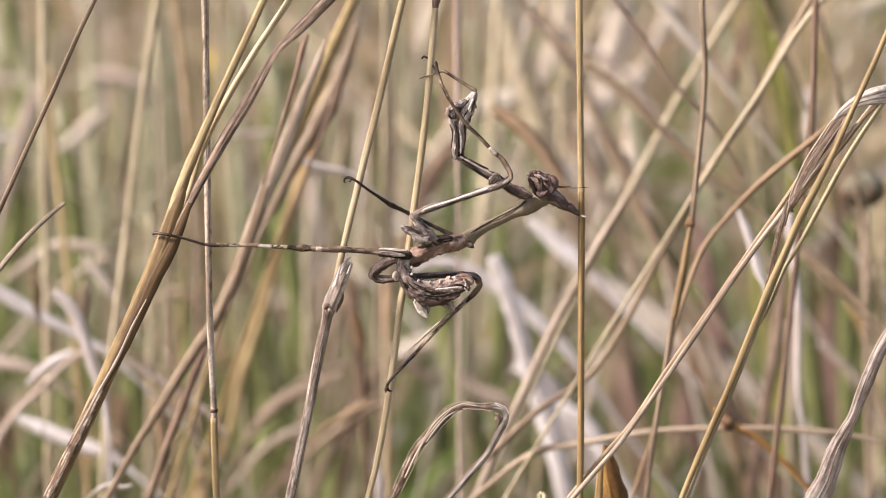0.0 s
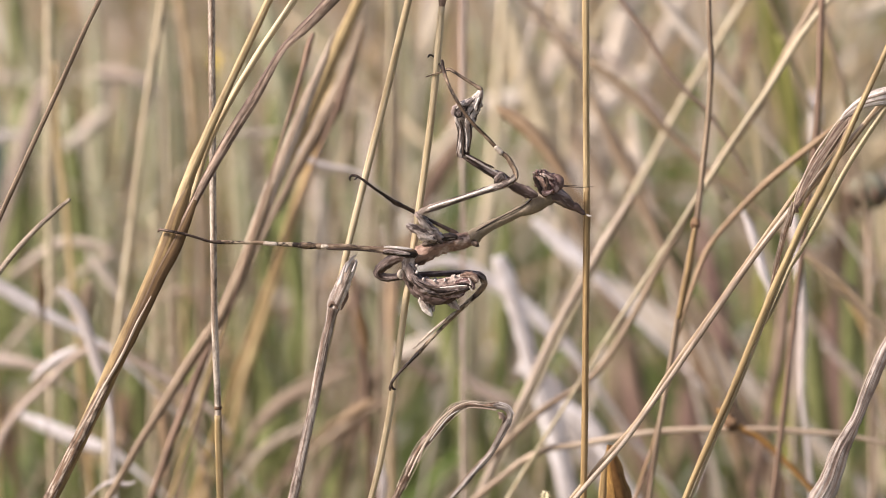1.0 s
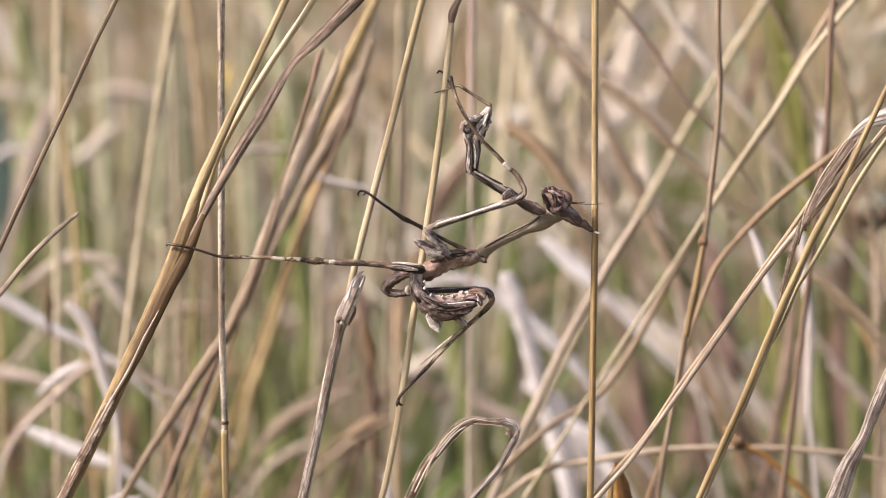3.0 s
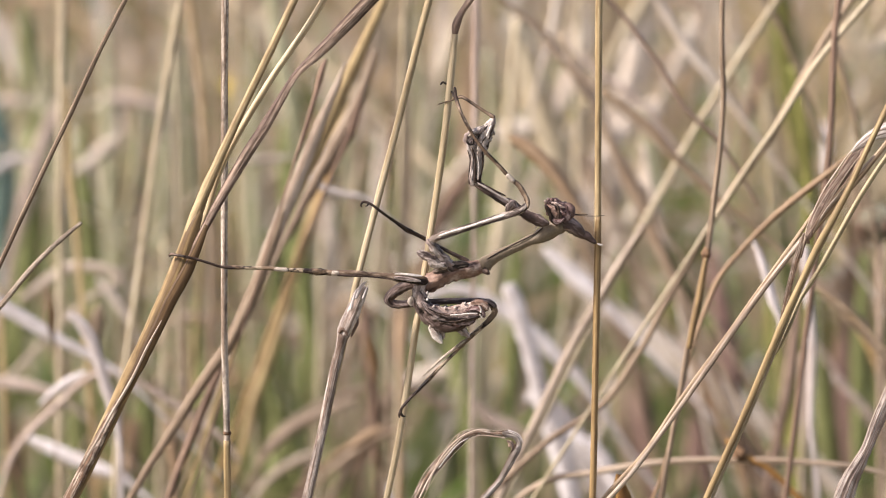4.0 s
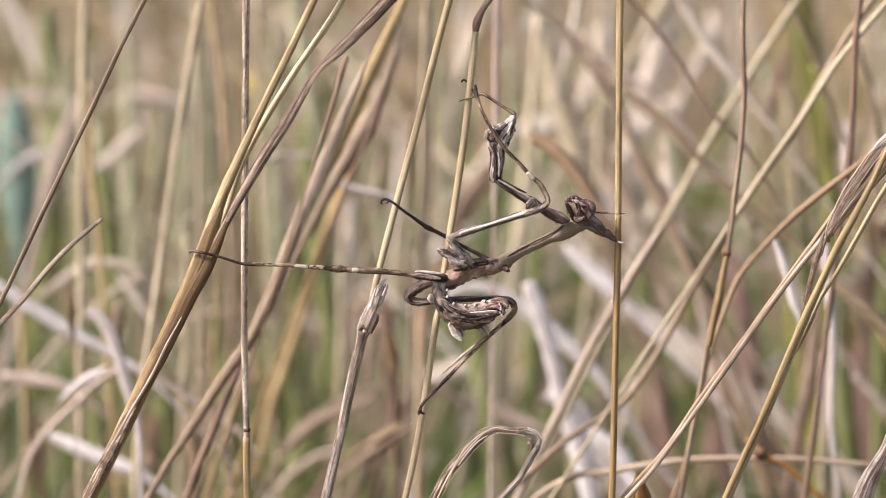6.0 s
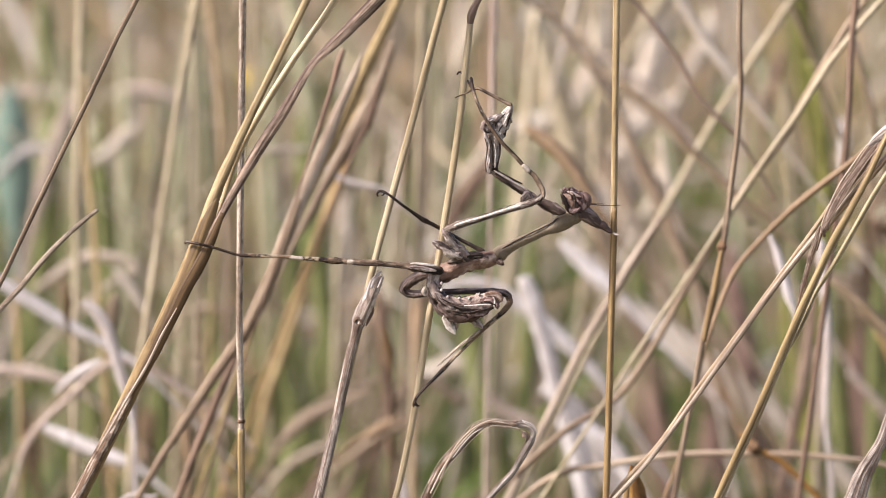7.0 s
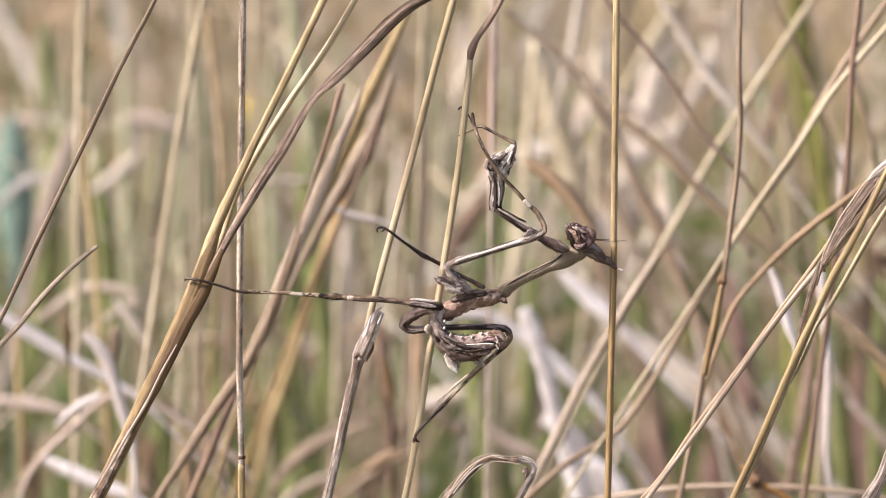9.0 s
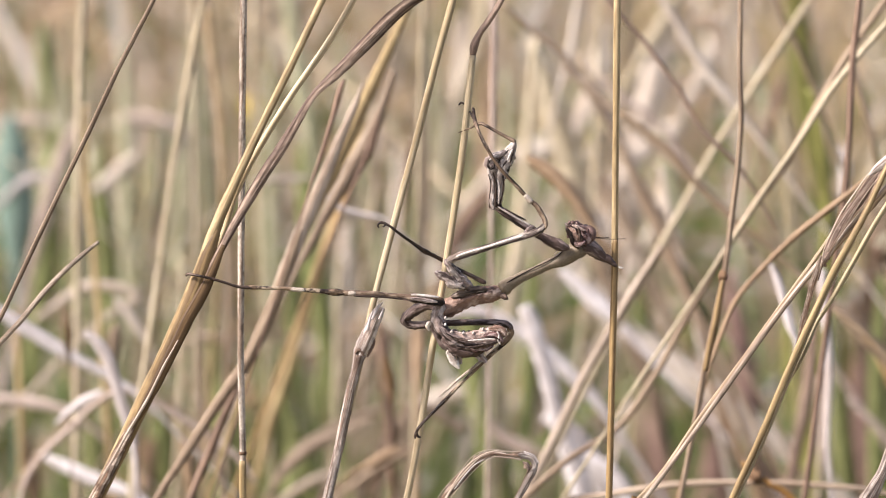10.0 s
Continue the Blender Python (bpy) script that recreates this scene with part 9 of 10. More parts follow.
limb("wart", [(17.62, -1.00, 9.06, 0.11, 0.11, 0), (17.70, -1.30, 9.01, 0.20, 0.20, 0), (17.84, -1.10, 8.80, 0.14, 0.14, 0)], M_ROSE, head, "small wart on the forehead", rough=0.5)
limb("wart", [(18.33, -1.00, 10.04, 0.10, 0.10, 0), (18.41, -1.30, 9.99, 0.18, 0.18, 0), (18.55, -1.10, 9.79, 0.13, 0.13, 0)], M_PINK, head, "small wart on the forehead", rough=0.5)
limb("wart", [(17.89, -1.00, 8.61, 0.10, 0.10, 0), (17.97, -1.30, 8.56, 0.18, 0.18, 0), (18.11, -1.10, 8.35, 0.13, 0.13, 0)], M_PINK, head, "small wart on the forehead", rough=0.5)
limb("ridge", [(17.22, -2.2, 10.02, 0.22, 0.22, 0), (17.58, -2.2, 9.21, 0.31, 0.31, 0), (18.02, -2.2, 8.31, 0.31, 0.31, 0), (18.2, -2.2, 7.51, 0.22, 0.22, 0)], M_DARK, head, "dark crumpled ridge down the forehead", rough=0.7)
limb("groove", [(19, -2.3, 10.12, 0.13, 0.13, 0), (19.26, -2.3, 9.13, 0.21, 0.21, 0), (19.18, -2.3, 8.14, 0.18, 0.18, 0), (18.82, -2.3, 7.34, 0.11, 0.11, 0)], M_DARK, head, "dark groove beside the eye", rough=0.5)
limb("brow", [(18.47, -2, 10.53, 0.18, 0.18, 0), (19.27, -2, 10.07, 0.27, 0.27, 0), (20.07, -2, 9.8, 0.18, 0.18, 0)], M_ROSE, head, "pale brow over the eye", rough=0.6)
limb("antenna", [(21.37, -0.80, 8.48, 0.078, 0.078, 0), (22.79, -0.90, 8.31, 0.066, 0.066, 0), (24.56, -1.00, 8.23, 0.048, 0.048, 0), (26.52, -1.10, 8.32, 0.024, 0.024, 0)], M_DARK, head, "short thread-like antenna")
limb("antenna", [(21.43, 0.80, 8.26, 0.078, 0.078, 0), (22.69, 1.10, 8.22, 0.054, 0.054, 0), (23.95, 1.40, 8.17, 0.030, 0.030, 0)], M_DARK, head, "short thread-like antenna")
limb("edge_line", [(7.82, -0.8, 1.32, 0.06, 0.06, 0), (9.69, -0.8, 2.48, 0.1, 0.1, 0), (11.92, -0.8, 3.65, 0.1, 0.1, 0), (14.15, -0.8, 4.72, 0.1, 0.1, 0), (15.93, -0.8, 5.7, 0.09, 0.09, 0), (16.74, -0.8, 6.42, 0.05, 0.05, 0)], M_DARK, prothorax, "dark toothed upper edge", rough=0.5)
limb("tooth", [(9.84, -0.30, 2.22, 0.18, 0.18, 0), (9.78, -0.30, 2.49, 0.13, 0.13, 0), (9.72, -0.30, 2.64, 0.04, 0.04, 0)], M_DARK, prothorax, "tiny tooth")
limb("tooth", [(10.55, -0.30, 2.57, 0.18, 0.18, 0), (10.49, -0.30, 2.84, 0.13, 0.13, 0), (10.44, -0.30, 2.99, 0.04, 0.04, 0)], M_DARK, prothorax, "tiny tooth")
limb("tooth", [(11.27, -0.30, 2.92, 0.18, 0.18, 0), (11.20, -0.30, 3.19, 0.13, 0.13, 0), (11.15, -0.30, 3.34, 0.04, 0.04, 0)], M_DARK, prothorax, "tiny tooth")
limb("tooth", [(11.98, -0.30, 3.27, 0.18, 0.18, 0), (11.92, -0.30, 3.54, 0.13, 0.13, 0), (11.86, -0.30, 3.69, 0.04, 0.04, 0)], M_DARK, prothorax, "tiny tooth")
limb("tooth", [(12.69, -0.30, 3.62, 0.18, 0.18, 0), (12.63, -0.30, 3.89, 0.13, 0.13, 0), (12.58, -0.30, 4.04, 0.04, 0.04, 0)], M_DARK, prothorax, "tiny tooth")
limb("tooth", [(13.41, -0.30, 3.97, 0.18, 0.18, 0), (13.35, -0.30, 4.24, 0.13, 0.13, 0), (13.29, -0.30, 4.39, 0.04, 0.04, 0)], M_DARK, prothorax, "tiny tooth")
limb("tooth", [(14.12, -0.30, 4.32, 0.18, 0.18, 0), (14.06, -0.30, 4.59, 0.13, 0.13, 0), (14.01, -0.30, 4.74, 0.04, 0.04, 0)], M_DARK, prothorax, "tiny tooth")
limb("tooth", [(14.84, -0.30, 4.67, 0.18, 0.18, 0), (14.77, -0.30, 4.94, 0.13, 0.13, 0), (14.72, -0.30, 5.09, 0.04, 0.04, 0)], M_DARK, prothorax, "tiny tooth")
# near foreleg, folded upwards
fore = limb("foreleg", [(6.29, -3, 13.65, 0.53, 0.32, 0), (6.3, -3, 14.9, 0.75, 0.45, 0), (6.39, -3, 16.33, 0.8, 0.48, 0), (6.57, -3, 17.76, 0.89, 0.53, 0), (6.75, -3, 19.18, 1.11, 0.66, 0), (7.1, -3, 20.43, 1.28, 0.77, 0), (7.64, -3, 21.58, 1.24, 0.74, 0), (8.17, -3, 22.56, 0.93, 0.56, 0), (8.7, -3, 23.45, 0.57, 0.34, 0), (8.96, -3, 23.98, 0.35, 0.21, 0)], M_STRIPE, mantis, "grasping foreleg, striped black and white", rough=0.35, ragged=0.06)
limb("lobe", [(6.03, -3.7, 19.8, 0.35, 0.21, 0), (5.41, -3.7, 20.16, 0.66, 0.4, 0), (5.06, -3.7, 20.87, 0.75, 0.45, 0), (5.33, -3.7, 21.58, 0.71, 0.42, 0), (6.03, -3.7, 22.02, 0.57, 0.34, 0), (6.74, -3.7, 22.38, 0.4, 0.24, 0), (7.45, -3.7, 22.82, 0.22, 0.13, 0)], M_HIP, fore, "rounded mottled flap on the foreleg", rough=0.5, ragged=0.1)
limb("tibia", [(5.66, -3.8, 13.67, 0.31, 0.31, 0), (5.4, -3.8, 14.65, 0.44, 0.44, 0), (5.49, -3.8, 15.9, 0.39, 0.39, 0), (5.58, -3.8, 17.15, 0.34, 0.34, 0), (5.41, -3.8, 18.39, 0.32, 0.32, 0), (5.06, -3.8, 19.37, 0.28, 0.28, 0), (4.88, -3.8, 20, 0.18, 0.18, 0)], M_STRIPE, fore, "slim pale shin folded against the thigh", rough=0.3)
limb("dark_line", [(5.13, -4, 13.79, 0.07, 0.07, 0), (5.04, -4, 15.03, 0.1, 0.1, 0), (5.18, -4, 16.46, 0.09, 0.09, 0), (5.23, -4, 17.88, 0.1, 0.1, 0), (4.88, -4, 19.13, 0.07, 0.07, 0)], M_DARK, fore, "dark line", rough=0.4)
limb("dark_line", [(5.92, -4.3, 14, 0.09, 0.09, 0), (6.01, -4.3, 15.42, 0.13, 0.13, 0), (6.1, -4.3, 16.85, 0.16, 0.16, 0), (5.93, -4.3, 18.27, 0.16, 0.16, 0), (5.58, -4.3, 19.43, 0.11, 0.11, 0)], M_DARK, fore, "dark line", rough=0.4)
limb("dark_line", [(6.81, -4, 14.67, 0.07, 0.07, 0), (7.17, -4, 16.27, 0.13, 0.13, 0), (7.26, -4, 17.7, 0.15, 0.15, 0), (7.17, -4, 18.94, 0.1, 0.1, 0)], M_DARK, fore, "dark line", rough=0.4)
limb("dark_line", [(4.7, -4.6, 20.62, 0.09, 0.09, 0), (5.14, -4.6, 20.09, 0.16, 0.16, 0), (5.67, -4.6, 20.26, 0.13, 0.13, 0), (5.76, -4.6, 20.89, 0.09, 0.09, 0)], M_DARK, fore, "dark line", rough=0.4)
limb("dark_line", [(6.03, -4.3, 21.65, 0.07, 0.07, 0), (6.82, -4.3, 21.82, 0.12, 0.12, 0), (7.44, -4.3, 22.35, 0.11, 0.11, 0), (7.97, -4.3, 22.97, 0.07, 0.07, 0)], M_DARK, fore, "dark line", rough=0.4)
limb("dark_line", [(6.73, -4.3, 19.87, 0.07, 0.07, 0), (7.35, -4.3, 20.76, 0.13, 0.13, 0), (7.97, -4.3, 21.64, 0.11, 0.11, 0), (8.5, -4.3, 22.62, 0.07, 0.07, 0)], M_DARK, fore, "dark line", rough=0.4)
limb("dark_line", [(8.24, -3.9, 20.88, 0.07, 0.07, 0), (8.59, -3.9, 21.95, 0.11, 0.11, 0), (8.86, -3.9, 23.01, 0.09, 0.09, 0)], M_DARK, fore, "dark line", rough=0.4)
limb("pale_line", [(6.46, -4.2, 14.52, 0.09, 0.09, 0), (6.55, -4.2, 15.77, 0.16, 0.16, 0), (6.55, -4.2, 17.1, 0.14, 0.14, 0), (6.37, -4.2, 18.26, 0.08, 0.08, 0)], M_PALE, fore, "pale streak", rough=0.4)
limb("pale_line", [(6.37, -4.4, 19.17, 0.08, 0.08, 0), (6.73, -4.4, 20.06, 0.16, 0.16, 0), (7.08, -4.4, 20.77, 0.09, 0.09, 0)], M_PALE, fore, "pale streak", rough=0.4)
limb("pale_line", [(5.05, -4.7, 21.43, 0.07, 0.07, 0), (5.58, -4.7, 21.87, 0.13, 0.13, 0), (6.2, -4.7, 22.14, 0.08, 0.08, 0)], M_PALE, fore, "pale streak", rough=0.4)
limb("pale_line", [(7.79, -4.4, 21.3, 0.07, 0.07, 0), (8.23, -4.4, 22.18, 0.13, 0.13, 0), (8.59, -4.4, 23.07, 0.1, 0.1, 0)], M_PALE, fore, "pale streak", rough=0.4)
limb("knee_ring", [(5.32, -3.20, 14.43, 0.36, 0.36, 0), (6.02, -3.40, 14.27, 0.40, 0.40, 0), (6.73, -3.20, 14.15, 0.36, 0.36, 0)], M_DARK, fore, "dark knee", rough=0.3)
coxa = limb("coxa", [(17.41, -2, 7.21, 0.44, 0.31, 0), (16.34, -2, 7.57, 0.89, 0.62, 0), (15.1, -2, 8.12, 0.89, 0.62, 0), (13.5, -2, 8.93, 0.67, 0.47, 0), (11.72, -2, 10.01, 0.62, 0.44, 0), (9.68, -2, 11.36, 0.62, 0.44, 0), (7.9, -2, 12.54, 0.64, 0.45, 0), (6.75, -2, 13.35, 0.6, 0.42, 0), (6.22, -2, 13.88, 0.44, 0.31, 0)], M_BROWN, fore, "long dark upper joint of the foreleg", rough=0.1, ragged=0.02)
limb("pale_line", [(6.37, -4.30, 14.01, 0.07, 0.07, 0), (7.78, -4.50, 13.23, 0.13, 0.13, 0), (9.64, -4.40, 12.14, 0.13, 0.13, 0), (11.50, -4.00, 11.01, 0.09, 0.09, 0)], M_PALE, fore, "pale streak", rough=0.3)
limb("pale_line", [(15.29, -1.40, 6.16, 0.05, 0.05, 0), (15.82, -1.60, 6.72, 0.11, 0.11, 0), (16.36, -1.60, 7.17, 0.11, 0.11, 0), (16.98, -1.40, 7.50, 0.05, 0.05, 0)], M_PALE, fore, "pale streak", rough=0.3)
limb("dark_line", [(5.84, -3.90, 13.69, 0.09, 0.09, 0), (7.78, -4.30, 12.49, 0.15, 0.15, 0), (9.73, -4.00, 11.19, 0.14, 0.14, 0), (11.87, -3.40, 9.76, 0.09, 0.09, 0)], M_DARK, fore, "dark line")
limb("dark_line", [(7.43, -3.90, 13.68, 0.09, 0.09, 0), (9.37, -4.20, 12.65, 0.13, 0.13, 0), (10.80, -3.80, 11.87, 0.09, 0.09, 0)], M_DARK, fore, "dark line")
fore_foot = limb("tarsus", [(8.97, -3.00, 24.17, 0.31, 0.31, 0), (7.92, -2.50, 24.83, 0.27, 0.27, 0), (6.42, -2.00, 25.76, 0.25, 0.25, 0), (4.84, -1.00, 26.73, 0.25, 0.25, 0), (4.05, -0.50, 27.12, 0.27, 0.27, 0), (3.34, 0.00, 26.98, 0.22, 0.22, 0), (2.37, 1.50, 26.38, 0.13, 0.13, 0), (1.13, 2.60, 25.91, 0.10, 0.10, 0), (0.33, 2.60, 25.65, 0.07, 0.07, 0)], M_BROWNISH, fore, "thin jointed foot curling round the stem")
# far foreleg, mostly behind the near one
fore_far = limb("foreleg", [(14.85, 2.00, 7.94, 0.36, 0.36, 0), (13.34, 2.50, 8.96, 0.49, 0.49, 0), (11.83, 3.00, 9.99, 0.49, 0.49, 0), (10.58, 3.00, 10.35, 0.31, 0.31, 0)], M_DARK, mantis, "folded foreleg in shadow", rough=0.3)
limb("knob", [(11.07, -3.60, 9.43, 0.31, 0.31, 0), (11.42, -3.80, 10.26, 0.54, 0.54, 0), (11.86, -3.80, 10.80, 0.54, 0.54, 0), (12.40, -3.60, 10.14, 0.40, 0.40, 0), (12.75, -3.60, 9.61, 0.18, 0.18, 0)], M_HIP, fore_far, "knobbly joint", rough=0.5)
# near middle leg
mid = limb("middle_leg", [(-1.18, -3.00, 4.56, 0.40, 0.40, 0), (-0.11, -3.20, 5.21, 0.54, 0.54, 0), (2.11, -3.50, 6.05, 0.54, 0.54, 0), (4.77, -3.80, 6.89, 0.49, 0.49, 0), (8.31, -4.20, 8.10, 0.49, 0.49, 0), (10.96, -4.50, 8.93, 0.54, 0.54, 0), (12.73, -4.60, 9.47, 0.54, 0.54, 0), (13.79, -4.60, 10.18, 0.49, 0.49, 0), (14.14, -4.60, 10.72, 0.36, 0.36, 0)], M_GREY, mantis, "slender middle leg with a pale stripe", rough=0.25)
limb("coxa", [(2.29, -1.00, 0.11, 0.80, 0.80, 0), (1.04, -1.80, 1.59, 0.85, 0.85, 0), (-0.12, -2.50, 3.05, 0.67, 0.67, 0), (-1.09, -3.00, 4.38, 0.54, 0.54, 0), (-1.45, -3.00, 4.83, 0.31, 0.31, 0)], M_HIP, mid, "stout striped hip", rough=0.45)
limb("lobe", [(1.39, -2.00, 0.45, 0.54, 0.54, 0), (-0.12, -2.40, 1.23, 0.76, 0.46, 0), (-1.63, -2.60, 2.17, 0.71, 0.36, 0), (-2.87, -2.60, 2.80, 0.40, 0.20, 0)], M_HIP, mid, "leaf-like flap at the hip", rough=0.5, ragged=0.12)
limb("tibia", [(14.05, -4.60, 10.09, 0.36, 0.36, 0), (14.23, -4.60, 10.99, 0.38, 0.38, 0), (13.70, -4.50, 12.22, 0.40, 0.40, 0), (12.91, -4.40, 13.55, 0.40, 0.40, 0), (11.67, -4.30, 14.61, 0.31, 0.31, 0), (9.63, -4.80, 16.91, 0.31, 0.31, 0), (7.25, -5.20, 19.45, 0.29, 0.29, 0), (4.96, -5.00, 22.90, 0.27, 0.27, 0), (3.74, -4.00, 25.36, 0.25, 0.25, 0), (3.23, -3.00, 26.68, 0.25, 0.25, 0)], M_BROWNISH, mid, "long dark shin with pale bands", rough=0.15)
limb("band", [(11.93, -4.50, 14.28, 0.36, 0.36, 0), (11.49, -4.50, 14.82, 0.38, 0.38, 0), (11.05, -4.50, 15.26, 0.36, 0.36, 0)], M_TAN, mid, "pale band")
limb("tarsus", [(3.31, -3.00, 26.41, 0.27, 0.27, 0), (3.06, -2.60, 27.52, 0.26, 0.26, 0), (2.88, -2.20, 28.73, 0.21, 0.21, 0)], M_DARK, mid, "dark foot on the stem")
limb("claw", [(2.99, 0.00, 26.90, 0.15, 0.15, 0), (2.30, 3.00, 27.84, 0.14, 0.14, 0), (1.59, 3.60, 28.77, 0.15, 0.15, 0), (1.05, 3.60, 29.04, 0.16, 0.16, 0), (0.70, 3.40, 28.70, 0.11, 0.11, 0)], M_DARK, mid, "small hooked claw")
limb("stripe", [(0.33, -4.10, 5.61, 0.11, 0.11, 0), (2.10, -4.50, 6.28, 0.18, 0.18, 0), (4.76, -4.80, 7.07, 0.20, 0.20, 0), (8.29, -5.20, 8.28, 0.20, 0.20, 0), (10.76, -5.40, 9.05, 0.13, 0.13, 0)], M_PALE, mid, "pale stripe along the thigh")
limb("dark_line", [(0.33, -4.00, 5.05, 0.11, 0.11, 0), (3.87, -4.50, 6.23, 0.12, 0.12, 0), (8.29, -5.00, 7.76, 0.13, 0.13, 0), (11.38, -5.30, 8.77, 0.18, 0.18, 0), (13.15, -5.20, 9.55, 0.13, 0.13, 0)], M_DARK, mid, "dark line along the thigh")
# far middle leg
mid_far = limb("middle_leg", [(5.01, 3.00, 0.50, 0.31, 0.31, 0), (2.68, 3.50, 1.62, 0.31, 0.31, 0), (0.35, 4.00, 2.73, 0.31, 0.31, 0), (-1.71, 3.60, 3.98, 0.33, 0.33, 0), (-3.24, 3.00, 4.88, 0.31, 0.31, 0), (-4.58, 2.40, 5.61, 0.40, 0.40, 0), (-5.20, 2.00, 6.03, 0.27, 0.27, 0)], M_DARK, mantis, "thin dark middle leg reaching back", rough=0.2)
limb("tarsus", [(-4.84, 2.00, 5.84, 0.27, 0.27, 0), (-6.79, 1.00, 7.35, 0.24, 0.24, 0), (-8.29, -0.50, 8.64, 0.22, 0.22, 0), (-9.08, -1.20, 9.36, 0.22, 0.22, 0), (-10.14, -1.40, 10.20, 0.20, 0.20, 0), (-11.03, -1.20, 10.63, 0.22, 0.22, 0), (-11.66, -1.00, 10.60, 0.22, 0.22, 0), (-11.93, -1.00, 10.15, 0.15, 0.15, 0), (-11.75, -1.00, 9.79, 0.07, 0.07, 0)], M_DARK, mid_far, "dark foot with hooked claws round a straw")
limb("claw", [(-10.67, -1.40, 10.56, 0.13, 0.13, 0), (-10.94, -1.60, 10.14, 0.12, 0.12, 0), (-11.21, -1.60, 10.05, 0.06, 0.06, 0)], M_DARK, mid_far, "small hooked claw")
# near hind leg, stretched far back
hind = limb("hind_leg", [(-1.82, -2.00, -1.88, 0.63, 0.63, 0), (-3.25, -2.30, -1.56, 0.76, 0.76, 0), (-5.03, -2.60, -1.24, 0.76, 0.76, 0), (-6.63, -2.80, -1.02, 0.67, 0.67, 0), (-7.16, -2.90, -0.91, 0.49, 0.49, 0), (-9.47, -3.00, -0.71, 0.45, 0.45, 0), (-13.02, -3.20, -0.40, 0.47, 0.47, 0), (-15.68, -3.30, -0.28, 0.45, 0.45, 0), (-17.46, -3.40, -0.17, 0.40, 0.40, 0)], M_BROWNISH, mantis, "long outstretched grey hind leg", rough=0.2)
limb("tibia", [(-16.92, -3.40, -0.17, 0.36, 0.36, 0), (-17.72, -3.40, -0.13, 0.49, 0.49, 0), (-19.05, -3.50, -0.06, 0.54, 0.54, 0), (-20.11, -3.60, 0.05, 0.40, 0.40, 0), (-22.77, -3.90, 0.28, 0.31, 0.31, 0), (-26.30, -4.30, 0.62, 0.29, 0.29, 0), (-29.83, -4.60, 0.77, 0.27, 0.27, 0), (-32.30, -4.70, 0.89, 0.27, 0.27, 0)], M_BAND, hind, "thin shin with pale and dark bands", rough=0.15)
limb("band", [(-15.50, -3.40, -0.30, 0.43, 0.43, 0), (-16.03, -3.45, -0.26, 0.46, 0.46, 0), (-16.57, -3.40, -0.24, 0.42, 0.42, 0)], M_TAN, hind, "pale band")
limb("band", [(-23.47, -4.00, 0.33, 0.29, 0.29, 0), (-24.53, -4.15, 0.42, 0.33, 0.33, 0), (-25.59, -4.20, 0.54, 0.29, 0.29, 0)], M_TAN, hind, "pale band")
limb("tarsus", [(-31.95, -4.70, 0.84, 0.27, 0.27, 0), (-33.80, -4.90, 1.01, 0.22, 0.22, 0), (-35.55, -5.10, 1.58, 0.21, 0.21, 0), (-37.56, -5.40, 2.26, 0.21, 0.21, 0), (-39.49, -5.60, 2.75, 0.21, 0.21, 0), (-40.93, -5.20, 2.96, 0.22, 0.22, 0), (-41.68, -4.60, 2.97, 0.22, 0.22, 0), (-41.98, -4.20, 2.64, 0.15, 0.15, 0)], M_DARK, hind, "dark foot clasping a thick stem")
limb("stripe", [(-2.35, -3.20, -0.89, 0.11, 0.11, 0), (-4.13, -3.50, -0.65, 0.22, 0.22, 0), (-5.91, -3.60, -0.45, 0.18, 0.18, 0), (-6.62, -3.60, -0.45, 0.09, 0.09, 0)], M_PALE, hind, "pale patch on the hip")
limb("stripe", [(-2.6, -3.35, -1.62, 0.14, 0.10, 0), (-4.1, -3.6, -1.36, 0.34, 0.14, 0), (-5.6, -3.75, -1.12, 0.33, 0.14, 0), (-6.7, -3.7, -1.0, 0.15, 0.10, 0)], M_HIP, hind, "pale dusty side of the hip", rough=0.3)
limb("dark_line", [(-2.18, -3.00, -2.09, 0.13, 0.13, 0), (-4.58, -3.30, -1.76, 0.15, 0.15, 0), (-6.80, -3.50, -1.36, 0.13, 0.13, 0), (-10.35, -3.60, -0.89, 0.12, 0.12, 0), (-15.67, -3.80, -0.57, 0.11, 0.11, 0)], M_DARK, hind, "dark line along the thigh")
# far hind leg, doubled back under the abdomen
hind_far = limb("hind_leg", [(-2.19, 1, -2.89, 0.54, 0.54, 0), (-3.98, 1.3, -2.84, 0.76, 0.76, 0), (-5.6, 1.8, -3.46, 0.85, 0.85, 0), (-6.95, 2.2, -4.42, 0.85, 0.85, 0), (-7.68, 2.5, -5.37, 0.76, 0.76, 0), (-7.23, 2.6, -6.12, 0.67, 0.67, 0), (-5.8, 2.6, -6.31, 0.63, 0.63, 0), (-3.73, 2.8, -6.16, 0.58, 0.58, 0), (0.32, 3, -5.94, 0.52, 0.52, 0), (4.36, 3, -5.86, 0.5, 0.5, 0), (7.33, 3, -5.97, 0.56, 0.56, 0), (8.86, 3, -6.43, 0.52, 0.52, 0), (9.13, 3, -7.06, 0.4, 0.4, 0)], M_BROWN, mantis, "dark hind leg doubled back under the abdomen", rough=0.15)
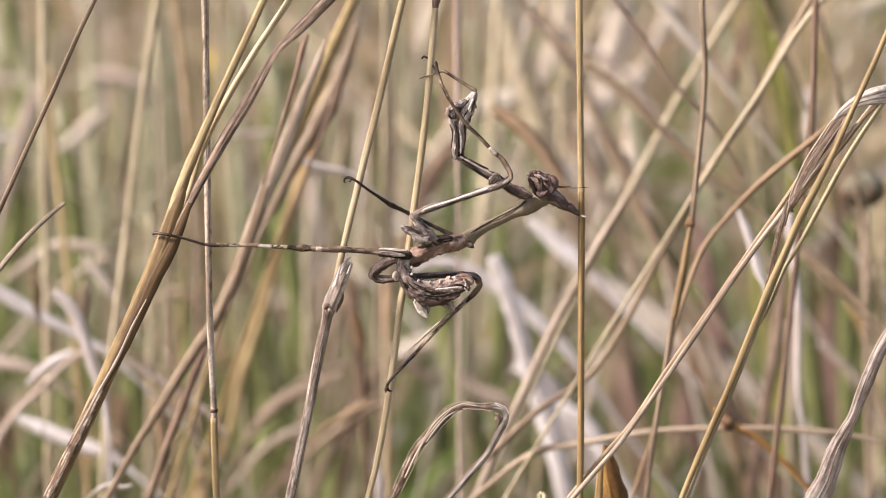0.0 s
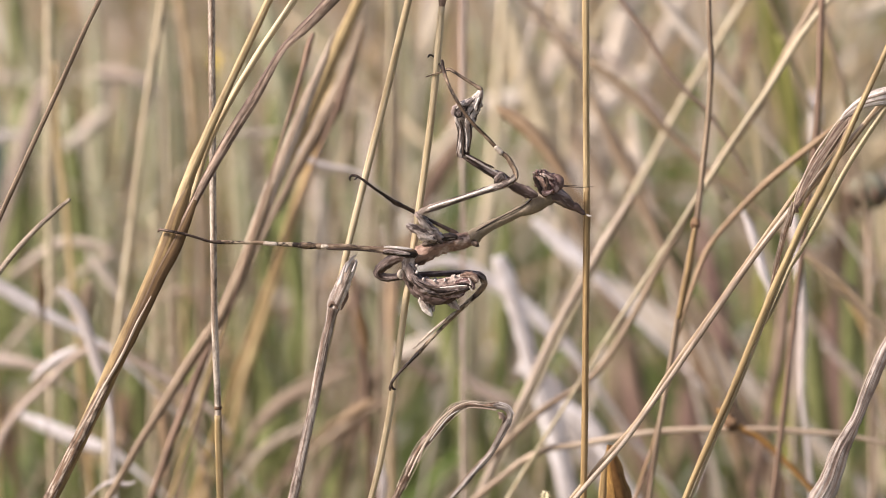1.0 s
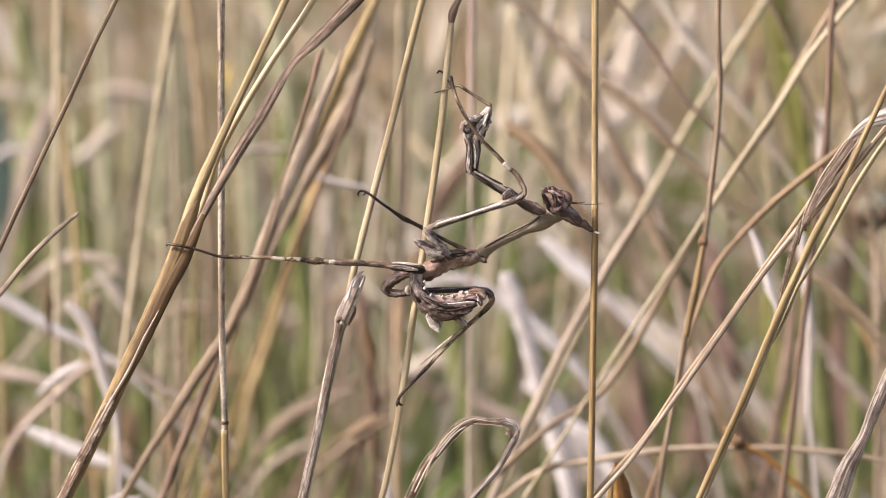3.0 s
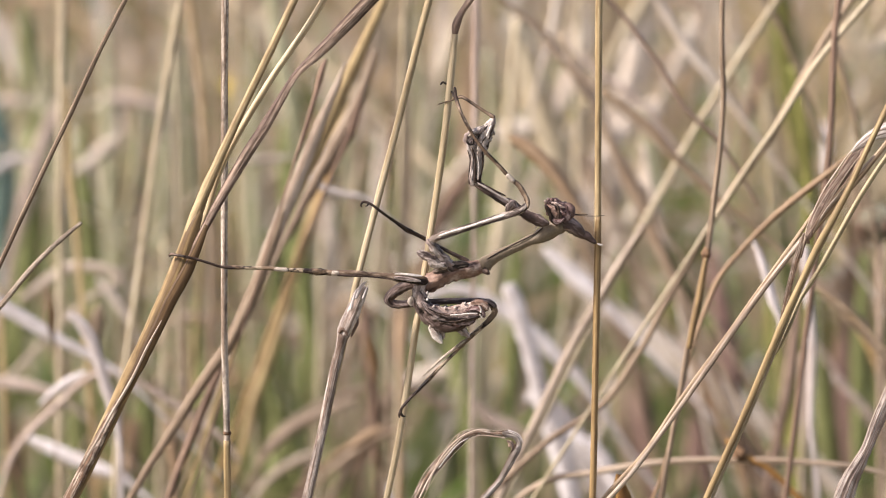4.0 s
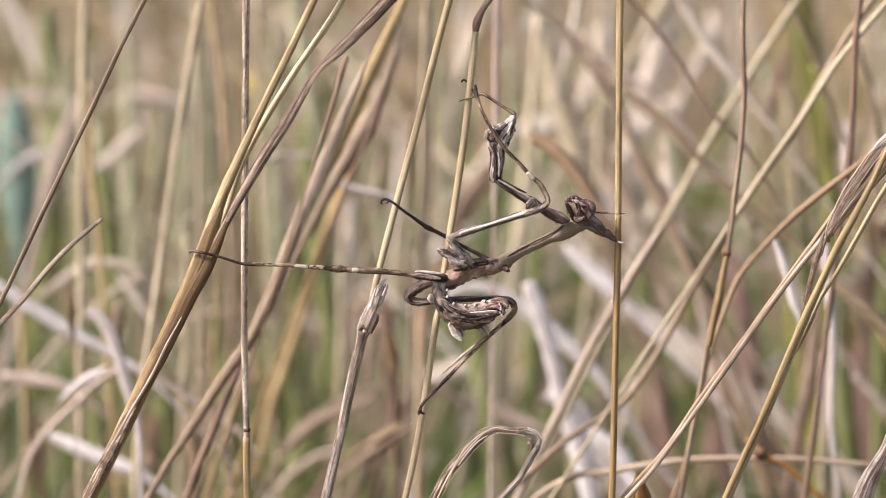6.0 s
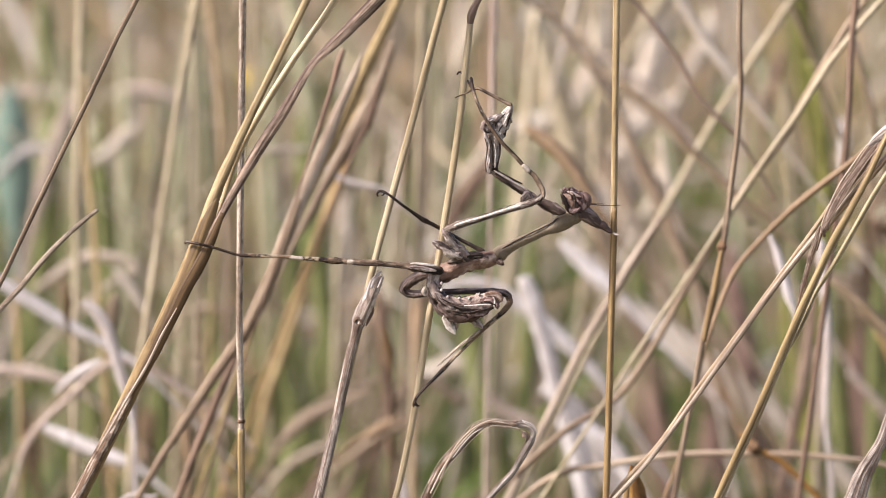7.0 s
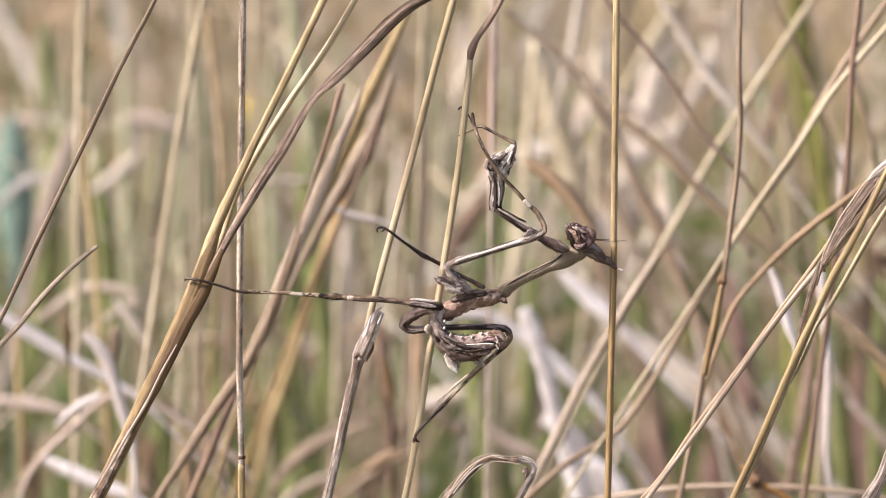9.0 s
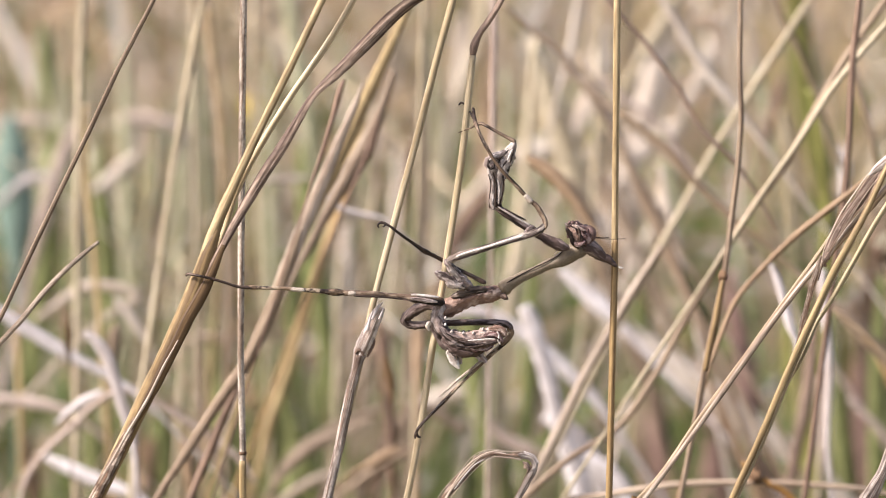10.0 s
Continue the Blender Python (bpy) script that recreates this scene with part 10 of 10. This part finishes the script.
limb("tibia", [(8.77, 3, -6.61, 0.4, 0.4, 0), (9.22, 3, -7.52, 0.49, 0.49, 0), (8.41, 3, -8.79, 0.45, 0.45, 0), (6.78, 2.6, -10.27, 0.38, 0.38, 0), (4.61, 2, -12.17, 0.31, 0.31, 0), (2.53, 1.5, -14.17, 0.28, 0.28, 0), (0.27, 0.8, -16.32, 0.27, 0.27, 0), (-0.99, 0.2, -17.57, 0.31, 0.31, 0), (-1.62, 0, -18.17, 0.34, 0.34, 0)], M_BAND, hind_far, "thin banded shin", rough=0.15)
limb("tarsus", [(-1.35, 0, -17.9, 0.27, 0.27, 0), (-2.79, -0.6, -19.33, 0.26, 0.26, 0), (-4.14, -1.2, -20.58, 0.24, 0.24, 0), (-5.13, -1.6, -21.6, 0.24, 0.24, 0), (-5.71, -1.8, -22.38, 0.24, 0.24, 0), (-5.85, -1.6, -23.05, 0.25, 0.25, 0), (-5.54, -1.4, -23.55, 0.2, 0.2, 0), (-5.14, -1.2, -23.68, 0.09, 0.09, 0)], M_DARK, hind_far, "dark foot with a hooked claw on the stem")
limb("claw", [(-5.85, -1.8, -22.83, 0.21, 0.21, 0), (-6.07, -1.8, -23.29, 0.21, 0.21, 0), (-6.03, -1.8, -23.74, 0.11, 0.11, 0)], M_DARK, hind_far, "small hooked claw")
limb("stripe", [(4.33, 1, -11.91, 0.18, 0.18, 0), (2.62, 1, -13.26, 0.22, 0.22, 0), (0.82, 1, -14.71, 0.22, 0.22, 0), (-1.07, 1, -16.44, 0.18, 0.18, 0), (-2.24, 1, -17.53, 0.11, 0.11, 0)], M_TAN, hind_far, "tan upper side of the shin")


def motions():
    """The insect rocks on the straws with its feet held, lifts its forebody and lets one forefoot sink; its straw sways."""
    mm = 0.0000893
    times = (0.0, 5.7, 6.8, 7.0, 7.5, 8.0, 8.5, 9.0, 9.5, 10.0)
    body = ((0, 0), (0, 0), (-1, -2), (-2, 1), (0, 3), (3, 3), (3, 5), (4, 5), (3, 5), (3, 7))
    head_shift = ((0, 0), (0, 0), (4, -2), (2, -4), (-2, -5), (5, -7), (0, -7), (5, -8), (6, -8), (4, -5))
    fore_shift = ((0, 0), (0, 0), (3, -6), (3, -5), (-1, -2), (4, -5), (1, -3), (4, -5), (6, -5), (3, -2))
    foot_turn = (0, 0, -4, -6, -8.5, -8, -7, -6, -5.5, -4.6)
    belly_turn = (0, 0, 0.9, 0.4, 0, 3.4, 0, 2.0, 2.0, 0.5)
    sway = (8, 8, 5, 4, 0, 6, 5, 5, 6, 8)

    def about(point, turn):
        """A turn in the plane of the insect about a point of its body."""
        p = [k * 0.001 for k in point]
        return pose(*p) @ pose(0, 0, 0, 0, turn, 0) @ pose(*(-k for k in p))

    walk(mantis, [(t, pose(HOME[0] + x * mm, HOME[1], HOME[2] - z * mm)) for t, (x, z) in zip(times, body)])
    walk(head, [(t, pose(x * mm, 0, -z * mm)) for t, (x, z) in zip(times, head_shift)])
    walk(prothorax, [(t, pose(x * mm * 0.6, 0, -z * mm * 0.6)) for t, (x, z) in zip(times, head_shift)])
    walk(fore, [(t, pose(x * mm, 0, -z * mm)) for t, (x, z) in zip(times, fore_shift)])
    walk(fore_foot, [(t, about((8.97, -3.0, 24.17), turn)) for t, turn in zip(times, foot_turn)])
    walk(abdomen, [(t, about((-2.0, 0.0, -2.2), turn)) for t, turn in zip(times, belly_turn)])
    walk(mid, [(t, pose(-x * mm * 0.5, 0, z * mm * 1.2)) for t, (x, z) in zip(times, body)])
    for leg in (hind, hind_far, mid_far):
        walk(leg, [(t, pose(-x * mm, 0, z * mm)) for t, (x, z) in zip(times, body)])
    foot = perch.location.copy()
    walk(perch, [(t, pose(*foot, 0, math.degrees(x * mm / 0.383), 0)) for t, x in zip(times, sway)])


motions()
